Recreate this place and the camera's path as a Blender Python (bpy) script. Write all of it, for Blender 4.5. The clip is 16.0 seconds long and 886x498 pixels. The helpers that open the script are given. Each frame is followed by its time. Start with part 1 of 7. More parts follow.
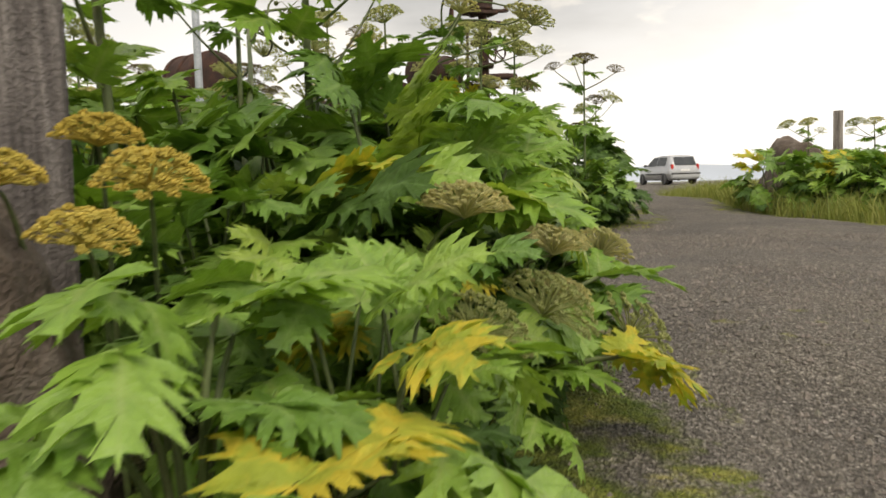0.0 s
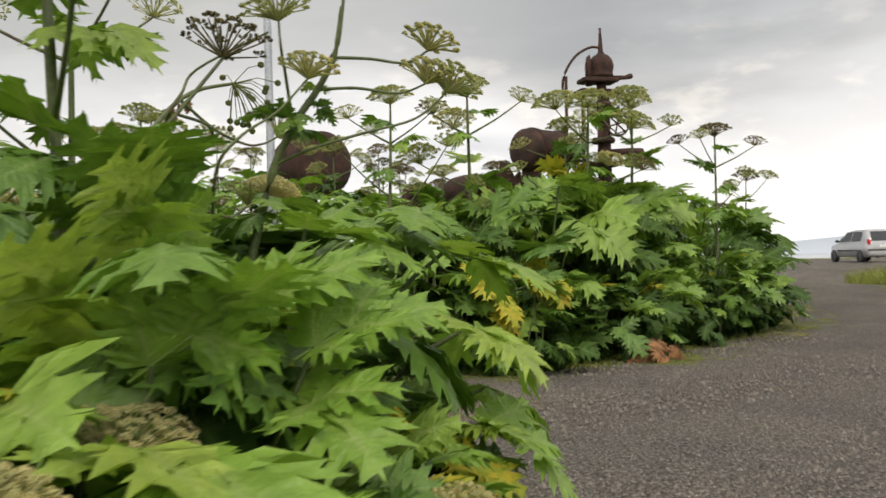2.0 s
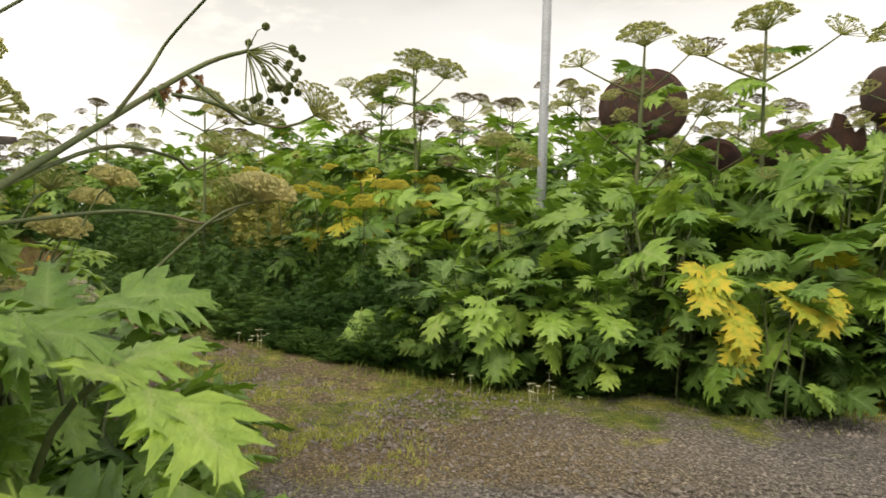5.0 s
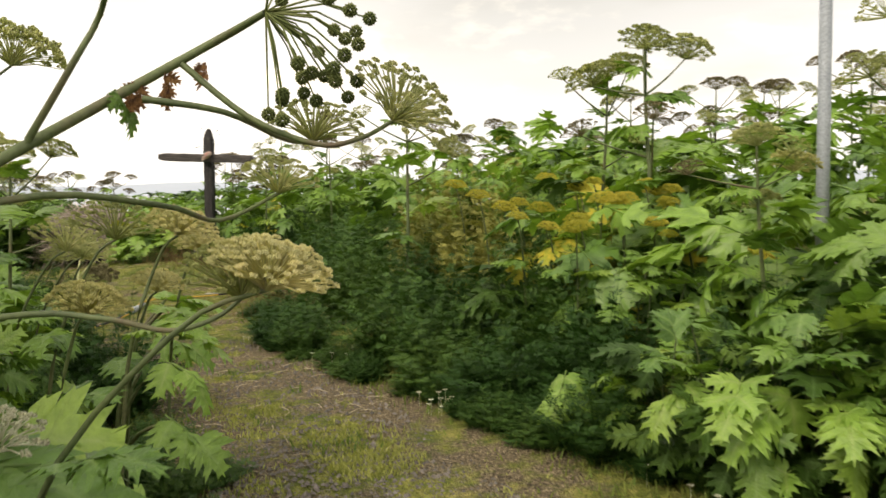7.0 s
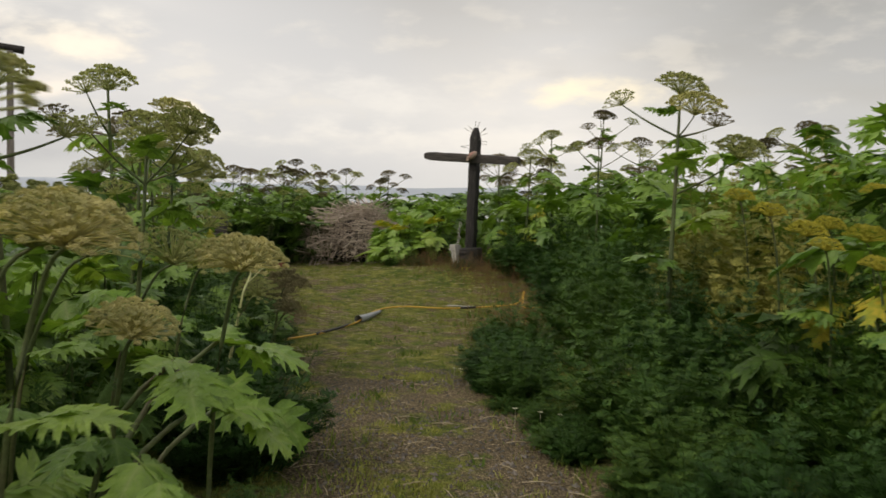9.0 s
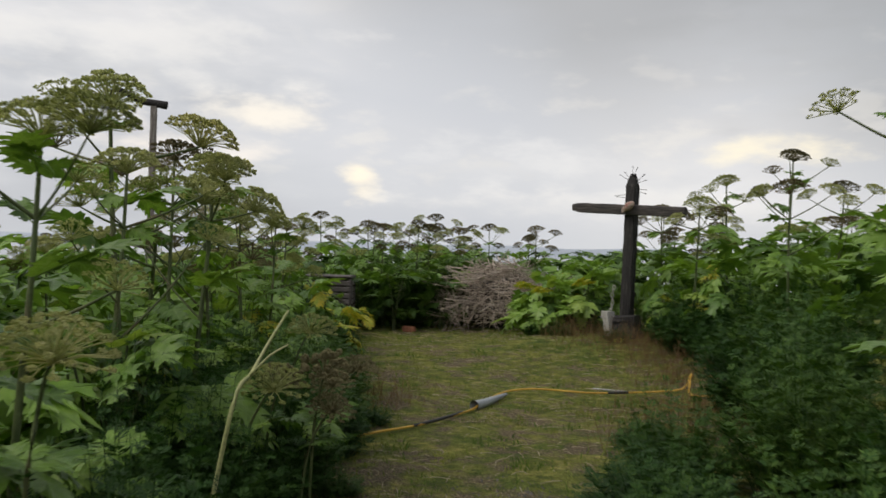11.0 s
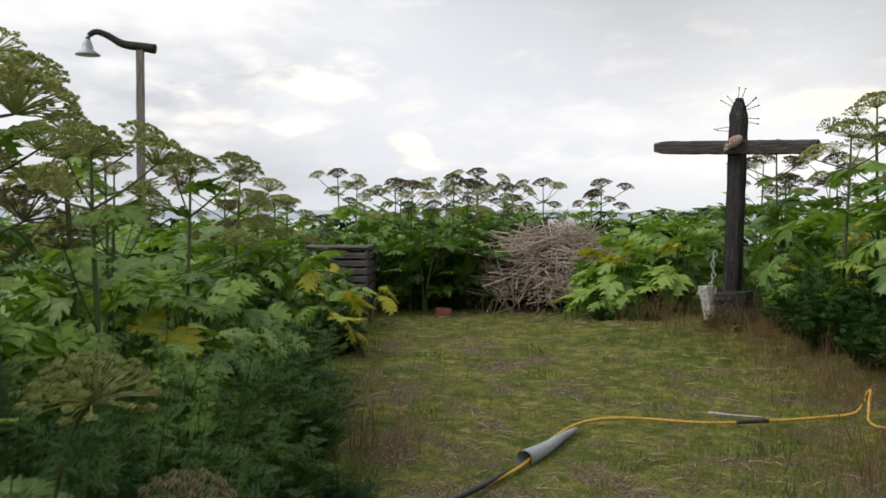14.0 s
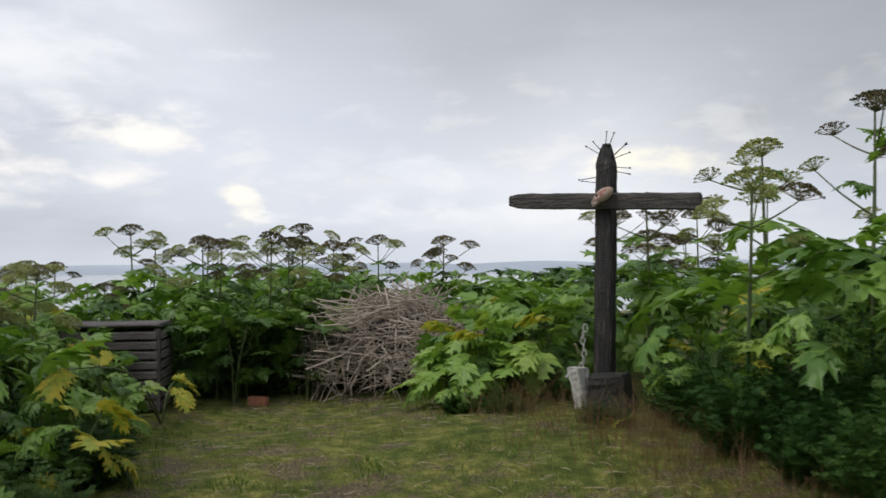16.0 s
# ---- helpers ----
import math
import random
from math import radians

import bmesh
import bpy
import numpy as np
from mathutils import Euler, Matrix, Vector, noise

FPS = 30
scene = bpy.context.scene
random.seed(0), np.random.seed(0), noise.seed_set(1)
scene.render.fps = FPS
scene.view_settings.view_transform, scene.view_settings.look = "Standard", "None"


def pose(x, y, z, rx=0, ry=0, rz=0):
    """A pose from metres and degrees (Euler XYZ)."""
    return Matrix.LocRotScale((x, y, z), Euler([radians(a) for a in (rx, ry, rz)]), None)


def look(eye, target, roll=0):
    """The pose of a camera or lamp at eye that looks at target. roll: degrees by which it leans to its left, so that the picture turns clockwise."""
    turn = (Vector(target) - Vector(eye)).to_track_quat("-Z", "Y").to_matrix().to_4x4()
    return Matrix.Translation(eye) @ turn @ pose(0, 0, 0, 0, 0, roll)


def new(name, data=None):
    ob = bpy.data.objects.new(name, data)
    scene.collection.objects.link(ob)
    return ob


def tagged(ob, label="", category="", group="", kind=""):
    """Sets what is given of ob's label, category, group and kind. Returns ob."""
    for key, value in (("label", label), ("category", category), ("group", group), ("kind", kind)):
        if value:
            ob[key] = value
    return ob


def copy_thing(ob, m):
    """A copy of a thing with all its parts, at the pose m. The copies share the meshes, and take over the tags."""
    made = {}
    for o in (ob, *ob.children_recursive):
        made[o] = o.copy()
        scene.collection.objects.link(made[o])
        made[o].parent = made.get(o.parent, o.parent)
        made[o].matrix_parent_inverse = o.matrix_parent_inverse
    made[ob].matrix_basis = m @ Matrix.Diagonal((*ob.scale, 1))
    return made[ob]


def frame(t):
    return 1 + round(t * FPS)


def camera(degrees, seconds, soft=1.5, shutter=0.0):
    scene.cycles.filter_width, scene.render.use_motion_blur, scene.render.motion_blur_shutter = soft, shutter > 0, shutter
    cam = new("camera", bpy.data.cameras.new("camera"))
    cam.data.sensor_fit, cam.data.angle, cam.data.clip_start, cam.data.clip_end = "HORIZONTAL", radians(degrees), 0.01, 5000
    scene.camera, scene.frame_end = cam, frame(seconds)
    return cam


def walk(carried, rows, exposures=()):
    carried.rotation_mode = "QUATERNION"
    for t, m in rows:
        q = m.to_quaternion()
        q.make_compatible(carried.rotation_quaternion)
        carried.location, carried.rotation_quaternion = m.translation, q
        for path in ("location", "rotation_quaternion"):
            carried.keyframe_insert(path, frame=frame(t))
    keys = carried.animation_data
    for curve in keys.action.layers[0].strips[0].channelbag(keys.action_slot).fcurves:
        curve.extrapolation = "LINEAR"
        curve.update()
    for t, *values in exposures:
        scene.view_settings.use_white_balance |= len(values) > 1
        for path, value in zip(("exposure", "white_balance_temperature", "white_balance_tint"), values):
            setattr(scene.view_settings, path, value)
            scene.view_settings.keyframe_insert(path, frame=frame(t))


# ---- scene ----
cam = camera(55.5, 16.0, 1.6, 0.35)
PATH = [
    (0, (-3.384, -2.33, 0.982), (-2.084, -0.819, 0.82), -1.7),
    (0.5, (-2.89, -2.134, 1.067), (-1.642, -0.575, 0.949), -2.3),
    (1, (-2.368, -1.952, 1.143), (-1.228, -0.309, 1.092), -1.0),
    (1.5, (-1.92, -1.721, 1.192), (-0.879, -0.014, 1.18), -2.0),
    (2, (-1.521, -1.63, 1.242), (-0.565, 0.126, 1.259), -1.6),
    (2.5, (-1.043, -1.381, 1.269), (-0.222, 0.443, 1.294), -0.9),
    (3, (-0.651, -1.223, 1.277), (-0.007, 0.671, 1.29), -1.1),
    (3.2, (-0.503, -1.176, 1.29), (0.071, 0.74, 1.283), -0.5),
    (5.3, (0.533, -0.696, 1.691), (0.432, 1.294, 1.524), -0.0),
    (5.5, (0.583, -0.56, 1.715), (0.409, 1.425, 1.542), -1.1),
    (6, (0.634, -0.08, 1.707), (0.267, 1.878, 1.529), -1.8),
    (6.5, (0.632, 0.443, 1.731), (0.131, 2.372, 1.556), -1.1),
    (7, (0.583, 0.905, 1.763), (-0.007, 2.809, 1.606), -1.0),
    (7.5, (0.557, 1.376, 1.794), (-0.226, 3.208, 1.627), -0.0),
    (8, (0.447, 1.893, 1.756), (-0.505, 3.644, 1.6), 0.3),
    (8.5, (0.382, 2.301, 1.737), (-0.687, 3.986, 1.604), 0.8),
    (9, (0.209, 2.848, 1.709), (-0.994, 4.44, 1.572), 1.6),
    (9.5, (0.019, 3.308, 1.735), (-1.25, 4.848, 1.604), 0.9),
    (10, (-0.255, 3.817, 1.71), (-1.585, 5.309, 1.635), 1.5),
    (10.2, (-0.346, 3.96, 1.715), (-1.711, 5.42, 1.654), 1.7),
    (12.3, (-2.004, 6.184, 1.506), (-3.618, 7.365, 1.524), 1.6),
    (12.5, (-2.137, 6.308, 1.523), (-3.752, 7.488, 1.523), 1.6),
    (13, (-2.57, 6.602, 1.533), (-4.167, 7.804, 1.483), 1.5),
    (13.5, (-2.99, 6.942, 1.519), (-4.57, 8.164, 1.417), 1.0),
    (14, (-3.355, 7.194, 1.547), (-4.931, 8.422, 1.462), 0.3),
    (14.5, (-3.759, 7.546, 1.593), (-5.259, 8.869, 1.567), 0.4),
    (15, (-4.105, 7.926, 1.625), (-5.479, 9.38, 1.637), 1.3),
    (15.5, (-4.451, 8.29, 1.643), (-5.729, 9.829, 1.671), 1.6),
    (16, (-4.858, 8.643, 1.706), (-6.165, 10.157, 1.746), -0.3),
]
EXPOSURES = [(0, 0.75, 7700, 10), (1.5, 0.7, 7400, 10), (3.2, 0.55, 7200, 10), (5.3, 0.95, 7900, 10), (7.0, 0.95, 7900, 10), (8.0, 0.75, 7800, 10), (8.5, 0.45, 7600, 10), (9.0, 0.10, 7500, 10), (9.5, 0.13, 7300, 10), (10.2, 0.0, 7050, 10), (12.3, 0.12, 6700, 10), (13.5, 0.32, 6850, 10), (14.1, 0.32, 6800, 10), (14.5, 0.1, 6700, 10), (14.9, 0.08, 6650, 10), (16, 0.14, 6450, 10)]
walk(cam, [(t, look(eye, aim, roll)) for t, eye, aim, roll in PATH], EXPOSURES)

# ---- world, sun, exposure ----
def smooth(a, b, x):
    u = min(1.0, max(0.0, (x - a) / (b - a)))
    return u * u * (3 - 2 * u)


def mix(nt, kind, fac, a, b):
    x = nt.nodes.new("ShaderNodeMixRGB")
    x.blend_type = kind
    for sock, val in ((x.inputs[0], fac), (x.inputs[1], a), (x.inputs[2], b)):
        if isinstance(val, (int, float)):
            sock.default_value = val
        elif isinstance(val, tuple):
            sock.default_value = (*val, 1)
        else:
            nt.links.new(val, sock)
    return x.outputs[0]


SUN_EL, SUN_AZ = 48.0, 205.0


def build_world():
    w = bpy.data.worlds.new("overcast_sky")
    scene.world = w
    w.use_nodes = True
    nt = w.node_tree
    nt.nodes.clear()
    out = nt.nodes.new("ShaderNodeOutputWorld")
    bg = nt.nodes.new("ShaderNodeBackground")
    sky = nt.nodes.new("ShaderNodeTexSky")
    sky.sky_type, sky.sun_disc = "NISHITA", False
    sky.sun_elevation, sky.sun_rotation = radians(SUN_EL), radians(SUN_AZ)
    sky.air_density, sky.dust_density = 1.0, 3.0
    dim = nt.nodes.new("ShaderNodeVectorMath")
    dim.operation = "SCALE"
    dim.inputs["Scale"].default_value = 0.09
    nt.links.new(sky.outputs[0], dim.inputs[0])
    co = nt.nodes.new("ShaderNodeTexCoord")
    mp = nt.nodes.new("ShaderNodeMapping")
    mp.inputs["Scale"].default_value = (1.0, 1.0, 3.6)
    mp.inputs["Location"].default_value = (2.3, 0.4, 0.2)
    nt.links.new(co.outputs["Generated"], mp.inputs[0])
    n1 = nt.nodes.new("ShaderNodeTexNoise")
    n1.inputs["Scale"].default_value, n1.inputs["Detail"].default_value, n1.inputs["Roughness"].default_value = 2.1, 6, 0.5
    nt.links.new(mp.outputs[0], n1.inputs["Vector"])
    ramp = nt.nodes.new("ShaderNodeValToRGB")
    e = ramp.color_ramp.elements
    e[0].position, e[0].color = 0.30, (0.46, 0.49, 0.56, 1)
    e[1].position, e[1].color = 0.62, (0.87, 0.88, 0.92, 1)
    ramp.color_ramp.elements.new(0.45).color = (0.66, 0.69, 0.75, 1)
    nt.links.new(n1.outputs[0], ramp.inputs[0])
    # pale haze low down
    sep = nt.nodes.new("ShaderNodeSeparateXYZ")
    nt.links.new(co.outputs["Generated"], sep.inputs[0])
    low = nt.nodes.new("ShaderNodeMapRange")
    low.inputs["From Min"].default_value, low.inputs["From Max"].default_value = 0.0, 0.12
    low.inputs["To Min"].default_value, low.inputs["To Max"].default_value = 0.55, 0.0
    nt.links.new(sep.outputs["Z"], low.inputs["Value"])
    hz = nt.nodes.new("ShaderNodeMixRGB")
    hz.inputs[2].default_value = (0.70, 0.74, 0.80, 1)
    nt.links.new(low.outputs[0], hz.inputs[0])
    nt.links.new(ramp.outputs[0], hz.inputs[1])
    shade = hz.outputs[0]
    for az, el, lo, hi, col, amount in SKY_CLOUDS:
        wob_k = 1.6 if lo > 10 else 4.0
        a, e2 = radians(az), radians(el)
        dt = nt.nodes.new("ShaderNodeVectorMath")
        dt.operation = "DOT_PRODUCT"
        dt.inputs[1].default_value = (-math.sin(a) * math.cos(e2), math.cos(a) * math.cos(e2), math.sin(e2))
        nt.links.new(co.outputs["Generated"], dt.inputs[0])
        wob = nt.nodes.new("ShaderNodeMath")
        wob.operation = "MULTIPLY_ADD"
        wob.inputs[1].default_value = (1 - math.cos(radians(lo))) * wob_k
        nt.links.new(n1.outputs[0], wob.inputs[0])
        nt.links.new(dt.outputs["Value"], wob.inputs[2])
        mr = nt.nodes.new("ShaderNodeMapRange")
        mr.interpolation_type = "SMOOTHSTEP"
        k = (1 - math.cos(radians(lo))) * wob_k / 2
        mr.inputs["From Min"].default_value, mr.inputs["From Max"].default_value = math.cos(radians(lo)) + k, math.cos(radians(hi)) + k
        mr.inputs["To Max"].default_value = amount
        nt.links.new(wob.outputs[0], mr.inputs["Value"])
        shade = mix(nt, "MIX", mr.outputs[0], shade, col)
    # ragged breaks low over the sea
    mp2 = nt.nodes.new("ShaderNodeMapping")
    mp2.inputs["Scale"].default_value = (1.0, 1.0, 2.6)
    mp2.inputs["Location"].default_value = (0.7, 3.1, 0.35)
    nt.links.new(co.outputs["Generated"], mp2.inputs[0])
    n2 = nt.nodes.new("ShaderNodeTexNoise")
    n2.inputs["Scale"].default_value, n2.inputs["Detail"].default_value, n2.inputs["Roughness"].default_value = 11, 6, 0.55
    nt.links.new(mp2.outputs[0], n2.inputs["Vector"])
    br = nt.nodes.new("ShaderNodeMapRange")
    br.interpolation_type = "SMOOTHSTEP"
    br.inputs["From Min"].default_value, br.inputs["From Max"].default_value = 0.54, 0.72
    br.inputs["To Max"].default_value = 0.35
    nt.links.new(n2.outputs[0], br.inputs["Value"])
    band = nt.nodes.new("ShaderNodeValToRGB")
    el = band.color_ramp.elements
    el[0].position, el[0].color = 0.03, (0, 0, 0, 1)
    el[1].position, el[1].color = 0.11, (1, 1, 1, 1)
    el.new(0.17).color = (0.7, 0.7, 0.7, 1)
    el.new(0.30).color = (0, 0, 0, 1)
    nt.links.new(sep.outputs["Z"], band.inputs[0])
    both = nt.nodes.new("ShaderNodeMath")
    both.operation = "MULTIPLY"
    nt.links.new(br.outputs[0], both.inputs[0])
    nt.links.new(band.outputs[0], both.inputs[1])
    shade = mix(nt, "MIX", both.outputs[0], shade, (1.0, 0.97, 0.91))
    for az, el, wide, high, col, amount in SKY_BREAKS:
        a, e2 = radians(az), radians(el)
        axes = (((math.cos(a), math.sin(a), 0), 1 / radians(wide)), ((math.sin(a) * math.sin(e2), -math.cos(a) * math.sin(e2), math.cos(e2)), 1 / radians(high)), ((-math.sin(a) * math.cos(e2), math.cos(a) * math.cos(e2), math.sin(e2)), -5.0))
        join = nt.nodes.new("ShaderNodeCombineXYZ")
        for k, (axis, size) in enumerate(axes):
            dt = nt.nodes.new("ShaderNodeVectorMath")
            dt.operation = "DOT_PRODUCT"
            dt.inputs[1].default_value = axis
            nt.links.new(co.outputs["Generated"], dt.inputs[0])
            sc = nt.nodes.new("ShaderNodeMath")
            sc.operation = "MULTIPLY_ADD"
            sc.inputs[1].default_value, sc.inputs[2].default_value = size, 5.0 if k == 2 else 0.0
            nt.links.new(dt.outputs["Value"], sc.inputs[0])
            nt.links.new(sc.outputs[0], join.inputs[k])
        far = nt.nodes.new("ShaderNodeVectorMath")
        far.operation = "LENGTH"
        nt.links.new(join.outputs[0], far.inputs[0])
        rag = nt.nodes.new("ShaderNodeMath")
        rag.operation = "MULTIPLY_ADD"
        rag.inputs[1].default_value = 6.5
        nt.links.new(n2.outputs[0], rag.inputs[0])
        nt.links.new(far.outputs["Value"], rag.inputs[2])
        mr = nt.nodes.new("ShaderNodeMapRange")
        mr.interpolation_type = "SMOOTHSTEP"
        mr.inputs["From Min"].default_value, mr.inputs["From Max"].default_value = 3.25 + 1.7, 3.25 - 0.5
        mr.inputs["To Max"].default_value = amount
        nt.links.new(rag.outputs[0], mr.inputs["Value"])
        shade = mix(nt, "MIX", mr.outputs[0], shade, col)
    cover = nt.nodes.new("ShaderNodeMixRGB")
    cover.inputs[0].default_value = 0.93
    nt.links.new(dim.outputs[0], cover.inputs[1])
    nt.links.new(shade, cover.inputs[2])
    nt.links.new(cover.outputs[0], bg.inputs["Color"])
    bg.inputs["Strength"].default_value = SKY
    nt.links.new(bg.outputs[0], out.inputs[0])


SKY = 1.0
# cloud banks and breaks: heading, height, outer and inner spread in degrees, colour, amount
SKY_CLOUDS = ((-46, 34, 32, 14, (0.22, 0.24, 0.27), 0.92), (-13, 29, 27, 10, (0.34, 0.36, 0.39), 0.85), (10, 25, 26, 8, (0.34, 0.36, 0.38), 0.88), (40, 28, 23, 8, (0.40, 0.42, 0.45), 0.8), (50, 4, 14, 4, (0.64, 0.68, 0.76), 0.6))
# bright gaps between the clouds: heading, height, half width and half height in degrees, colour, amount
SKY_BREAKS = ((26.6, 6.7, 3.8, 0.7, (1.12, 1.04, 0.84), 0.85), (54.2, 4.9, 0.9, 1.0, (1.2, 1.1, 0.9), 0.9), (61, 8.4, 3.2, 0.8, (1.1, 1.04, 0.94), 0.85),
              (61.8, 5.6, 1.6, 0.9, (1.05, 1.0, 0.95), 0.8), (68, 6.0, 2.4, 1.0, (1.05, 1.0, 0.95), 0.8), (44, 5.6, 6.5, 1.3, (0.92, 0.93, 0.95), 0.6), (70, 12, 8, 2.5, (0.95, 0.95, 0.95), 0.6), (36, 3.2, 9, 0.8, (0.95, 0.95, 0.95), 0.5))
build_world()
sun = new("sun", bpy.data.lights.new("sun", "SUN"))
sun.data.energy, sun.data.angle, sun.data.color = 1.2, radians(25), (1.0, 0.96, 0.88)
sun.matrix_world = look((0, 0, 30), (30 * math.cos(radians(SUN_EL)) * -math.sin(radians(SUN_AZ)), 30 * math.cos(radians(SUN_EL)) * -math.cos(radians(SUN_AZ)), 30 - 30 * math.sin(radians(SUN_EL))))


# ---- materials ----
def mat_nodes(name):
    m = bpy.data.materials.new(name)
    m.use_nodes = True
    nt = m.node_tree
    return m, nt, nt.nodes["Principled BSDF"]


def noise_node(nt, scale, detail=4, rough=0.55, source="Object"):
    co = nt.nodes.new("ShaderNodeTexCoord")
    n = nt.nodes.new("ShaderNodeTexNoise")
    n.inputs["Scale"].default_value, n.inputs["Detail"].default_value, n.inputs["Roughness"].default_value = scale, detail, rough
    nt.links.new(co.outputs[source], n.inputs["Vector"])
    return n


def ramp_node(nt, source, stops):
    r = nt.nodes.new("ShaderNodeValToRGB")
    el = r.color_ramp.elements
    while len(el) < len(stops):
        el.new(0.5)
    for k, (p, c) in enumerate(stops):
        el[k].position, el[k].color = p, (*c, 1)
    nt.links.new(source, r.inputs[0])
    return r


def bump(nt, bsdf, source, strength, dist):
    b = nt.nodes.new("ShaderNodeBump")
    b.inputs["Strength"].default_value, b.inputs["Distance"].default_value = strength, dist
    nt.links.new(source, b.inputs["Height"])
    nt.links.new(b.outputs[0], bsdf.inputs["Normal"])


def plain_mat(name, stops, scale=8, rough=0.7, metal=0.0, bump_s=0.3, bump_d=0.01, stretch=None, fine=60):
    """A mottled surface: broad noise through a ramp, with finer grain over it."""
    m, nt, p = mat_nodes(name)
    n = noise_node(nt, scale)
    if stretch:
        mp = nt.nodes.new("ShaderNodeMapping")
        mp.inputs["Scale"].default_value = stretch
        nt.links.new(n.inputs["Vector"].links[0].from_socket, mp.inputs[0])
        nt.links.new(mp.outputs[0], n.inputs["Vector"])
    r = ramp_node(nt, n.outputs[0], stops)
    g = noise_node(nt, fine, 3)
    gr = ramp_node(nt, g.outputs[0], [(0.3, (0.72, 0.72, 0.72)), (0.7, (1.15, 1.15, 1.15))])
    nt.links.new(mix(nt, "MULTIPLY", 1.0, r.outputs[0], gr.outputs[0]), p.inputs["Base Color"])
    p.inputs["Roughness"].default_value, p.inputs["Metallic"].default_value = rough, metal
    add = nt.nodes.new("ShaderNodeMath")
    nt.links.new(n.outputs[0], add.inputs[0])
    nt.links.new(g.outputs[0], add.inputs[1])
    bump(nt, p, add.outputs[0], bump_s, bump_d)
    return m


def leaf_mat(name, stops, translucent=0.28, rough=0.5, spots=None, vein=0.7, ribs=None):
    """Foliage: hue by plant piece, blotches at two scales, light passing through."""
    m, nt, p = mat_nodes(name)
    oi = nt.nodes.new("ShaderNodeObjectInfo")
    geo = nt.nodes.new("ShaderNodeNewGeometry")
    a = nt.nodes.new("ShaderNodeMath")
    a.operation = "MULTIPLY"
    a.inputs[1].default_value = 0.55
    nt.links.new(oi.outputs["Random"], a.inputs[0])
    b = nt.nodes.new("ShaderNodeMath")
    b.operation = "MULTIPLY_ADD"
    b.inputs[1].default_value = 0.45
    nt.links.new(geo.outputs["Random Per Island"], b.inputs[0])
    nt.links.new(a.outputs[0], b.inputs[2])
    r = ramp_node(nt, b.outputs[0], stops)
    n = noise_node(nt, 9, 4)
    nr = ramp_node(nt, n.outputs[0], [(0.3, (0.70, 0.74, 0.66)), (0.7, (1.22, 1.16, 1.15))])
    col = mix(nt, "MULTIPLY", 1.0, r.outputs[0], nr.outputs[0])
    if spots:
        s = noise_node(nt, 6.5, 3)
        sr = ramp_node(nt, s.outputs[0], [(0.44, (0, 0, 0)), (0.58, (1, 1, 1))])
        col = mix(nt, "MIX", sr.outputs[0], col, spots)
    if ribs:
        at = nt.nodes.new("ShaderNodeAttribute")
        at.attribute_name = "rib"
        pw = nt.nodes.new("ShaderNodeMath")
        pw.operation = "POWER"
        pw.inputs[1].default_value = 5.0
        nt.links.new(at.outputs["Fac"], pw.inputs[0])
        sc = nt.nodes.new("ShaderNodeMath")
        sc.operation = "MULTIPLY"
        sc.inputs[1].default_value = 0.55
        nt.links.new(pw.outputs[0], sc.inputs[0])
        col = mix(nt, "MIX", sc.outputs[0], col, ribs)
    nt.links.new(col, p.inputs["Base Color"])
    p.inputs["Roughness"].default_value = rough
    p.inputs["Specular IOR Level"].default_value = 0.5 if rough < 0.45 else 0.22
    fine = noise_node(nt, 38, 3)
    bump(nt, p, fine.outputs[0], vein, 0.01)
    if translucent:
        t = nt.nodes.new("ShaderNodeBsdfTranslucent")
        nt.links.new(mix(nt, "MULTIPLY", 1.0, col, (1.25, 1.3, 0.7)), t.inputs["Color"])
        ms = nt.nodes.new("ShaderNodeMixShader")
        ms.inputs[0].default_value = translucent
        nt.links.new(p.outputs[0], ms.inputs[1])
        nt.links.new(t.outputs[0], ms.inputs[2])
        nt.links.new(ms.outputs[0], nt.nodes["Material Output"].inputs[0])
    return m


M = {}
M["leaf"] = leaf_mat("hogweed_leaf", [(0.0, (0.055, 0.125, 0.022)), (0.35, (0.11, 0.22, 0.038)), (0.7, (0.185, 0.315, 0.055)), (1.0, (0.32, 0.42, 0.075))], 0.25, 0.36, ribs=(0.24, 0.35, 0.11))
M["leaf_light"] = leaf_mat("young_leaf", [(0.0, (0.145, 0.28, 0.04)), (0.6, (0.225, 0.375, 0.066)), (1.0, (0.38, 0.47, 0.10))], 0.30, 0.36, ribs=(0.34, 0.42, 0.15))
# darker leaf copy with clump shade put into its colour; hedge and shrubs share it
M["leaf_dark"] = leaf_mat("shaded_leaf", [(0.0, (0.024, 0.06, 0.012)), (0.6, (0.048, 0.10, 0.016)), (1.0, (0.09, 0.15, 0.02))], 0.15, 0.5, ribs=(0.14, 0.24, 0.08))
M["leaf_yellow"] = leaf_mat("yellowing_leaf", [(0.0, (0.22, 0.35, 0.055)), (0.5, (0.40, 0.42, 0.06)), (1.0, (0.20, 0.33, 0.055))], 0.3, spots=(0.52, 0.43, 0.055))
M["leaf_brown"] = leaf_mat("withered_leaf", [(0.0, (0.24, 0.11, 0.05)), (0.6, (0.36, 0.19, 0.09)), (1.0, (0.45, 0.27, 0.12))], 0.15, 0.8, spots=(0.14, 0.07, 0.04))
M["stalk"] = plain_mat("hogweed_stalk", [(0.3, (0.055, 0.08, 0.028)), (0.52, (0.10, 0.13, 0.045)), (0.72, (0.12, 0.075, 0.05))], 5, 0.6, 0, 0.25, 0.004, (1, 1, 0.3))
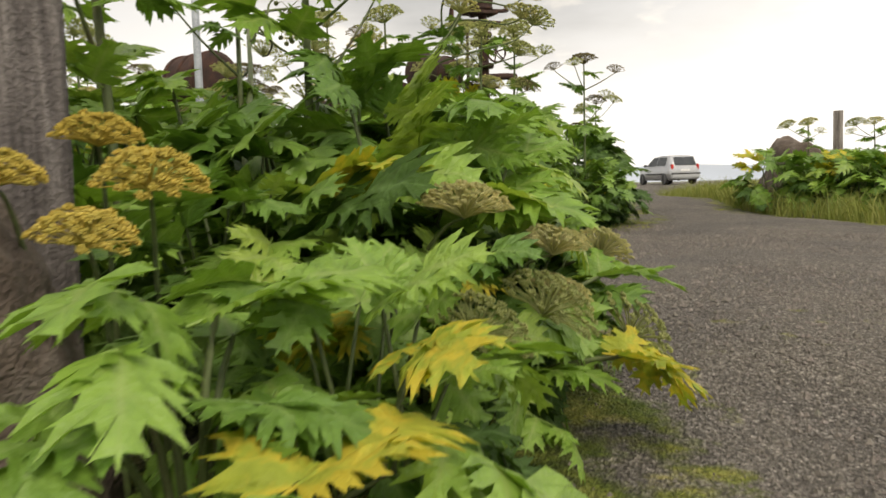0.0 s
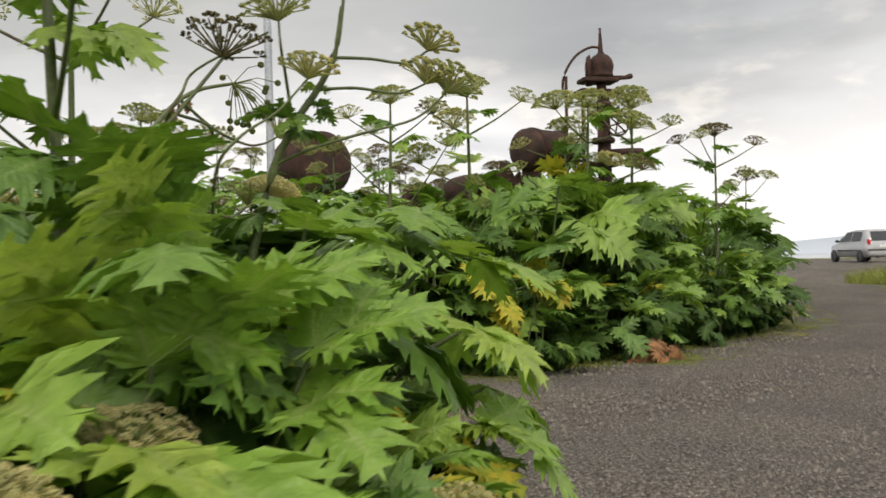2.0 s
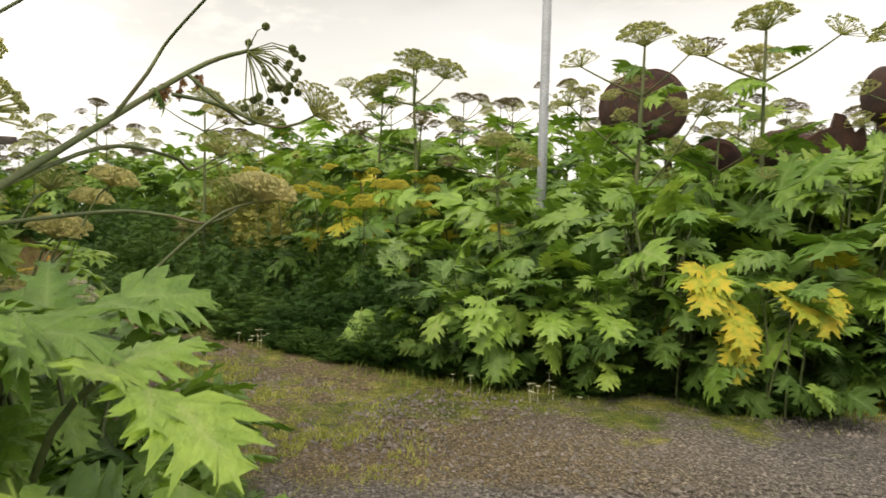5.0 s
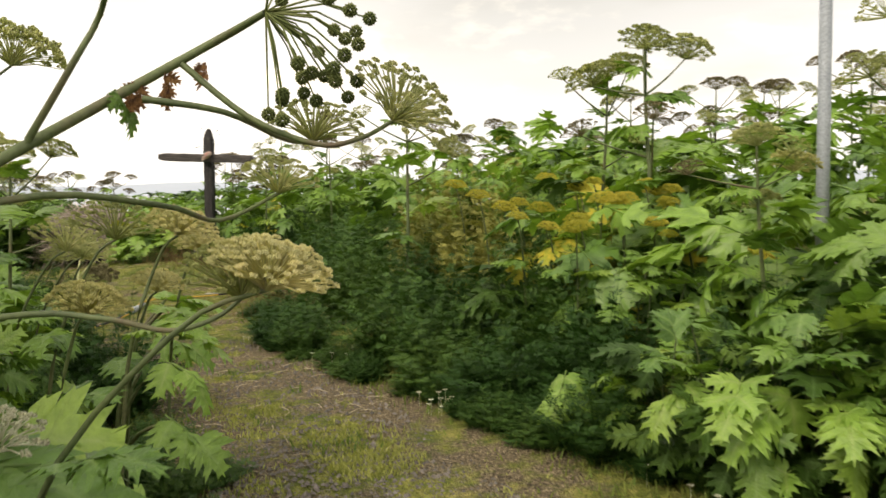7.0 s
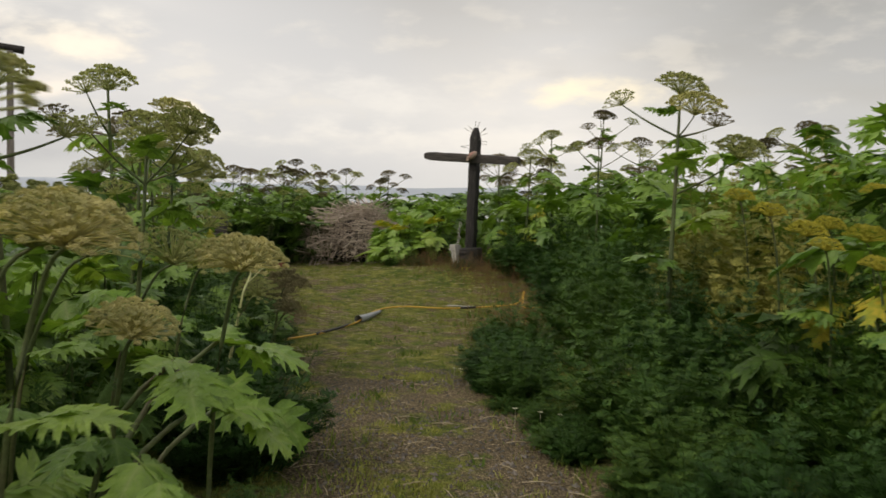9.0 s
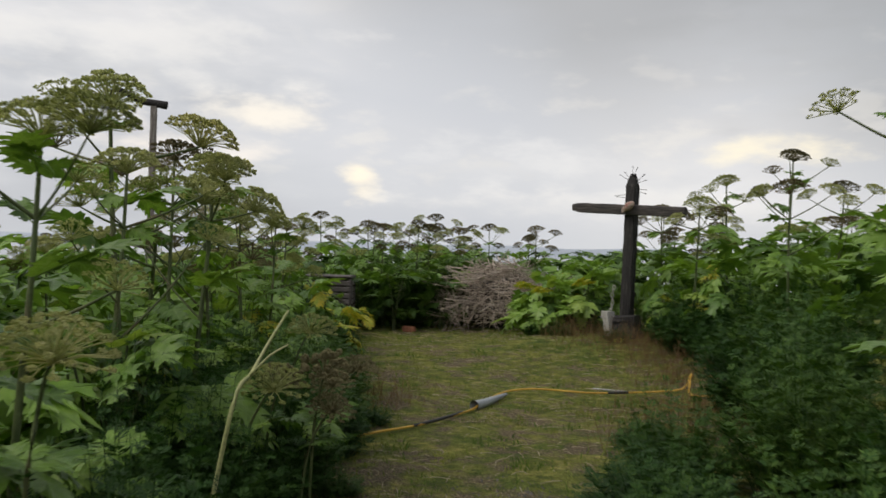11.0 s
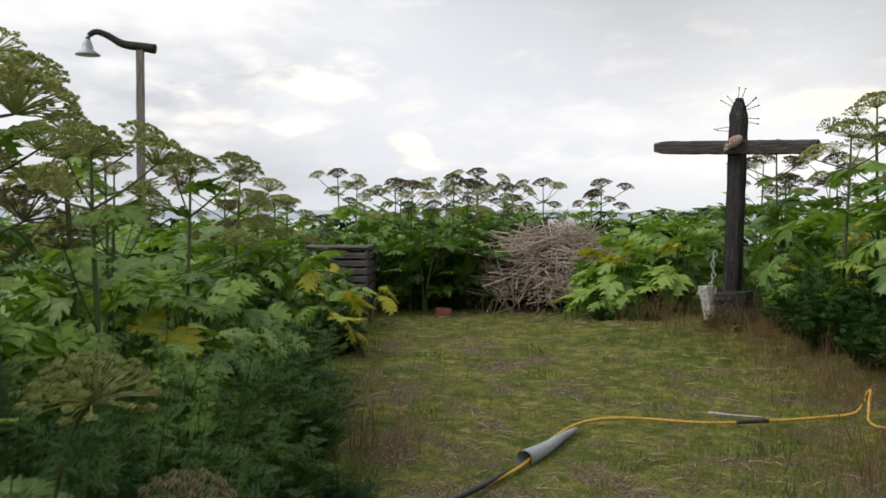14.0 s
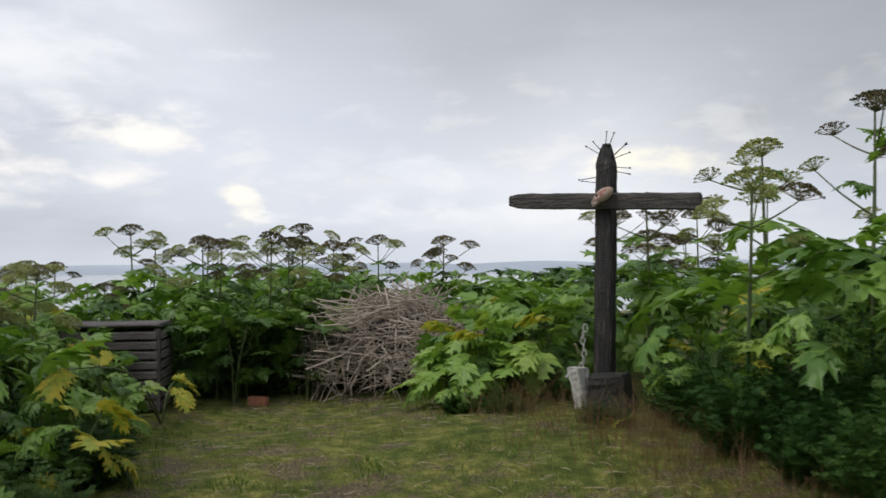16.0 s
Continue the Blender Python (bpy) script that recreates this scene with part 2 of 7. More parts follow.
M["stalk_pale"] = plain_mat("pale_stalk", [(0.3, (0.24, 0.27, 0.10)), (0.52, (0.34, 0.36, 0.15)), (0.72, (0.40, 0.38, 0.20))], 5, 0.6, 0, 0.25, 0.004, (1, 1, 0.3))
M["umbel"] = leaf_mat("seeding_umbel", [(0.0, (0.27, 0.30, 0.13)), (0.5, (0.43, 0.46, 0.22)), (1.0, (0.60, 0.59, 0.35))], 0.45, 0.8)
M["umbel_cream"] = leaf_mat("fading_umbel", [(0.0, (0.42, 0.42, 0.16)), (0.5, (0.56, 0.54, 0.25)), (1.0, (0.68, 0.65, 0.36))], 0.35, 0.8)
M["umbel_pale"] = leaf_mat("cream_umbel", [(0.0, (0.50, 0.48, 0.22)), (0.5, (0.64, 0.60, 0.33)), (1.0, (0.74, 0.70, 0.45))], 0.4, 0.8)
M["umbel_white"] = leaf_mat("white_umbel", [(0.0, (0.55, 0.55, 0.42)), (1.0, (0.75, 0.75, 0.62))], 0.2, 0.8)
M["umbel_ripe"] = leaf_mat("ripe_seed_bunch", [(0.0, (0.07, 0.10, 0.035)), (0.5, (0.12, 0.15, 0.05)), (1.0, (0.20, 0.22, 0.09))], 0.15, 0.8)
M["umbel_dark"] = leaf_mat("ripe_umbel", [(0.0, (0.08, 0.075, 0.04)), (0.5, (0.16, 0.14, 0.075)), (1.0, (0.27, 0.22, 0.13))], 0.1, 0.85)
M["umbel_brown"] = leaf_mat("brown_umbel", [(0.0, (0.15, 0.135, 0.07)), (0.5, (0.26, 0.235, 0.13)), (1.0, (0.38, 0.35, 0.21))], 0.1, 0.85)
M["umbel_ochre"] = leaf_mat("ochre_umbel", [(0.0, (0.42, 0.41, 0.06)), (0.5, (0.56, 0.52, 0.09)), (1.0, (0.70, 0.62, 0.14))], 0.35, 0.8)
M["umbel_gold"] = leaf_mat("golden_umbel", [(0.0, (0.44, 0.32, 0.06)), (0.5, (0.58, 0.45, 0.10)), (1.0, (0.66, 0.56, 0.18))], 0.15, 0.8)
M["herb"] = leaf_mat("feathery_herb", [(0.0, (0.014, 0.046, 0.009)), (0.5, (0.034, 0.092, 0.016)), (1.0, (0.10, 0.175, 0.032))], 0.2, 0.6)
M["herb_olive"] = leaf_mat("dry_herb", [(0.0, (0.13, 0.16, 0.04)), (0.5, (0.24, 0.25, 0.07)), (1.0, (0.36, 0.34, 0.10))], 0.25, 0.7)
M["grass"] = leaf_mat("grass_blade", [(0.0, (0.10, 0.15, 0.035)), (0.5, (0.20, 0.23, 0.06)), (1.0, (0.33, 0.31, 0.12))], 0.3, 0.6)
M["grass_red"] = leaf_mat("bent_grass", [(0.0, (0.12, 0.07, 0.04)), (0.5, (0.18, 0.11, 0.06)), (1.0, (0.21, 0.16, 0.08))], 0.25, 0.7)
M["grass_yellow"] = leaf_mat("flattened_blade", [(0.0, (0.21, 0.25, 0.06)), (0.5, (0.34, 0.36, 0.11)), (1.0, (0.50, 0.48, 0.20))], 0.3, 0.6)
M["grass_green"] = leaf_mat("green_blade", [(0.0, (0.06, 0.13, 0.025)), (0.5, (0.13, 0.20, 0.04)), (1.0, (0.27, 0.28, 0.08))], 0.3, 0.6)
M["straw"] = plain_mat("dry_straw", [(0.3, (0.34, 0.27, 0.16)), (0.7, (0.55, 0.47, 0.32))], 12, 0.8)
M["stick"] = plain_mat("dead_stalk", [(0.25, (0.22, 0.17, 0.13)), (0.5, (0.40, 0.33, 0.27)), (0.8, (0.58, 0.51, 0.43))], 4, 0.85, 0, 0.4, 0.004, (1, 1, 0.25))
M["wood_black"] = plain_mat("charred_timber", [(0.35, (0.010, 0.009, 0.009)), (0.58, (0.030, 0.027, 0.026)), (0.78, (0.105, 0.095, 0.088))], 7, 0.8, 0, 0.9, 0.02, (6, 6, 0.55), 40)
M["wood_arm"] = plain_mat("weathered_beam", [(0.3, (0.028, 0.026, 0.025)), (0.5, (0.055, 0.048, 0.044)), (0.75, (0.135, 0.116, 0.106))], 7, 0.85, 0, 0.9, 0.02, (6, 6, 0.55), 40)
M["wood_grey"] = plain_mat("grey_wood", [(0.3, (0.13, 0.11, 0.10)), (0.55, (0.26, 0.23, 0.21)), (0.8, (0.38, 0.35, 0.32))], 6, 0.85, 0, 0.8, 0.012, (5, 5, 0.4), 50)
M["wood_aged"] = plain_mat("dark_weathered_wood", [(0.3, (0.05, 0.042, 0.04)), (0.55, (0.12, 0.105, 0.10)), (0.8, (0.22, 0.20, 0.19))], 6, 0.85, 0, 0.9, 0.014, (5, 5, 0.4), 50)
M["rust"] = plain_mat("rusted_iron", [(0.25, (0.024, 0.014, 0.012)), (0.5, (0.052, 0.026, 0.020)), (0.75, (0.10, 0.043, 0.028))], 7, 0.85, 0.3, 0.7, 0.01, None, 70)
M["rust_dark"] = plain_mat("dark_rust", [(0.3, (0.03, 0.02, 0.018)), (0.6, (0.075, 0.04, 0.03)), (0.8, (0.13, 0.06, 0.04))], 6, 0.85, 0.3, 0.7, 0.01, None, 70)
M["iron"] = plain_mat("black_iron", [(0.3, (0.02, 0.02, 0.02)), (0.7, (0.06, 0.05, 0.045))], 12, 0.6, 0.6, 0.3, 0.004)
M["pole"] = plain_mat("galvanised_steel", [(0.3, (0.34, 0.37, 0.41)), (0.7, (0.46, 0.49, 0.53))], 5, 0.5, 0.4, 0.1, 0.003)
M["rope"] = plain_mat("yellow_cable", [(0.3, (0.48, 0.27, 0.03)), (0.7, (0.66, 0.42, 0.06))], 10, 0.55, 0, 0.2, 0.003)
M["tape"] = plain_mat("black_tape", [(0.3, (0.015, 0.015, 0.016)), (0.7, (0.04, 0.04, 0.042))], 20, 0.5)
M["sleeve"] = plain_mat("grey_plastic", [(0.3, (0.30, 0.33, 0.36)), (0.7, (0.42, 0.45, 0.47))], 9, 0.55, 0, 0.2, 0.004)
M["stone"] = plain_mat("lichen_stone", [(0.3, (0.16, 0.14, 0.12)), (0.55, (0.27, 0.25, 0.23)), (0.8, (0.40, 0.38, 0.34))], 5, 0.9, 0, 0.7, 0.02)
M["brown_stone"] = plain_mat("brown_stone", [(0.3, (0.07, 0.05, 0.04)), (0.55, (0.13, 0.10, 0.08)), (0.8, (0.26, 0.23, 0.20))], 4, 0.9, 0, 0.8, 0.03)
M["pebble"] = leaf_mat("gravel_stone", [(0.0, (0.09, 0.08, 0.075)), (0.5, (0.20, 0.18, 0.165)), (0.85, (0.32, 0.30, 0.28)), (1.0, (0.52, 0.50, 0.48))], 0, 0.85)
M["bone"] = plain_mat("old_bone", [(0.3, (0.26, 0.19, 0.16)), (0.52, (0.42, 0.33, 0.27)), (0.66, (0.30, 0.10, 0.08))], 9, 0.75)
M["drift"] = plain_mat("bleached_wood", [(0.3, (0.30, 0.29, 0.27)), (0.7, (0.55, 0.54, 0.50))], 7, 0.85, 0, 0.5, 0.01, (3, 3, 0.5))
M["brick"] = plain_mat("red_brick", [(0.3, (0.28, 0.10, 0.06)), (0.7, (0.40, 0.17, 0.10))], 14, 0.9)
M["car_paint"] = plain_mat("silver_paint", [(0.3, (0.46, 0.47, 0.49)), (0.7, (0.52, 0.53, 0.55))], 3, 0.3, 0.5, 0.02, 0.001)
M["plastic"] = plain_mat("black_plastic", [(0.3, (0.02, 0.02, 0.022)), (0.7, (0.04, 0.04, 0.042))], 20, 0.6)
M["glass"] = plain_mat("dark_glass", [(0.3, (0.03, 0.035, 0.04)), (0.7, (0.05, 0.055, 0.06))], 3, 0.08, 0, 0.0, 0.001)
M["tail_red"] = plain_mat("red_lens", [(0.3, (0.45, 0.02, 0.02)), (0.7, (0.55, 0.04, 0.03))], 10, 0.25)
M["rim"] = plain_mat("wheel_cover", [(0.3, (0.62, 0.63, 0.64)), (0.7, (0.70, 0.71, 0.72))], 10, 0.4, 0.5)
M["plate"] = plain_mat("number_plate", [(0.3, (0.7, 0.7, 0.7)), (0.7, (0.78, 0.78, 0.78))], 10, 0.5)
# distance haze is put into this pale blue hill colour
M["hill"] = plain_mat("hazed_hill", [(0.3, (0.40, 0.45, 0.52)), (0.7, (0.44, 0.49, 0.56))], 0.002, 1.0, 0, 0, 0.001, None, 0.0005)


def ground_mat():
    m, nt, p = mat_nodes("gravel_and_turf")
    at = nt.nodes.new("ShaderNodeAttribute")
    at.attribute_name = "turf"
    coarse = noise_node(nt, 0.9, 5)
    mid = noise_node(nt, 7, 5, 0.65)
    patch = noise_node(nt, 2.6, 6, 0.68)
    fine = noise_node(nt, 55, 4, 0.7)
    vor = nt.nodes.new("ShaderNodeTexVoronoi")
    vor.inputs["Scale"].default_value = 75
    nt.links.new(fine.inputs["Vector"].links[0].from_socket, vor.inputs["Vector"])
    grav = ramp_node(nt, fine.outputs[0], [(0.30, (0.045, 0.042, 0.038)), (0.5, (0.155, 0.145, 0.131)), (0.68, (0.45, 0.43, 0.40))])
    tint = ramp_node(nt, coarse.outputs[0], [(0.35, (0.82, 0.80, 0.80)), (0.65, (1.12, 1.08, 1.02))])
    gcol = mix(nt, "MULTIPLY", 1.0, grav.outputs[0], tint.outputs[0])
    stones = ramp_node(nt, vor.outputs["Color"], [(0.15, (0.55, 0.55, 0.55)), (0.7, (1.2, 1.19, 1.17)), (0.95, (2.2, 2.15, 2.1))])
    gcol = mix(nt, "MULTIPLY", 0.65, gcol, stones.outputs[0])
    sa = nt.nodes.new("ShaderNodeAttribute")
    sa.attribute_name = "soil"
    earth = mix(nt, "MULTIPLY", 1.0, gcol, (1.08, 0.93, 0.64))
    gcol = mix(nt, "MIX", sa.outputs["Fac"], gcol, earth)
    turf = ramp_node(nt, mid.outputs[0], [(0.3, (0.09, 0.115, 0.025)), (0.5, (0.22, 0.24, 0.05)), (0.7, (0.42, 0.385, 0.12))])
    tg = ramp_node(nt, fine.outputs[0], [(0.3, (0.4, 0.4, 0.4)), (0.7, (1.45, 1.45, 1.4))])
    tcol = mix(nt, "MULTIPLY", 1.0, turf.outputs[0], tg.outputs[0])
    blot = ramp_node(nt, noise_node(nt, 2.1, 5, 0.7).outputs[0], [(0.36, (0.5, 0.66, 0.5)), (0.6, (1.15, 1.1, 1.08))])
    tcol = mix(nt, "MULTIPLY", 1.0, tcol, blot.outputs[0])
    add = nt.nodes.new("ShaderNodeMath")
    add.operation = "ADD"
    nt.links.new(at.outputs["Fac"], add.inputs[0])
    nt.links.new(patch.outputs[0], add.inputs[1])
    edge = ramp_node(nt, add.outputs[0], [(0.85, (0, 0, 0)), (0.97, (1, 1, 1))])
    nt.links.new(mix(nt, "MIX", edge.outputs[0], gcol, tcol), p.inputs["Base Color"])
    p.inputs["Roughness"].default_value = 0.95
    p.inputs["Specular IOR Level"].default_value = 0.25
    s = nt.nodes.new("ShaderNodeMath")
    nt.links.new(fine.outputs[0], s.inputs[0])
    nt.links.new(vor.outputs["Distance"], s.inputs[1])
    bump(nt, p, s.outputs[0], 1.0, 0.03)
    return m


def sea_mat():
    m, nt, p = mat_nodes("sea_water")
    n = noise_node(nt, 0.05, 4)
    # paler than the water itself: haze over it is put into the base colour
    r = ramp_node(nt, n.outputs[0], [(0.3, (0.36, 0.39, 0.43)), (0.7, (0.42, 0.45, 0.49))])
    nt.links.new(r.outputs[0], p.inputs["Base Color"])
    p.inputs["Roughness"].default_value = 0.25
    bump(nt, p, n.outputs[0], 0.3, 1.0)
    return m


M["ground"], M["sea"] = ground_mat(), sea_mat()


# ---- mesh helpers ----
class Build:
    """Collects vertices and faces for one mesh."""

    def __init__(self):
        self.v, self.f, self.rib = [], [], []

    def add(self, verts, faces, m=None, rib=0):
        k = len(self.v)
        self.rib += [1.0] * rib + [0.0] * (len(verts) - rib)
        self.v += [tuple(m @ Vector(p)) for p in verts] if m else [tuple(p) for p in verts]
        self.f += [tuple(i + k for i in q) for q in faces]

    def tube(self, pts, radii, sides=6, cap=True):
        k = len(self.v)
        up = Vector((0, 0, 1))
        for i, p in enumerate(pts):
            a, b = Vector(pts[max(i - 1, 0)]), Vector(pts[min(i + 1, len(pts) - 1)])
            d = (b - a).normalized()
            s = d.cross(up if abs(d.z) < 0.95 else Vector((1, 0, 0))).normalized()
            w = s.cross(d)
            for j in range(sides):
                c = 2 * math.pi * j / sides
                self.v.append(tuple(Vector(p) + (s * math.cos(c) + w * math.sin(c)) * radii[i]))
                self.rib.append(0.9)
        for i in range(len(pts) - 1):
            for j in range(sides):
                n = (j + 1) % sides
                self.f.append((k + i * sides + j, k + i * sides + n, k + (i + 1) * sides + n, k + (i + 1) * sides + j))
        if cap:
            self.f.append(tuple(k + j for j in reversed(range(sides))))
            e = k + (len(pts) - 1) * sides
            self.f.append(tuple(e + j for j in range(sides)))

    def mesh(self, name, material, smooth_it=True):
        me = bpy.data.meshes.new(name)
        me.from_pydata(self.v, [], self.f)
        me.materials.append(material)
        if any(self.rib):
            me.attributes.new("rib", "FLOAT", "POINT").data.foreach_set("value", self.rib)
        if smooth_it:
            me.polygons.foreach_set("use_smooth", [True] * len(me.polygons))
        me.update()
        return me


def from_bm(name, bm, material, smooth_it=False, bevel=0.0):
    if bevel:
        bmesh.ops.bevel(bm, geom=list(bm.edges), offset=bevel, segments=2, affect="EDGES", clamp_overlap=True)
    me = bpy.data.meshes.new(name)
    bm.to_mesh(me)
    bm.free()
    me.materials.append(material)
    if smooth_it:
        me.polygons.foreach_set("use_smooth", [True] * len(me.polygons))
    return me


def put(name, mesh, parent=None, m=None, label=""):
    ob = new(name, mesh)
    if m is not None:
        ob.matrix_basis = m
    ob.parent = parent
    if label:
        ob["label"] = label
    return ob


def box_mesh(name, size, material, bevel=0.01, at=(0, 0, 0)):
    bm = bmesh.new()
    bmesh.ops.create_cube(bm, size=1, matrix=Matrix.Translation(at) @ Matrix.Diagonal((*size, 1)))
    return from_bm(name, bm, material, False, bevel)


def arc(points, steps=5):
    """A smooth line through a few points."""
    pts = [Vector(p) for p in points]
    out = []
    for i in range(len(pts) - 1):
        p0, p1, p2, p3 = pts[max(i - 1, 0)], pts[i], pts[i + 1], pts[min(i + 2, len(pts) - 1)]
        for s in range(steps):
            u = s / steps
            out.append(0.5 * (2 * p1 + (p2 - p0) * u + (2 * p0 - 5 * p1 + 4 * p2 - p3) * u * u + (3 * p1 - p0 - 3 * p2 + p3) * u ** 3))
    out.append(pts[-1])
    return out


def lerp_list(a, b, n):
    return [a + (b - a) * i / (n - 1) for i in range(n)]


def inside(poly, x, y):
    hit = False
    for (x0, y0), (x1, y1) in zip(poly, poly[1:] + poly[:1]):
        if (y0 > y) != (y1 > y) and x < (x1 - x0) * (y - y0) / (y1 - y0) + x0:
            hit = not hit
    return hit


def line_gap(line, x, y):
    best = 1e9
    for (x0, y0), (x1, y1) in zip(line, line[1:]):
        dx, dy = x1 - x0, y1 - y0
        u = max(0, min(1, ((x - x0) * dx + (y - y0) * dy) / (dx * dx + dy * dy)))
        best = min(best, math.hypot(x - x0 - u * dx, y - y0 - u * dy))
    return best


# ---- the plan ----
HEIGHTS = ((-3.4, -2.3, -0.3), (-0.5, -1.2, 0.0), (0.6, -0.5, 0.2), (0.5, 1.5, 0.25), (1.1, 4.6, 0.22), (-1, 6.2, 0.26),
           (-2, 6.2, 0.12), (-4.8, 8.6, 0.08), (-7.1, 10.9, -0.02), (-6.6, 9.2, -0.02), (-6.7, 12.7, 0.0), (-9.1, 16, 0.3), (-13, 14.5, 0.0),
           (-13, 17.5, 0.1), (4, 4.6, 0.22), (8, 5.5, 0.25), (2, 12, 1.0), (-2, 13.5, 1.0), (5, 17, 1.4), (10, 11, 0.6),
           (-5.5, 16, 0.55), (20, 14, 0.12), (34, 23, 0.42), (38, 26, 0.42), (31, 26, 0.40), (12, 3, 0.1), (-6, 3, 0.1), (-10, 9, 0.1), (-20, 13, 0.1), (3, -5, -0.1))


def height(x, y):
    top = low = 1e-9
    for a, b, c in HEIGHTS:
        w = 1.0 / (0.6 + (x - a) ** 2 + (y - b) ** 2) ** 1.7
        top += w * c
        low += w
    z = top / low
    u = (x + 9) * -0.8 + (y - 16) * 0.6
    z -= 36 * smooth(14, 170, u)
    r = math.hypot(x - 8, y - 8)
    z -= 36 * smooth(48, 260, r) * (1 - smooth(14, 170, u))
    return max(z, -37)


WALKED = [(-3.9, -2.6), (-3.4, -2.33), (-2.4, -1.95), (-1.5, -1.63), (-0.65, -1.22), (0.2, -1.0), (0.58, -0.56), (0.63, 0.44), (0.55, 1.4), (0.2, 2.85), (-0.35, 3.96), (-2.0, 6.2), (-3.3, 7.2), (-4.9, 8.65)]
BANK_A = [(-4.6, -1.6), (-2.5, -1.15), (-1.4, -0.55), (-0.75, -0.15), (-0.4, 0.8), (-0.55, 2.0), (-1.0, 3.2), (-2.2, 4.7), (-3.3, 5.85), (-4.7, 7.25), (-7.2, 9.5), (-9.3, 10.9), (-11.5, 12.2), (-13.3, 13.4), (-22, 18), (-26, 8), (-14, -2)]
BANK_B = [(0.0, 5.5), (0.5, 5.15), (1.25, 4.85), (2.1, 4.6), (2.8, 4.45), (4.1, 4.75), (5.5, 5.1), (7.2, 5.7), (8.6, 7.2), (10.5, 12), (12, 22), (-4, 24), (-12, 21), (-13.6, 17.8), (-12.2, 17.1), (-11.2, 15.7), (-9.9, 15.5), (-7.6, 14.6), (-6.1, 13.2), (-5.2, 11.0), (-3.9, 9.0), (-2.5, 7.6), (-1.5, 7.1), (-0.7, 6.3)]
ROAD = [(-9, -6), (-4.6, -1.6), (-2.5, -1.15), (-1.4, -0.55), (-0.75, -0.15), (-0.4, 0.8), (-0.55, 2.0), (-1.0, 3.2), (-0.9, 4.2), (0.5, 4.9), (2.1, 4.3), (4.1, 4.5), (7.2, 5.4), (10, 8), (20, 17.5), (32, 27), (44, 34), (48, 28), (38, 22), (20.5, 14.2), (14, 8.3), (11.8, 6.3), (10, 3.6), (9, 2.2), (9, -8)]
PATHWAY = [(0.0, 3.2), (-0.95, 4.6), (-2.5, 6.5), (-4.2, 8.2), (-5.6, 9.4)]


def build_ground():
    radii = [0.0] + [0.25 * i for i in range(1, 105)]
    while radii[-1] < 4900:
        radii.append(radii[-1] * 1.11)
    seg = 288
    verts, faces, turf, soil = [], [], [], []
    cx, cy = -2.0, 6.0
    for r in radii:
        for j in range(seg):
            c = 2 * math.pi * j / seg
            x, y = cx + r * math.cos(c), cy + r * math.sin(c)
            z = height(x, y)
            if r < 60:
                z += 0.03 * noise.noise((x * 0.9, y * 0.9, 1)) + 0.008 * noise.noise((x * 4, y * 4, 2))
            verts.append((x, y, z))
            g = 0.47
            if inside(ROAD, x, y):
                e = line_gap(ROAD + ROAD[:1], x, y)
                g = 0.20 + (0.26 if x < 0.6 else 0.22) * (1 - smooth(0.0, 1.1, e))
            d = line_gap(PATHWAY, x, y)
            if not inside(ROAD, x, y):
                g = 0.47 if x > -5 else 0.45
                g -= 0.14 * smooth(0.22, 0.5, d) * (1 - smooth(0.75, 1.15, d)) * (1 - smooth(-3.2, -5.2, x))
                g -= 0.03 * (1 - smooth(0.1, 0.4, d)) + 0.07 * smooth(5.8, 6.8, y) * (1 - smooth(8.0, 9.2, y)) * (1 - smooth(0.4, 0.9, d))
            g += 0.10 * noise.noise((x * 0.6, y * 0.6, 5)) if r < 60 else 0
            turf.append(g)
            soil.append(max(1 - smooth(0.8, 2.4, d), 1 - smooth(-4.5, -3.0, x)) if y > 3 else 0.0)
    for i in range(len(radii) - 1):
        for j in range(seg):
            n = (j + 1) % seg
            a, b, c, d = i * seg + j, i * seg + n, (i + 1) * seg + n, (i + 1) * seg + j
            faces.append((a, d, c) if i == 0 else (a, d, c, b))
    me = bpy.data.meshes.new("ground")
    me.from_pydata(verts, [], faces)
    me.attributes.new("turf", "FLOAT", "POINT").data.foreach_set("value", turf)
    me.attributes.new("soil", "FLOAT", "POINT").data.foreach_set("value", soil)
    me.polygons.foreach_set("use_smooth", [True] * len(me.polygons))
    me.materials.append(M["ground"])
    return tagged(new("ground", me), "worn gravel and short turf ground sloping to the sea", "ground", kind="structure")


build_ground()
b = Build()
b.add([(4950 * math.cos(2 * math.pi * j / 64), 4950 * math.sin(2 * math.pi * j / 64), -34.5) for j in range(64)], [tuple(range(64))])
tagged(new("water", b.mesh("water", M["sea"], False)), "pale grey calm fjord water far below", "sea", kind="structure")
b = Build()
N = 150
for i in range(N + 1):
    az = radians(-120 + 240 * i / N)
    hh = 12 + 40 * abs(noise.noise((i * 0.06, 0, 3))) + 25 * noise.noise((i * 0.21, 4, 3))
    hh += 30 * smooth(-100, -60, math.degrees(az)) * (1 - smooth(-62, -40, math.degrees(az)))
    for rr, zz in ((4300, -36), (4500, max(hh, 8) - 20), (4700, max(hh, 8)), (4850, -36)):
        b.v.append((-rr * math.sin(az), rr * math.cos(az), zz))
for i in range(N):
    for k in range(3):
        b.f.append((i * 4 + k, i * 4 + k + 1, i * 4 + k + 5, i * 4 + k + 4))
tagged(new("backdrop", b.mesh("far_shore", M["hill"])), "far shore hills coloured pale blue for haze", "hills", kind="structure")


# ---- hogweed ----
rnd = random.Random(7)


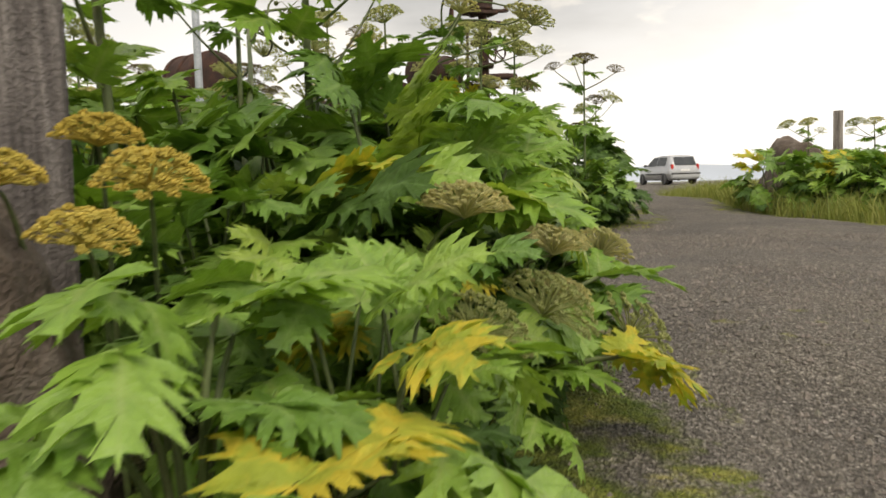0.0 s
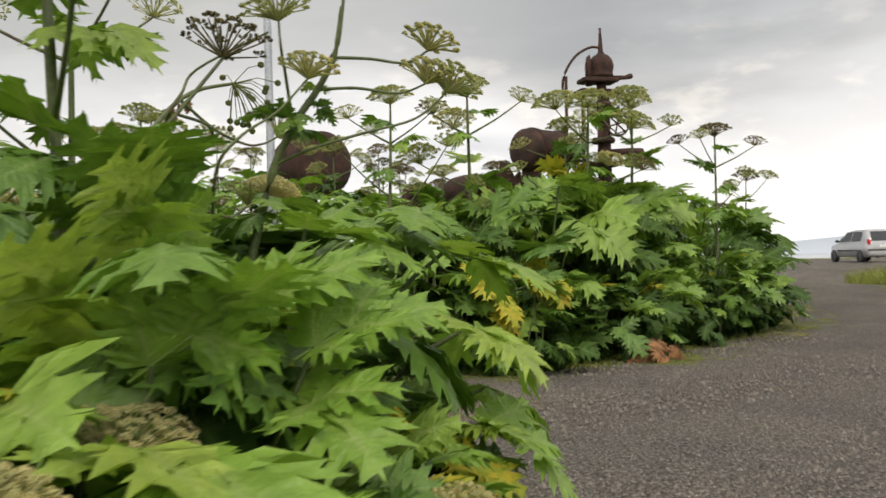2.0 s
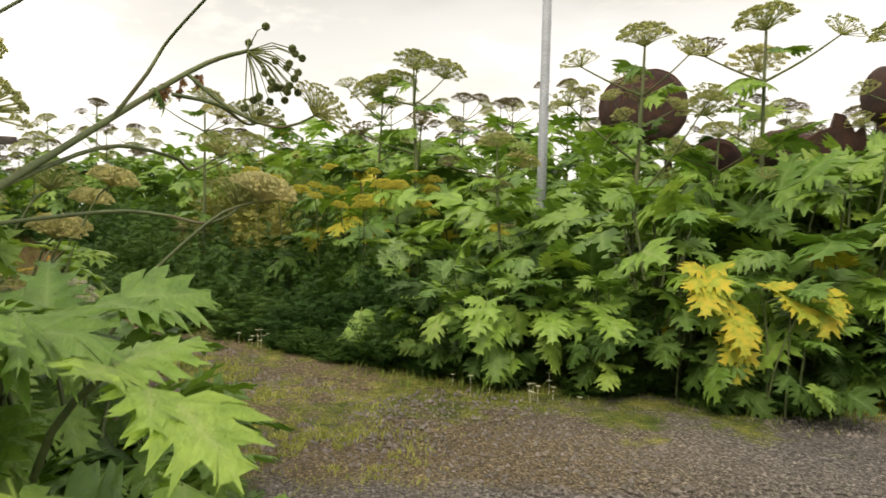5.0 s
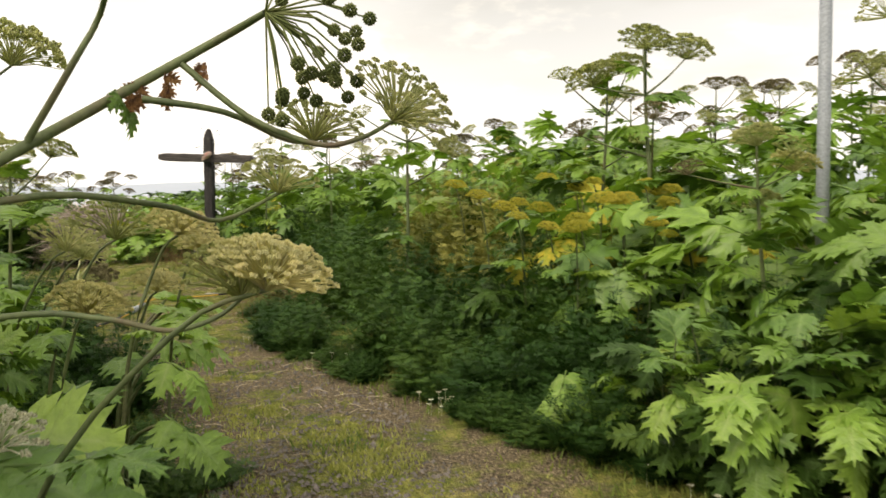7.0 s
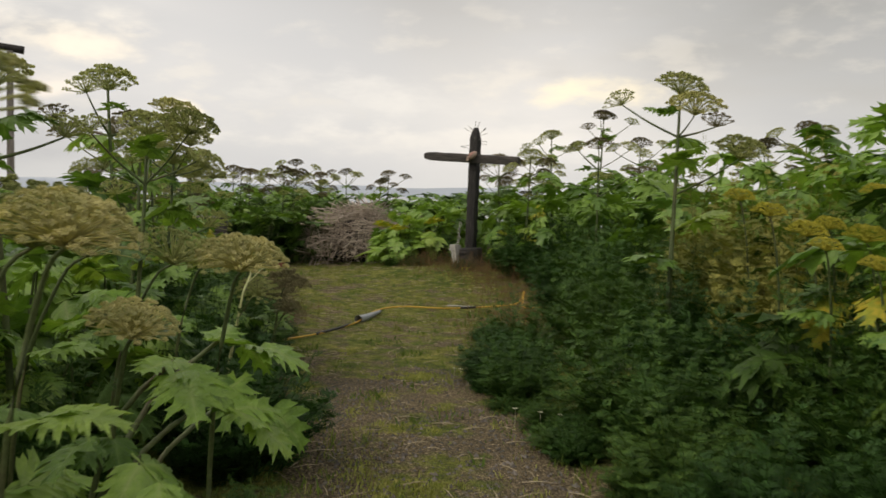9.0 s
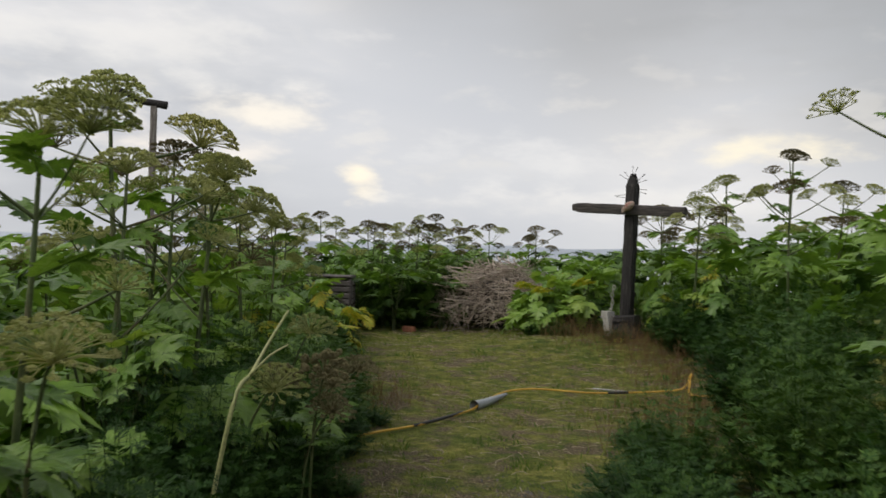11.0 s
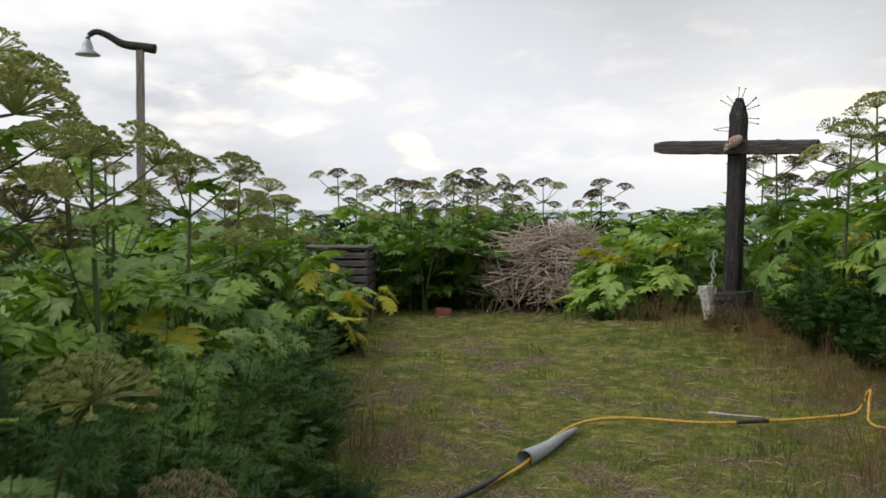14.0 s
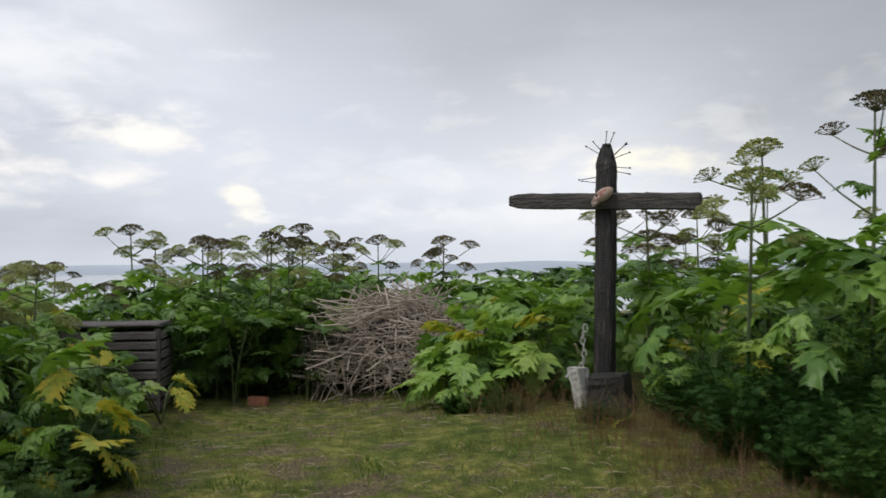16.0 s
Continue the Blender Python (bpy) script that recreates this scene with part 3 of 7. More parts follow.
def blade(b, m, length, width, lobes, droop, fold, r):
    """One deeply cut, toothed leaflet along +y, bent down towards its tip."""
    def bend(x, y):
        u = y / length
        return (x, y * (1 - 0.08 * u), -droop * u * u * length + abs(x) * fold - 0.25 * x * x / max(width, 0.01) + 0.012 * math.sin(x * 40 + y * 23))

    def prof(s):
        return width * (0.30 + 0.85 * math.sin(math.pi * min(1, 0.22 + 0.66 * s)) ** 1.3) * (1 - 0.62 * s ** 2.2)

    mids = [(0, length * 0.94 * k / lobes) for k in range(lobes + 1)]
    v, f = [bend(*p) for p in mids], []
    for side in (-1, 1):
        start = len(v)
        v.append(bend(side * width * 0.05, 0.0))
        prev = start
        for k in range(lobes):
            s = (k + 0.5) / lobes
            w = prof(s) * r.uniform(0.86, 1.14)
            y0 = length * 0.94 * k / lobes
            st = length / lobes
            i = len(v)
            last = k == lobes - 1
            nn = side * prof(min(1, (k + 1) / lobes)) * (0.22 if last else 0.46)
            edge = [(w * 0.60, st * (0.16 + 0.5 * s)), (w * 0.93, st * (0.66 + 0.5 * s)), (w * 0.80, st * (0.74 + 0.5 * s)), (w * 1.02, st * (1.35 if last else 1.28 + 0.55 * s)), (w * 0.66, st * (1.12 if last else 1.16 + 0.2 * s))]
            for ex, ey in edge:
                v.append(bend(side * ex, y0 + ey))
            v.append(bend(nn, y0 + st * 1.02))
            tri = ((k, i, prev), (k, i + 1, i), (k, i + 2, i + 1), (k, i + 3, i + 2), (k, i + 4, i + 3), (k, i + 5, i + 4), (k, k + 1, i + 5))
            f += [t if side < 0 else t[::-1] for t in tri]
            prev = i + 5
        tip = len(v)
        v.append(bend(0, length * 1.08))
        t = (lobes, tip, prev)
        f.append(t if side < 0 else t[::-1])
    b.add(v, f, m, lobes + 1)


def leaf_build(r, size=1.0, b=None, m=None, lobes=4):
    """A hogweed leaf: a ribbed stalk, a broad end leaflet and two pairs at the sides."""
    b = b or Build()
    m = m or Matrix.Identity(4)
    s = size
    dr = r.uniform(0.1, 0.6)

    def rib(y):
        return Vector((0, y, -dr * 0.55 * y * y / s))

    specs = [(0.0, 66, 0.40, 0.175), (0.0, -66, 0.40, 0.175), (0.20, 42, 0.38, 0.18), (0.20, -42, 0.38, 0.18), (0.33, 0, 0.46, 0.235)]
    for y, ang, ln, wd in specs:
        a = ang + r.uniform(-9, 9)
        slope = -math.degrees(math.atan(2 * dr * 0.55 * y))
        mm = m @ Matrix.Translation(rib(y * s)) @ pose(0, 0, 0, 0, r.uniform(-26, 26), 0) @ pose(0, 0, 0, slope + r.uniform(-20, 14), 0, -a)
        k = r.uniform(0.86, 1.12)
        blade(b, mm, ln * s * k, wd * s * r.uniform(0.9, 1.15), lobes, r.uniform(0.05, 0.42), r.uniform(-0.12, 0.32), r)
    b.tube([m @ rib(q * s) for q in (-0.12, 0.12, 0.3, 0.42)], [0.009 * s, 0.008 * s, 0.006 * s, 0.003 * s], 4, False)
    return b


LEAVES = [leaf_build(random.Random(30 + k)).mesh("hogweed_leaf", M["leaf"]) for k in range(8)]


def tinted(mesh, name, material):
    c = mesh.copy()
    c.name = name
    c.materials.clear()
    c.materials.append(material)
    return c


LEAVES_FAR = [leaf_build(random.Random(45 + k), 1.0, None, None, 2).mesh("hogweed_leaf", M["leaf"]) for k in range(3)]
LIGHT = [tinted(q, "young_leaf", M["leaf_light"]) for q in LEAVES[:5]]
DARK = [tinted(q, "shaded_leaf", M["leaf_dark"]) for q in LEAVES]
YELLOW = [tinted(q, "yellow_leaf", M["leaf_yellow"]) for q in LEAVES[:4]]
BROWN = [leaf_build(random.Random(60 + k), 0.8).mesh("withered_leaf", M["leaf_brown"]) for k in range(2)]


def leaf_spots(r, n, spread, tall):
    """Where the leaves of one clump end their stalks: place, heading, tilt, size."""
    out = []
    for k in range(n):
        u = (k + 0.5) / n
        phi = k * 137.5 + r.uniform(-25, 25)
        h = tall * (0.26 + 0.74 * (1 - u) ** 0.75) * r.uniform(0.9, 1.08)
        rad = spread * (0.12 + 0.66 * u ** 0.6) * r.uniform(0.8, 1.15)
        tilt = 22 - 52 * u + r.uniform(-28, 28)
        out.append((rad, phi, h, tilt, r.uniform(0.44, 0.88) * (0.75 + 0.3 * math.sin(math.pi * u))))
    return out


def leaf_pose(rad, phi, h, tilt, size):
    p = radians(phi)
    return Matrix.Translation((-rad * math.sin(p), rad * math.cos(p), h)) @ pose(0, 0, 0, tilt, 30 * math.sin(phi * 3.7 + h * 20), phi + 38 * math.sin(phi * 5.1 + h * 13)) @ Matrix.Diagonal((size, size, size, 1))


def stalk_unit():
    b = Build()
    pts = arc([(0, 0, 0), (0, 0.05, 0.55), (0, 0, 1)], 3)
    b.tube(pts, lerp_list(0.013, 0.007, len(pts)), 5, False)
    return b.mesh("leaf_stalk", M["stalk"])


STALK = stalk_unit()


def stalk_pose(base, tip):
    d = tip - base
    return Matrix.Translation(base) @ d.to_track_quat("Z", "Y").to_matrix().to_4x4() @ Matrix.Diagonal((1, 1, d.length, 1))


def make_clump(seed, n=15, spread=0.85, tall=1.35, yellow=0.0, light=0.16, dark=0.22):
    r = random.Random(seed)
    root = new("hogweed")
    spots = leaf_spots(r, n, spread, tall)
    for k, s in enumerate(spots):
        q = r.random()
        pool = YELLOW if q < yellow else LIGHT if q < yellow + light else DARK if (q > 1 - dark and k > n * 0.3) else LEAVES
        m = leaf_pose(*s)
        put("leaf", r.choice(pool), root, m)
        if k < n * 0.35:
            p = radians(s[1] + r.uniform(-60, 60))
            put("leaf_stalk", STALK, root, stalk_pose(Vector((-math.sin(p), math.cos(p), 0)) * r.uniform(0.05, 0.3), m.translation))
    # inner leaves all take the dark copy: the clump's inside shade by colour
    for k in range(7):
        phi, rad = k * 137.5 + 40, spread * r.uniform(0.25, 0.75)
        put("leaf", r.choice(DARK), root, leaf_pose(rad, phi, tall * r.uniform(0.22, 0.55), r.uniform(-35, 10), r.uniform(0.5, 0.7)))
    return root


def clump_arrays(seed, n, spread, tall):
    """One thicket clump as plain arrays: vertices, triangles, a shade number for each triangle."""
    r = random.Random(seed)
    verts, tris, shade = [], [], []
    for s in leaf_spots(r, n, spread, tall):
        b = Build()
        leaf_build(r, 0.88, b, leaf_pose(*s), 2)
        q = r.random()
        for f in b.f:
            for k in range(1, len(f) - 1):
                tris.append((f[0] + len(verts), f[k] + len(verts), f[k + 1] + len(verts)))
                shade.append(0 if q < 0.36 else 1 if q < 0.88 else 2)
        verts += b.v
    return np.array(verts), np.array(tris), np.array(shade)


def umbel_mesh(seed, rays, size, material, dome=1.0, seeds=9, fluff=0.14):
    """A flat-topped umbel: rays from a hub, each with a small cluster at its end."""
    r = random.Random(seed)
    b = Build()
    for k in range(rays):
        u = math.sqrt((k + 0.5) / rays)
        th = u * radians(70) * dome
        ph = k * 2.39996 + r.uniform(-0.1, 0.1)
        d = Vector((math.sin(th) * math.cos(ph), math.sin(th) * math.sin(ph), math.cos(th)))
        ln = size * (0.66 + 0.40 * u) * r.uniform(0.92, 1.06)
        tip = d * ln + Vector((0, 0, -0.10 * size * u * u))
        mid = d * ln * 0.5 + Vector((0, 0, 0.03 * size))
        b.tube([(0, 0, 0), mid, tip] if seeds > 5 else [(0, 0, 0), tip], [0.0034, 0.0026, 0.002] if seeds > 5 else [0.0036, 0.0026], 3, False)
        rs = size * fluff
        for q in range(seeds):
            a, e = q * 2.39996 + k, math.sqrt((q + 0.5) / seeds) * 1.25
            w = Vector((math.sin(e) * math.cos(a), math.sin(e) * math.sin(a), math.cos(e) * 0.75))
            w = (w + d * 0.35).normalized()
            c = tip + w * rs * r.uniform(0.75, 1.05)
            s1 = w.cross(Vector((0.3, 0.5, 0.8))).normalized() * rs * 0.30
            s2 = w.cross(s1).normalized() * rs * 0.30
            lo = tip + w * rs * 0.25
            b.add([lo, c + s1, c + s2, c - s1, c - s2, c + w * rs * 0.2], [(0, 1, 5), (0, 2, 5), (0, 3, 5), (0, 4, 5), (5, 1, 2), (5, 3, 4)])
    return b.mesh("umbel", material)


UMBEL = [umbel_mesh(1, 58, 0.20, M["umbel"], 1, 8, 0.15), umbel_mesh(2, 54, 0.20, M["umbel"], 1.05, 8, 0.15), umbel_mesh(3, 56, 0.20, M["umbel_cream"], 1, 8, 0.15), umbel_mesh(4, 50, 0.20, M["umbel_dark"], 0.95, 8, 0.15)]
UMBEL_S = [umbel_mesh(11, 26, 0.135, M["umbel"], 1, 5, 0.17), umbel_mesh(12, 26, 0.135, M["umbel_dark"], 1, 5, 0.17), umbel_mesh(13, 24, 0.135, M["umbel"], 1.1, 5, 0.17)]
UMBEL_FAR = [umbel_mesh(21, 34, 0.21, M["umbel"], 1.0, 5, 0.22), umbel_mesh(22, 32, 0.21, M["umbel_dark"], 1.0, 5, 0.22), umbel_mesh(23, 34, 0.21, M["umbel"], 1.05, 5, 0.22)]


def make_flowering(seed, tall=2.3, far=False, branches=4):
    """A flowering stem: ridged stalk, a head on top, side heads on bowed branches, small stem leaves."""
    r = random.Random(seed)
    root = new("flowering_hogweed")
    lean = (r.uniform(-0.12, 0.12), r.uniform(-0.12, 0.12))
    pts = arc([(0, 0, 0), (lean[0] * 0.3, lean[1] * 0.3, tall * 0.4), (lean[0] * 0.8, lean[1] * 0.8, tall * 0.75), (*lean, tall)], 3)
    b = Build()
    b.tube(pts, lerp_list(0.024, 0.009, len(pts)), 5 if far else 7, False)
    put("stem", b.mesh("stem", M["stalk"]), root)
    big = UMBEL_FAR if far else UMBEL
    put("umbel", r.choice(big), root, Matrix.Translation(pts[-1]) @ pose(0, 0, 0, r.uniform(-12, 12), r.uniform(-12, 12), r.uniform(0, 360)))
    for k in range(branches):
        base = Vector(pts[-3 if k < 3 else -5]) if k < 4 else Vector(pts[-6])
        ph = radians(k * 120 + seed * 31 + r.uniform(-25, 25))
        d = Vector((math.cos(ph), math.sin(ph), 0))
        ln = r.uniform(0.34, 0.62)
        tip = base + d * ln + Vector((0, 0, tall * (0.98 if k < 3 else 0.8) - base.z + r.uniform(-0.2, 0.06)))
        bb = Build()
        line = arc([base, base + d * ln * 0.52 + Vector((0, 0, (tip.z - base.z) * 0.46)), tip], 4)
        bb.tube(line, lerp_list(0.010, 0.005, len(line)), 4, False)
        put("branch", bb.mesh("branch", M["stalk"]), root)
        put("umbel", r.choice(big if r.random() < 0.35 else (UMBEL_FAR if far else UMBEL_S)), root, Matrix.Translation(tip) @ pose(0, 0, 0, 0, 0, math.degrees(ph)) @ pose(0, 0, 0, 0, r.uniform(5, 30), 0) @ Matrix.Scale(0.75 if far else 1.0, 4))
    for k in range(5 if far else 6):
        i = 1 + k % 6
        ph = k * 137 + seed * 50
        s = r.uniform(0.38, 0.6) * (1.25 - 0.07 * i)
        put("leaf", r.choice(LEAVES + LIGHT if not far else LEAVES_FAR), root, Matrix.Translation(pts[min(i + 2, len(pts) - 2)]) @ pose(0, 0, 0, 0, 0, ph) @ pose(0, 0.05, 0, r.uniform(-10, 35), 0, 0) @ Matrix.Scale(s, 4))
    return root


def place(proto, x, y, turn, scale, lift=0.0, lean=(0, 0)):
    """A copy of a plant, rooted on the ground."""
    ob = copy_thing(proto, Matrix.Translation((x, y, height(x, y) - 0.02 + lift)) @ pose(0, 0, 0, lean[0], lean[1], turn))
    ob.scale = (scale, scale, scale)
    return ob


def scatter(poly, gap, tries, r, keep):
    """Places inside a region, at least gap apart."""
    xs, ys = [p[0] for p in poly], [p[1] for p in poly]
    cells, out = {}, []
    for _ in range(tries):
        x, y = r.uniform(min(xs), max(xs)), r.uniform(min(ys), max(ys))
        if not inside(poly, x, y) or not keep(x, y):
            continue
        c = (int(x // gap), int(y // gap))
        if any((x - a) ** 2 + (y - d) ** 2 < gap * gap for i in (-1, 0, 1) for j in (-1, 0, 1) for a, d in cells.get((c[0] + i, c[1] + j), ())):
            continue
        cells.setdefault(c, []).append((x, y))
        out.append((x, y))
    return out


LEAF_LABELS = "giant hogweed clump with broad toothed green leaves"
NEAR = [tagged(make_clump(100 + k, 20 + k % 3, 0.85, 1.25 + 0.08 * (k % 3), 0.05 if k % 2 else 0.02, 0.22, 0.2), LEAF_LABELS, "hogweed", "hogweed clumps") for k in range(6)]
YCL = tagged(make_clump(140, 14, 0.75, 1.0, 0.42, 0.4, 0), "giant hogweed clump with leaves turning yellow", "hogweed", "yellowing hogweed")
FAR = [clump_arrays(160 + k, 15, 0.95, 1.35) for k in range(4)]
THICKET = []
FLOW = [tagged(make_flowering(200 + k, 2.2 + 0.15 * (k % 3), False, 4 + k % 2), "tall giant hogweed stem with seeding green umbels", "hogweed", "flowering hogweeds") for k in range(5)]
FLOWF = [tagged(make_flowering(220 + k, 2.1 + 0.2 * (k % 2), True, 4 + k % 2), "tall giant hogweed stem with faded umbels", "hogweed", "distant flowering hogweeds") for k in range(4)]
PROTOS = NEAR + [YCL] + FLOW + FLOWF


def clear_of_things(x, y):
    return line_gap(WALKED, x, y) > 0.8 and line_gap([(-9.25, 16.25), (-7.3, 13.5)], x, y) > 0.85 and math.hypot(x + 9.25, y - 16.25) > 0.55 and line_gap([(-12.9, 16.7), (-12.4, 17.3)], x, y) > 0.9 and line_gap([(-13.8, 13.6), (-13.2, 14.2)], x, y) > 0.5


rp = random.Random(11)
EDGE_A, EDGE_B = BANK_A[:14], BANK_B[:8] + BANK_B[13:] + BANK_B[:1]
EDGE_B1, EDGE_B2 = BANK_B[:9], BANK_B[13:] + BANK_B[:1]


def fill_a(r):
    for x, y in scatter(BANK_A, 0.66, 12000, r, clear_of_things):
        d, w = line_gap(EDGE_A, x, y), line_gap(WALKED, x, y)
        if d > 5.5 or (y > 2.5 and d < (0.8 if y < 6.4 else 0.6)) or (y > 6.4 and d < 1.0 and y < 11) or (x < -2.3 and y < 0.9 and d < 2.2 and x > -4.2):
            continue
        turn, s = r.uniform(0, 360), r.uniform(0.82, 1.12)
        if w < (1.45 if y > 0.8 else 1.15) and y > -0.2 and y < 4.5:
            continue
        if d < 0.45:
            s *= 0.62
        elif d < 0.9:
            s *= 0.85
        if 0.3 < y < 4.2 and x > -2.6 and d > 0.3:
            s *= 0.95 if x < -1.6 else 1.1 if y < 1.2 else 1.28
        if 3 < y < 6.4 and d < 1.3:
            s *= 0.8
        if y > 6.5:
            s *= 0.84
        if d < 1.7 and w < 6:
            place(YCL if r.random() < (0.05 if y < 6 else 0.17) else r.choice(LIGHTCL if r.random() < (0.6 if y < 3 else 0.85 if y > 6.4 else 0.45) else NEAR), x, y, turn, s)
        else:
            THICKET.append((r.randrange(4), x, y, turn, s * 1.05))


def fill_b(r):
    for x, y in scatter(BANK_B, 0.80, 12000, r, clear_of_things):
        d1, d2 = line_gap(EDGE_B1, x, y), line_gap(EDGE_B2, x, y)
        turn, s = r.uniform(0, 360), r.uniform(0.85, 1.15)
        if d2 < (3.2 if -3.6 < x < -0.3 else 2.0 if -5.5 < x < -0.3 else 0.6) and x < -0.2:
            continue
        if d1 < 1.9:
            s *= 1.15 if d1 > 0.55 else 0.6
            if x < 0.9:
                s *= 0.72
            place(r.choice(LIGHTCL if r.random() < (0.4 if x < 1.2 else 0.05) else NEAR), x, y, turn, s)
        elif x < -6 and d2 < 1.2:
            place(r.choice(LIGHTCL if r.random() < 0.6 else NEAR), x, y, turn, s * 0.66)
        elif d1 < 7 or d2 < 6.5:
            THICKET.append((r.randrange(4), x, y, turn, s * 1.05))


def fill_back(r):
    """The dark hedge that closes the clearing."""
    for x, y in scatter([(-13.9, 14.9), (-12.9, 16.2), (-13.4, 17.6), (-11.5, 18.6), (-13, 21), (-19, 19.5), (-17, 15), (-14.6, 14.4)], 0.62, 3000, r, clear_of_things):
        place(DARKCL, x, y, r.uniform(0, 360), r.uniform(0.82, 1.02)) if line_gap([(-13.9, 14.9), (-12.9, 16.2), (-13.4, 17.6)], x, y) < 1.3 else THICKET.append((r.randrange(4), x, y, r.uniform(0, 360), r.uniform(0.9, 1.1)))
    for k in range(16):
        x, y = -13.2 - 3.5 * r.random() - k * 0.05, 15.2 + 5 * r.random()
        place(r.choice(FLOWF), x, y, r.uniform(0, 360), r.uniform(0.78, 0.95))


def thicket_mesh():
    vs, ts, ss, at = [], [], [], 0
    for k, x, y, turn, s in THICKET:
        v, t, q = FAR[k]
        c, n = math.cos(radians(turn)), math.sin(radians(turn))
        w = np.stack([(v[:, 0] * c - v[:, 1] * n) * s + x, (v[:, 0] * n + v[:, 1] * c) * s + y, v[:, 2] * s + height(x, y) - 0.02], 1)
        vs.append(w)
        ts.append(t + at)
        ss.append(q)
        at += len(v)
    v, t, q = np.concatenate(vs), np.concatenate(ts), np.concatenate(ss)
    me = bpy.data.meshes.new("hogweed_thicket")
    me.vertices.add(len(v))
    me.vertices.foreach_set("co", v.ravel())
    me.loops.add(len(t) * 3)
    me.loops.foreach_set("vertex_index", t.ravel().astype(np.int32))
    me.polygons.add(len(t))
    me.polygons.foreach_set("loop_start", np.arange(0, len(t) * 3, 3, dtype=np.int32))
    me.polygons.foreach_set("loop_total", np.full(len(t), 3, dtype=np.int32))
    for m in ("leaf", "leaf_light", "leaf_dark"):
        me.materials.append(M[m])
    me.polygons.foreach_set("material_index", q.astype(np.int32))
    me.polygons.foreach_set("use_smooth", [True] * len(t))
    me.update()
    me.validate()
    tagged(new("hogweed_thicket", me), "dense far thicket of giant hogweed leaves", "hogweed", kind="stuff")


LIGHTCL = [tagged(make_clump(130 + k, 24, 0.85, 1.2, 0.04, 0.6, 0.08), "giant hogweed clump with fresh light green leaves", "hogweed", "light hogweed clumps") for k in range(2)]
PROTOS += LIGHTCL
DARKCL = tagged(make_clump(150, 18, 0.8, 1.25, 0.0, 0.0, 0.9), "dark green leafy clump for hedge and coloured-in thicket shade", "hogweed", "hedge clumps")
PROTOS.append(DARKCL)
fill_a(rp)
fill_b(rp)
fill_back(rp)
for x, y, s in ((4.3, 6.5, 1.32), (5.0, 6.7, 1.35), (5.5, 6.5, 1.25), (3.7, 6.6, 1.3), (4.7, 6.2, 1.25), (5.3, 6.9, 1.3)):
    place(NEAR[int(x * 10) % 6], x, y, x * 100, s)
# dark clumps in this bank stand for shaded leaves, the shade in their colour
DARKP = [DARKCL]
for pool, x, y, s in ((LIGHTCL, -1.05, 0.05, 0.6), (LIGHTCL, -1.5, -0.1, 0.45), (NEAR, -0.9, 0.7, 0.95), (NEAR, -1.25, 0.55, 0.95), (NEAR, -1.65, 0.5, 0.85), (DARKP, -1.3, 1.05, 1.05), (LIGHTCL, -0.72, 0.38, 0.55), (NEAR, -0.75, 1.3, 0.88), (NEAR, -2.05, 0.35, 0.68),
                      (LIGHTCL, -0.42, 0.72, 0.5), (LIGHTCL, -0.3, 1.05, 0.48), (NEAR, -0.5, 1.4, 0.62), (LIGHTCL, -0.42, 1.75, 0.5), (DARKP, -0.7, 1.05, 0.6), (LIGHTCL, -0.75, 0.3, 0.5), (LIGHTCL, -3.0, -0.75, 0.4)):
    place(pool[int(abs(x) * 20) % len(pool)], x, y, x * 700, s)
# low dark clumps: shade at the thicket's foot put into leaf colour
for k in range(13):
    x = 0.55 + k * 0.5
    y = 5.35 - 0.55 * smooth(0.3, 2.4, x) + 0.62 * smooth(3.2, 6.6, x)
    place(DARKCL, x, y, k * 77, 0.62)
thicket_mesh()

# flowering stems: the ones that stand out against the sky, then the rest
for x, y, top, k, turn in ((3.12, 6.22, 2.95, 0, 20), (1.95, 5.9, 2.75, 1, 80), (5.65, 5.15, 2.5, 2, 200), (4.5, 6.1, 2.9, 3, 140), (5.3, 6.2, 2.95, 4, 10),
                           (-2.55, 9.7, 2.6, 0, 250), (-7.78, 16.84, 2.75, 1, 60), (-6.9, 16.9, 3.1, 2, 30), (0.2, 8.4, 2.9, 3, 0), (-0.4, 9.2, 2.75, 4, 90),
                           (4.85, 6.85, 2.75, 1, 40), (5.3, 7.0, 2.6, 0, 300), (-2.2, 0.9, 2.6, 1, 0), (-1.3, 1.0, 2.5, 3, 100), (-2.6, 1.6, 2.7, 4, 210)):
    g = height(x, y)
    place(FLOW[k], x, y, turn, (top - g) / (2.2 + 0.15 * (k % 3)))
for poly, gap, count in ((BANK_A, 1.25, 38), (BANK_B, 1.15, 58)):
    done = 0
    for x, y in scatter(poly, gap, 3000, rp, clear_of_things):
        w = line_gap(WALKED, x, y)
        if w < 2.0 or line_gap(EDGE_A, x, y) < 0.5 or line_gap(EDGE_B, x, y) < 0.7 or rp.random() < 0.25 or (1.5 < x < 7 and 6.6 < y < 8.6) or (-5.5 < x < -0.3 and 7.0 < y < 12.5):
            continue
        place(rp.choice(FLOW if w < 5 else FLOWF), x, y, rp.uniform(0, 360), rp.uniform(0.78, 1.05) * (0.72 if poly is BANK_A and y > 6 else 1.0))
        done += 1
        if done >= count:
            break


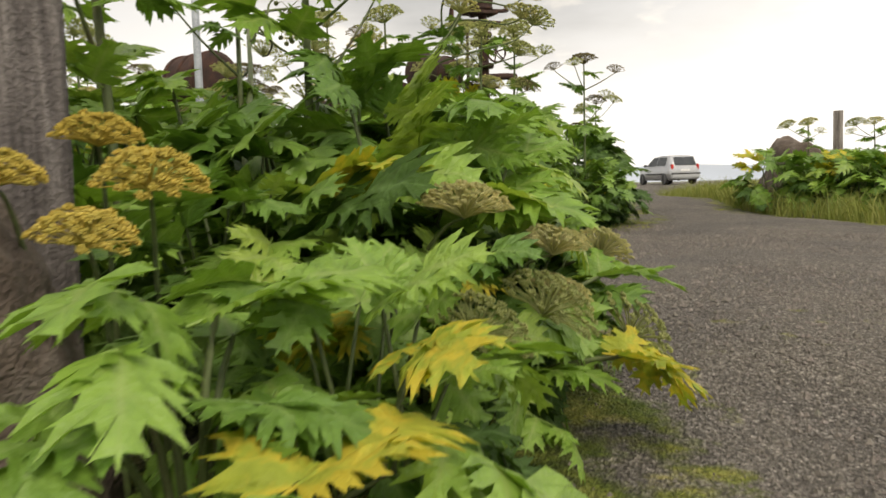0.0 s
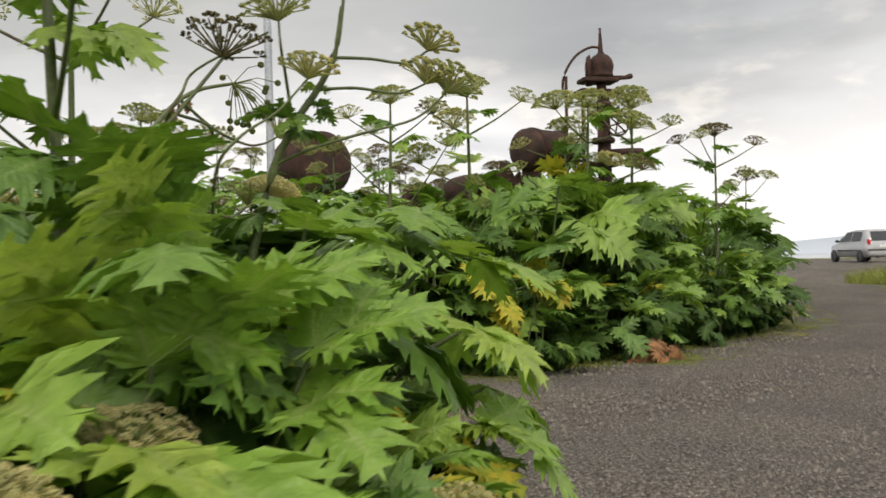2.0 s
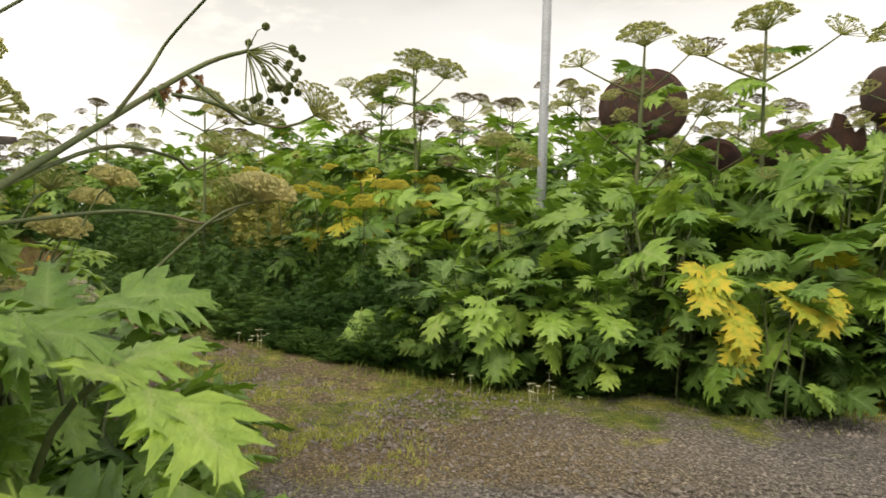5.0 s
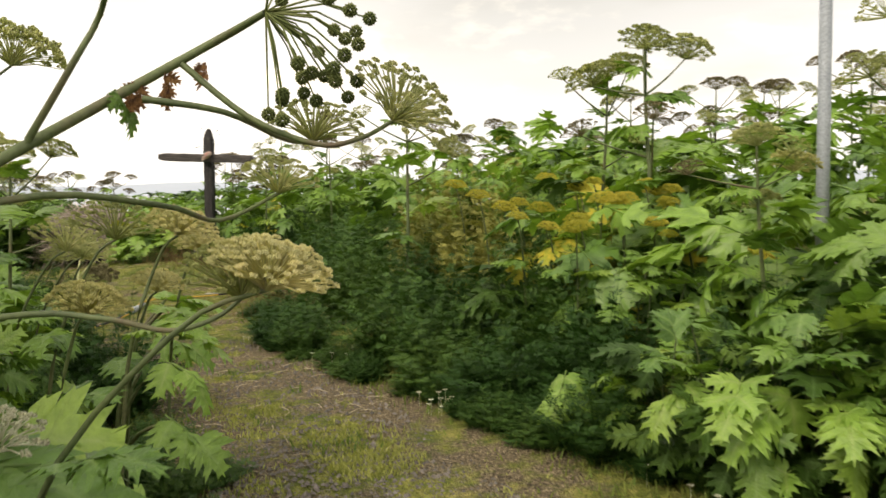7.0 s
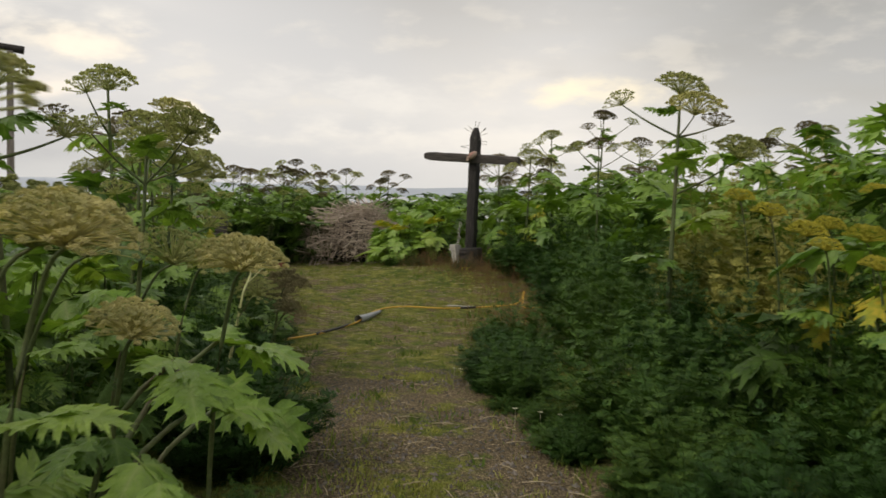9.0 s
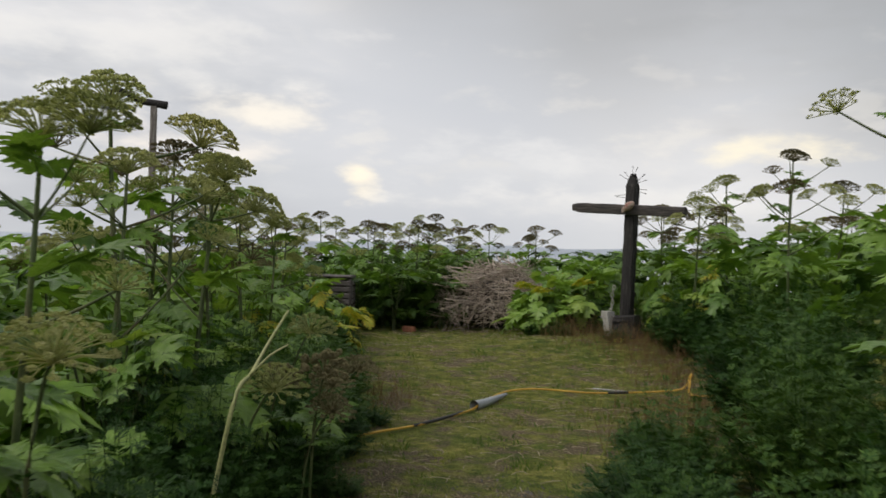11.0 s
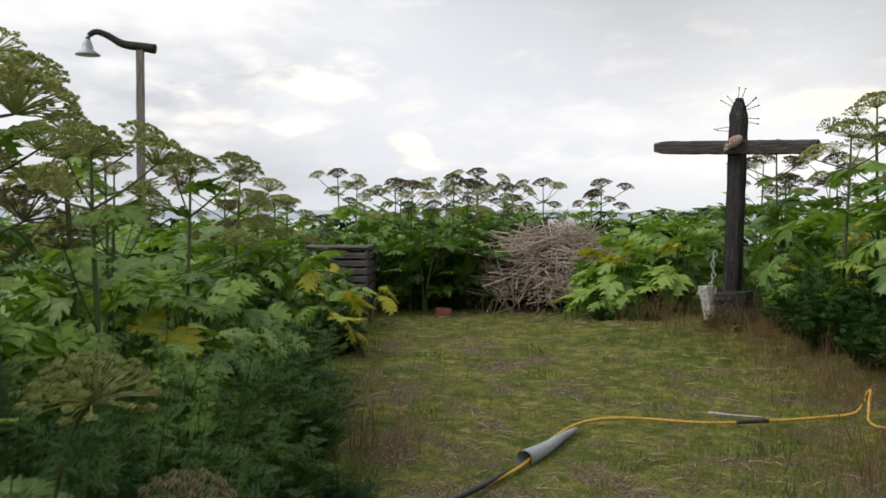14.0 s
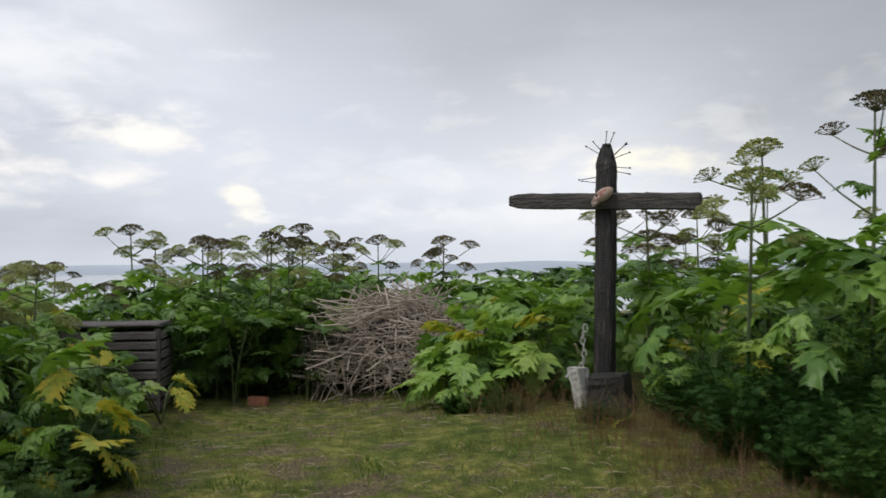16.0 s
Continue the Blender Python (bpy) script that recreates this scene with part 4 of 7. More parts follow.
GOLD = [umbel_mesh(31, 60, 0.12, M["umbel_gold"], 1.2, 12, 0.17), umbel_mesh(32, 50, 0.10, M["umbel_gold"], 1.15, 12, 0.18)]
CREAM = [umbel_mesh(33, 110, 0.14, M["umbel_pale"], 1.05, 12, 0.10), umbel_mesh(34, 100, 0.12, M["umbel_pale"], 1.0, 12, 0.10)]
PALE = umbel_mesh(39, 52, 0.19, M["umbel"], 1.0, 14, 0.085)
WHITE = umbel_mesh(35, 36, 0.11, M["umbel_white"], 1.0, 10)
BROWNHEAD = umbel_mesh(37, 60, 0.12, M["umbel_brown"], 1.25, 12, 0.13)
OCHRE = umbel_mesh(38, 44, 0.12, M["umbel_ochre"], 1.1, 8, 0.17)
SEEDY = umbel_mesh(36, 60, 0.16, M["umbel"], 1.2, 12, 0.11)


DRY_HEADS = [umbel_mesh(61, 54, 0.17, M["umbel_brown"], 1.0, 8, 0.14), umbel_mesh(62, 50, 0.17, M["umbel"], 1.05, 8, 0.15), umbel_mesh(63, 52, 0.18, M["umbel"], 1.0, 8, 0.14)]


def single_head(x, y, z, mesh, root_xy, tilt, label, scale=1.0, leafy=True):
    """One head on its own bowed stalk, rooted beside the path."""
    rx, ry = root_xy
    g = height(rx, ry)
    root = new("hogweed_flower")
    root.matrix_basis = Matrix.Translation((rx, ry, g - 0.02))
    tip = Vector((x - rx, y - ry, z - g + 0.02))
    line = arc([(0, 0, 0), (tip.x * 0.25, tip.y * 0.25, tip.z * 0.62), (tip.x * 0.72, tip.y * 0.72, tip.z * 0.93), tip], 4)
    b = Build()
    b.tube(line, lerp_list(0.010, 0.0045, len(line)), 7, False)
    put("stem", b.mesh("stem", M["stalk"]), root)
    put("umbel", mesh, root, Matrix.Translation(tip) @ pose(0, 0, 0, tilt[0], tilt[1], 40) @ Matrix.Scale(scale, 4))
    if leafy:
        put("leaf", LEAVES[int(abs(x) * 7) % 8], root, Matrix.Translation(line[5]) @ pose(0, 0, 0, 10, 0, x * 300) @ Matrix.Scale(0.35, 4))
    tagged(root, label, "hogweed", "single flower heads")


for x, y, z, mesh, rt, tilt, lab in (
        (-5.04, 7.6, 0.80, BROWNHEAD, (-5.2, 7.5), (15, 0), "brown seeding umbel beside the clearing"), (-4.75, 7.4, 0.72, BROWNHEAD, (-4.9, 7.3), (10, 15), "brown seeding umbel beside the clearing"), (-5.2, 7.9, 0.85, BROWNHEAD, (-5.4, 7.8), (5, 5), "brown seeding umbel beside the clearing"), (-4.6, 6.95, 0.9, SEEDY, (-4.9, 6.9), (15, 10), "green seeding umbel beside the clearing"), (-5.6, 7.8, 1.05, SEEDY, (-5.8, 7.7), (5, 5), "green seeding umbel beside the clearing"), (-3.3, 5.5, 1.3, SEEDY, (-3.6, 5.5), (10, 10), "green seeding umbel beside the path"), (-3.0, 5.1, 1.35, PALE, (-3.4, 5.0), (10, 10), "fading cream umbel beside the path"), (-2.5, 4.4, 1.45, PALE, (-2.9, 4.3), (10, 15), "fading cream umbel beside the path"), (-1.75, 3.84, 1.55, PALE, (-2.1, 3.7), (10, 10), "fading cream umbel beside the path"),
        (-2.57, -0.29, 0.98, GOLD[0], (-2.45, 0.0), (10, -8), "withered golden umbel on a low stalk"), (-2.78, -0.43, 0.86, GOLD[1], (-2.6, -0.1), (12, -5), "withered golden umbel on a low stalk"),
        (-2.61, -0.06, 1.10, GOLD[1], (-2.5, 0.2), (6, 0), "withered golden umbel on a low stalk"), (-2.9, -0.2, 1.0, GOLD[1], (-2.7, 0.1), (6, 5), "withered golden umbel on a low stalk"),
        (-1.3, 0.1, 0.86, CREAM[0], (-1.35, 0.4), (5, 0), "fading cream umbel above toothed leaves"), (-0.66, -0.15, 0.66, CREAM[1], (-0.95, 0.25), (25, 30), "fading cream umbel above toothed leaves"),
        (-1.17, -0.36, 0.54, CREAM[1], (-1.3, 0.1), (20, 10), "fading cream umbel above toothed leaves"), (-1.56, -0.32, 0.86, CREAM[0], (-1.6, 0.1), (5, 5), "fading cream umbel above toothed leaves"),
        (-1.25, -0.42, 0.72, CREAM[1], (-1.3, 0.05), (8, 8), "fading cream umbel above toothed leaves"), (-1.75, -0.55, 0.52, SEEDY, (-1.7, -0.1), (25, 5), "drooping seeding umbel near the gravel"),
        (-1.45, -0.55, 0.55, SEEDY, (-1.4, -0.1), (30, 10), "drooping seeding umbel near the gravel"), (-0.95, -0.5, 0.40, SEEDY, (-1.2, 0.0), (50, 30), "drooping seeding umbel near the gravel"),
        (-0.55, 0.15, 0.6, CREAM[1], (-0.9, 0.4), (10, 20), "fading cream umbel above toothed leaves"), (-1.06, 2.5, 1.13, WHITE, (-1.3, 2.7), (15, 10), "white umbel among hogweed leaves")):
    single_head(x, y, z, mesh, rt, tilt, lab)

single_head(-0.27, 2.43, 1.55, umbel_mesh(40, 170, 0.135, M["umbel_pale"], 1.0, 14, 0.075), (-1.0, 2.3), (8, 16), "large cream umbel leaning over the path")
single_head(-1.35, 3.7, 1.58, CREAM[0], (-1.7, 3.7), (8, 12), "fading cream umbel beside the path", 0.95)
single_head(-1.8, 4.5, 1.45, CREAM[0], (-2.1, 4.6), (10, 5), "fading cream umbel beside the path", 0.95)
single_head(-1.5, 3.35, 1.32, CREAM[0], (-1.75, 3.4), (8, 10), "fading cream umbel beside the path")
single_head(-1.75, 4.1, 1.3, CREAM[1], (-2.05, 4.2), (8, 10), "fading cream umbel beside the path")

rd = random.Random(51)
for k in range(16):
    x, y = rd.uniform(-0.9, 0.35), rd.uniform(6.8, 8.3)
    z = 1.28 + 0.22 * (y - 6.8) + rd.uniform(-0.12, 0.15)
    single_head(x, y, z, OCHRE, (x + rd.uniform(-0.1, 0.1), y + rd.uniform(0.05, 0.25)), (rd.uniform(-10, 18), rd.uniform(-12, 12)), "golden seeding umbel among the dry herbs", rd.uniform(0.55, 0.95))


def ripe_mesh(seed, rays, size, material):
    """An umbel gone to seed: stiff rays that end in round bunches."""
    r = random.Random(seed)
    b = Build()
    for k in range(rays):
        u = math.sqrt((k + 0.5) / rays)
        th, ph = u * radians(78), k * 2.39996
        d = Vector((math.sin(th) * math.cos(ph), math.sin(th) * math.sin(ph), math.cos(th)))
        tip = d * size * r.uniform(0.8, 1.1)
        b.tube([(0, 0, 0), d * size * 0.5 + Vector((0, 0, 0.02 * size)), tip], [0.0035, 0.003, 0.002], 4, False)
        big = size * r.uniform(0.09, 0.13)
        for q in range(40):
            t2, p2 = math.acos(1 - 2 * (q + 0.5) / 40), q * 2.4
            w = Vector((math.sin(t2) * math.cos(p2), math.sin(t2) * math.sin(p2), math.cos(t2)))
            s1 = w.cross(Vector((0.2, 0.9, 0.3))).normalized() * big * 0.3
            s2 = w.cross(s1).normalized() * big * 0.2
            p = tip + w * big
            b.add([tip + w * big * 0.3, p + s1, p + s2, p - s1, p - s2, p + w * big * 0.4], [(0, 1, 2), (0, 2, 3), (0, 3, 4), (0, 4, 1), (5, 2, 1), (5, 3, 2), (5, 4, 3), (5, 1, 4)])
    return b.mesh("umbel", material)


RIPE = ripe_mesh(71, 34, 0.15, M["umbel_brown"])
single_head(-4.69, 7.31, 0.93, RIPE, (-4.890000000000001, 7.359999999999999), (12, 8), "brown umbel with round ripe seed bunches", 1.0)
single_head(-4.94, 7.19, 0.86, RIPE, (-5.140000000000001, 7.21), (-5, 20), "brown umbel with round ripe seed bunches", 0.8)


def bare_stalk(pts, label):
    b = Build()
    line = arc(pts, 5)
    b.tube(line, lerp_list(0.012, 0.006, len(line)), 7)
    side = arc([line[9], Vector(line[9]) + Vector((0.05, 0.08, 0.10)), Vector(line[9]) + Vector((0.08, 0.16, 0.15))], 3)
    b.tube(side, lerp_list(0.007, 0.004, len(side)), 6)
    tagged(put("bare_stalk", b.mesh("bare_stalk", M["stalk_pale"])), label, "hogweed")


bare_stalk([(-4.43, 6.48, height(-4.43, 6.48) - 0.02)] + [(-4.33, 6.58, 0.9), (-4.45, 6.74, 1.03), (-4.54, 6.88, 1.16), (-4.62, 7.03, 1.3)], "pale green bare hogweed stalk leaning over herbs")


def low_leaves(root_xy, specs, mesh_pool, label):
    """A few long-stalked leaves reaching out over the gravel."""
    rx, ry = root_xy
    g = height(rx, ry)
    root = new("hogweed_leaves")
    root.matrix_basis = Matrix.Translation((rx, ry, g - 0.02))
    for k, (x, y, z, head, tilt, size) in enumerate(specs):
        tip = Vector((x - rx, y - ry, z - g))
        line = arc([(0, 0, 0), (tip.x * 0.4, tip.y * 0.4, tip.z * 0.75), tip], 4)
        b = Build()
        b.tube(line, lerp_list(0.012, 0.007, len(line)), 6, False)
        put("stalk", b.mesh("stalk", M["stalk"]), root)
        put("leaf", mesh_pool[k % len(mesh_pool)], root, Matrix.Translation(tip) @ pose(0, 0, 0, 0, 0, head) @ pose(0, 0, 0, tilt, 0, 0) @ Matrix.Scale(size, 4))
    tagged(root, label, "hogweed", "low leaves")


low_leaves((-0.55, 0.95), [(-0.2, 0.78, 1.28, -120, -15, 0.5), (-0.3, 0.6, 1.08, -140, -20, 0.5), (-0.08, 0.85, 1.02, -90, -25, 0.5), (0.02, 0.9, 0.8, -75, -20, 0.45), (-0.35, 0.7, 1.4, 160, 5, 0.45), (-0.2, 0.55, 0.75, -130, -25, 0.5)], [LIGHT[2], LIGHT[1], LIGHT[4], LIGHT[3], LEAVES[5], LIGHT[0]], "broad hogweed leaves reaching out beside the path")
low_leaves((-1.15, -0.25), [(-0.9, -0.15, 0.6, -100, -8, 0.36), (-0.7, 0.0, 0.66, -70, -5, 0.36), (-1.1, -0.1, 0.62, -140, -8, 0.34), (-0.55, 0.25, 0.75, -60, 0, 0.4), (-0.95, 0.1, 0.75, -95, 5, 0.38)], [LIGHT[2], LIGHT[4], LIGHT[0], LIGHT[1], LIGHT[3]], "fresh light green hogweed leaves at the bank's foot")
low_leaves((-2.05, 4.05), [(-1.85, 4.3, 1.22, -110, -10, 0.42), (-1.7, 4.1, 1.0, -90, -20, 0.42), (-1.95, 4.5, 1.05, -60, -15, 0.45), (-1.55, 3.9, 0.8, -100, -25, 0.42), (-2.1, 4.65, 1.2, -40, -10, 0.42), (-2.3, 4.9, 0.95, -70, -20, 0.45)], [LIGHT[1], LIGHT[3], LIGHT[0], LEAVES[4], LIGHT[2], LIGHT[4]], "broad light green hogweed leaves beside the path")
low_leaves((-1.5, -0.2), [(-1.2, -0.65, 0.42, -130, -10, 0.45), (-1.05, -0.62, 0.40, -100, -35, 0.42), (-0.85, -0.3, 0.62, -110, 5, 0.5)], [YELLOW[0], YELLOW[1], LIGHT[0]], "yellowing hogweed leaves drooping over the gravel")
low_leaves((-2.7, -0.75), [(-2.68, -1.12, 0.50, -70, 8, 0.55), (-2.95, -1.05, 0.48, -150, 12, 0.5), (-2.62, -0.72, 0.74, -95, 15, 0.55), (-2.85, -0.72, 0.70, 170, 14, 0.55), (-2.5, -0.55, 0.66, -60, 5, 0.5), (-2.75, -0.65, 0.78, 130, 20, 0.5), (-2.95, -0.8, 0.6, 150, 0, 0.5), (-2.7, -0.85, 0.6, -130, -5, 0.5), (-2.4, -0.7, 0.5, -70, -10, 0.5), (-2.3, -0.85, 0.35, -100, -10, 0.45)], [YELLOW[2], LIGHT[1], LIGHT[2], LIGHT[3], LIGHT[0], LIGHT[4], LEAVES[0], LEAVES[1], LIGHT[0], LEAVES[3]], "broad light green hogweed leaves with yellow tips")
low_leaves((2.4, 5.2), [(2.1, 4.45, 1.15, 170, -25, 0.55), (2.25, 4.35, 0.95, 190, -40, 0.5), (2.5, 4.4, 1.05, 215, -20, 0.5), (2.85, 4.35, 1.05, 160, -20, 0.5), (2.3, 4.4, 0.75, 175, -50, 0.45)], [YELLOW[0], YELLOW[1], YELLOW[2], YELLOW[3]], "hogweed leaves turned bright yellow")
low_leaves((3.95, 4.7), [(3.85, 4.2, 0.42, 170, -50, 0.5), (4.1, 4.2, 0.35, 200, -60, 0.5), (3.7, 4.25, 0.3, 150, -70, 0.45)], BROWN, "withered brown hogweed leaves hanging to the ground")
low_leaves((0.95, 5.3), [(0.75, 4.9, 0.85, 165, -20, 0.48), (1.15, 4.8, 0.82, 185, -15, 0.5), (1.5, 4.75, 0.86, 200, -22, 0.5), (0.5, 5.05, 0.8, 150, -20, 0.45)], [LIGHT[0], LIGHT[1], LIGHT[2], LIGHT[3]], "pale green hogweed leaves at the thicket's foot")
low_leaves((-0.1, 6.1), [(-0.2, 5.82, 0.62, 175, -30, 0.5), (-0.05, 5.75, 0.5, 200, -50, 0.4)], [LIGHT[3], LIGHT[1]], "single pale green hogweed leaf at the path")
low_leaves((-0.6, 8.1), [(-0.5, 7.8, 1.3, 160, -20, 0.5), (-0.9, 7.9, 1.2, 190, -30, 0.45), (-0.2, 7.7, 1.15, 170, -30, 0.45)], [YELLOW[1], YELLOW[3], YELLOW[0]], "hogweed leaves turned bright yellow")
low_leaves((-8.7, 15.5), [(-8.55, 15.2, 0.35, 170, -30, 0.4), (-8.8, 15.15, 0.25, 190, -60, 0.35)], [YELLOW[0], BROWN[0]], "small withered hogweed leaves before the cross")
low_leaves((-7.6, 16.6), [(-7.75, 16.4, 1.5, 170, -35, 0.5)], [YELLOW[2]], "yellow hogweed leaf above the thicket")
low_leaves((-10.6, 16.0), [(-10.0, 15.75, 0.7, 200, 5, 0.65), (-10.4, 15.5, 0.5, 180, -5, 0.7), (-10.9, 15.5, 0.5, 150, -5, 0.7), (-9.9, 15.9, 0.85, 210, 5, 0.65), (-10.3, 15.7, 0.62, 190, -5, 0.7), (-10.7, 15.6, 0.6, 160, -8, 0.75), (-10.9, 15.8, 0.75, 130, 0, 0.7), (-10.2, 16.0, 0.85, 220, 5, 0.7), (-10.6, 16.0, 0.95, 175, 10, 0.75), (-11.0, 15.6, 0.45, 150, -15, 0.6)], LIGHT, "fresh light green leaves beside the cross")
low_leaves((-13.2, 13.6), [(-13.4, 13.9, 0.45, -30, -20, 0.45), (-13.0, 13.7, 0.4, -100, -30, 0.45), (-12.2, 12.6, 0.6, -110, -20, 0.5), (-11.3, 11.6, 0.95, -120, -10, 0.5)], [YELLOW[0], YELLOW[1], LIGHT[0], YELLOW[3]], "yellowing hogweed leaves at the clearing's edge")


HEAD_H = (-0.38, 2.67, 2.16)
BR_UP = [(-0.82, 2.4, 1.87), (-0.7, 2.41, 2.03), (-0.62, 2.42, 2.16), (-0.36, 2.12, 2.29)]
BR_U1 = [(-1.2, 1.75, 1.44), (-0.82, 2.27, 1.5), (-0.63, 2.37, 1.49), (-0.5, 2.42, 1.46), (-0.42, 2.47, 1.48), (-0.37, 2.5, 1.52)]
BR_U2 = [(-1.1, 1.9, 1.54), (-0.86, 2.36, 1.74), (-0.7, 2.69, 1.72), (-0.69, 2.94, 1.67), (-0.62, 3.15, 1.74)]
BR_F2 = [(-0.64, 2.71, 2.066), (-0.47, 2.73, 1.93), (-0.3, 2.75, 1.86), (-0.2, 2.77, 1.87), (-0.12, 2.79, 1.91)]
BR_F3 = [(-0.67, 2.6, 1.97), (-0.51, 2.69, 1.94), (-0.44, 2.86, 1.88), (-0.42, 2.98, 1.88)]


def leaning_plant():
    """The fallen flowering stem that reaches over the path."""
    root = new("leaning_hogweed")
    bx, by = -1.75, 0.9
    g = height(bx, by)
    root.matrix_basis = Matrix.Translation((bx, by, g - 0.02))
    o = Vector((bx, by, g - 0.02))

    def limb(name, pts, r0, r1, sides=7):
        b = Build()
        line = arc([Vector(p) - o for p in pts], 5)
        b.tube(line, lerp_list(r0, r1, len(line)), sides, False)
        return put(name, b.mesh(name, M["stalk"]), root)

    def head(mesh, p, rot, s):
        put("umbel", mesh, root, Matrix.Translation(Vector(p) - o) @ pose(0, 0, 0, *rot) @ Matrix.Scale(s, 4))

    limb("stem", [(bx, by, g), (-1.5, 1.25, 1.1), (-1.07, 1.96, 1.57), (-0.64, 2.71, 2.07), HEAD_H], 0.022, 0.008, 9)
    limb("branch", BR_UP, 0.009, 0.005)
    limb("branch", BR_F2, 0.009, 0.005)
    limb("branch", BR_F3, 0.009, 0.005)
    limb("branch", BR_U1, 0.008, 0.0045)
    limb("branch", BR_U2, 0.010, 0.005)
    head(umbel_mesh(41, 70, 0.20, M["umbel"], 1.0, 18, 0.075), BR_F2[-1], (10, 42, 0), 0.75)
    head(umbel_mesh(42, 64, 0.17, M["umbel"], 1.0, 18, 0.075), BR_F3[-1], (5, 12, 0), 0.8)
    head(umbel_mesh(43, 64, 0.17, M["umbel"], 0.92, 16, 0.08), BR_U1[-1], (8, 14, 0), 0.85)
    head(umbel_mesh(44, 56, 0.17, M["umbel"], 0.95, 14, 0.08), BR_U2[-1], (5, 12, 0), 0.75)
    # the ripe head: drooping rays with round seed bunches
    r = random.Random(9)
    hub = Vector(HEAD_H) - o
    for k in range(26):
        a, e = k * 2.4, radians(20 + 75 * math.sqrt(k / 26))
        d = Vector((0.55 + 0.6 * math.sin(e) * math.cos(a), 0.2 + 0.55 * math.sin(e) * math.sin(a), -0.30 + 0.5 * math.cos(a * 1.7))).normalized()
        ln = r.uniform(0.15, 0.26)
        tip = hub + d * ln + Vector((0, 0, -0.05))
        c = Build()
        c.tube([hub, hub + d * ln * 0.55, tip], [0.003, 0.0025, 0.002], 4, False)
        for q in range(44):
            th, ph = math.acos(1 - 2 * (q + 0.5) / 44), q * 2.4
            w = Vector((math.sin(th) * math.cos(ph), math.sin(th) * math.sin(ph), math.cos(th)))
            s1 = w.cross(Vector((0.2, 0.9, 0.3))).normalized() * 0.0045
            s2 = w.cross(s1).normalized() * 0.003
            p = tip + w * 0.013
            c.add([tip + w * 0.004, p + s1, p + s2, p - s1, p - s2, p + w * 0.006], [(0, 1, 2), (0, 2, 3), (0, 3, 4), (0, 4, 1), (5, 2, 1), (5, 3, 2), (5, 4, 3), (5, 1, 4)])
        put("ripe_umbellet", c.mesh("ripe_umbellet", M["umbel_ripe"]), root, None, "dark ripe seed bunch")
    for k, (p, rot, s) in enumerate((((-0.70, 2.62, 2.0), (-70, 20, 30), 0.12), ((-0.66, 2.68, 2.03), (-80, -10, 80), 0.13), ((-0.6, 2.74, 2.06), (-85, 0, -30), 0.10))):
        put("withered_sheath", BROWN[k % 2], root, Matrix.Translation(Vector(p) - o) @ pose(0, 0, 0, *rot) @ Matrix.Scale(s, 4), "withered brown sheath")
    for p, rot, s in (((-1.1, 1.9, 1.53), (10, 0, 60), 0.3), ((-1.12, 1.88, 1.5), (-20, 0, 160), 0.3), ((-0.72, 2.58, 1.98), (-60, 0, -60), 0.14), ((-1.3, 1.6, 1.35), (0, 0, 200), 0.4), ((-1.35, 1.5, 1.3), (10, 0, -20), 0.45)):
        put("leaf", LEAVES[int(s * 30) % 8], root, Matrix.Translation(Vector(p) - o) @ pose(0, 0, 0, 0, 0, rot[2]) @ pose(0, 0, 0, rot[0], 0, 0) @ Matrix.Scale(s, 4))
    tagged(root, "leaning giant hogweed with seed heads reaching over the path", "hogweed")


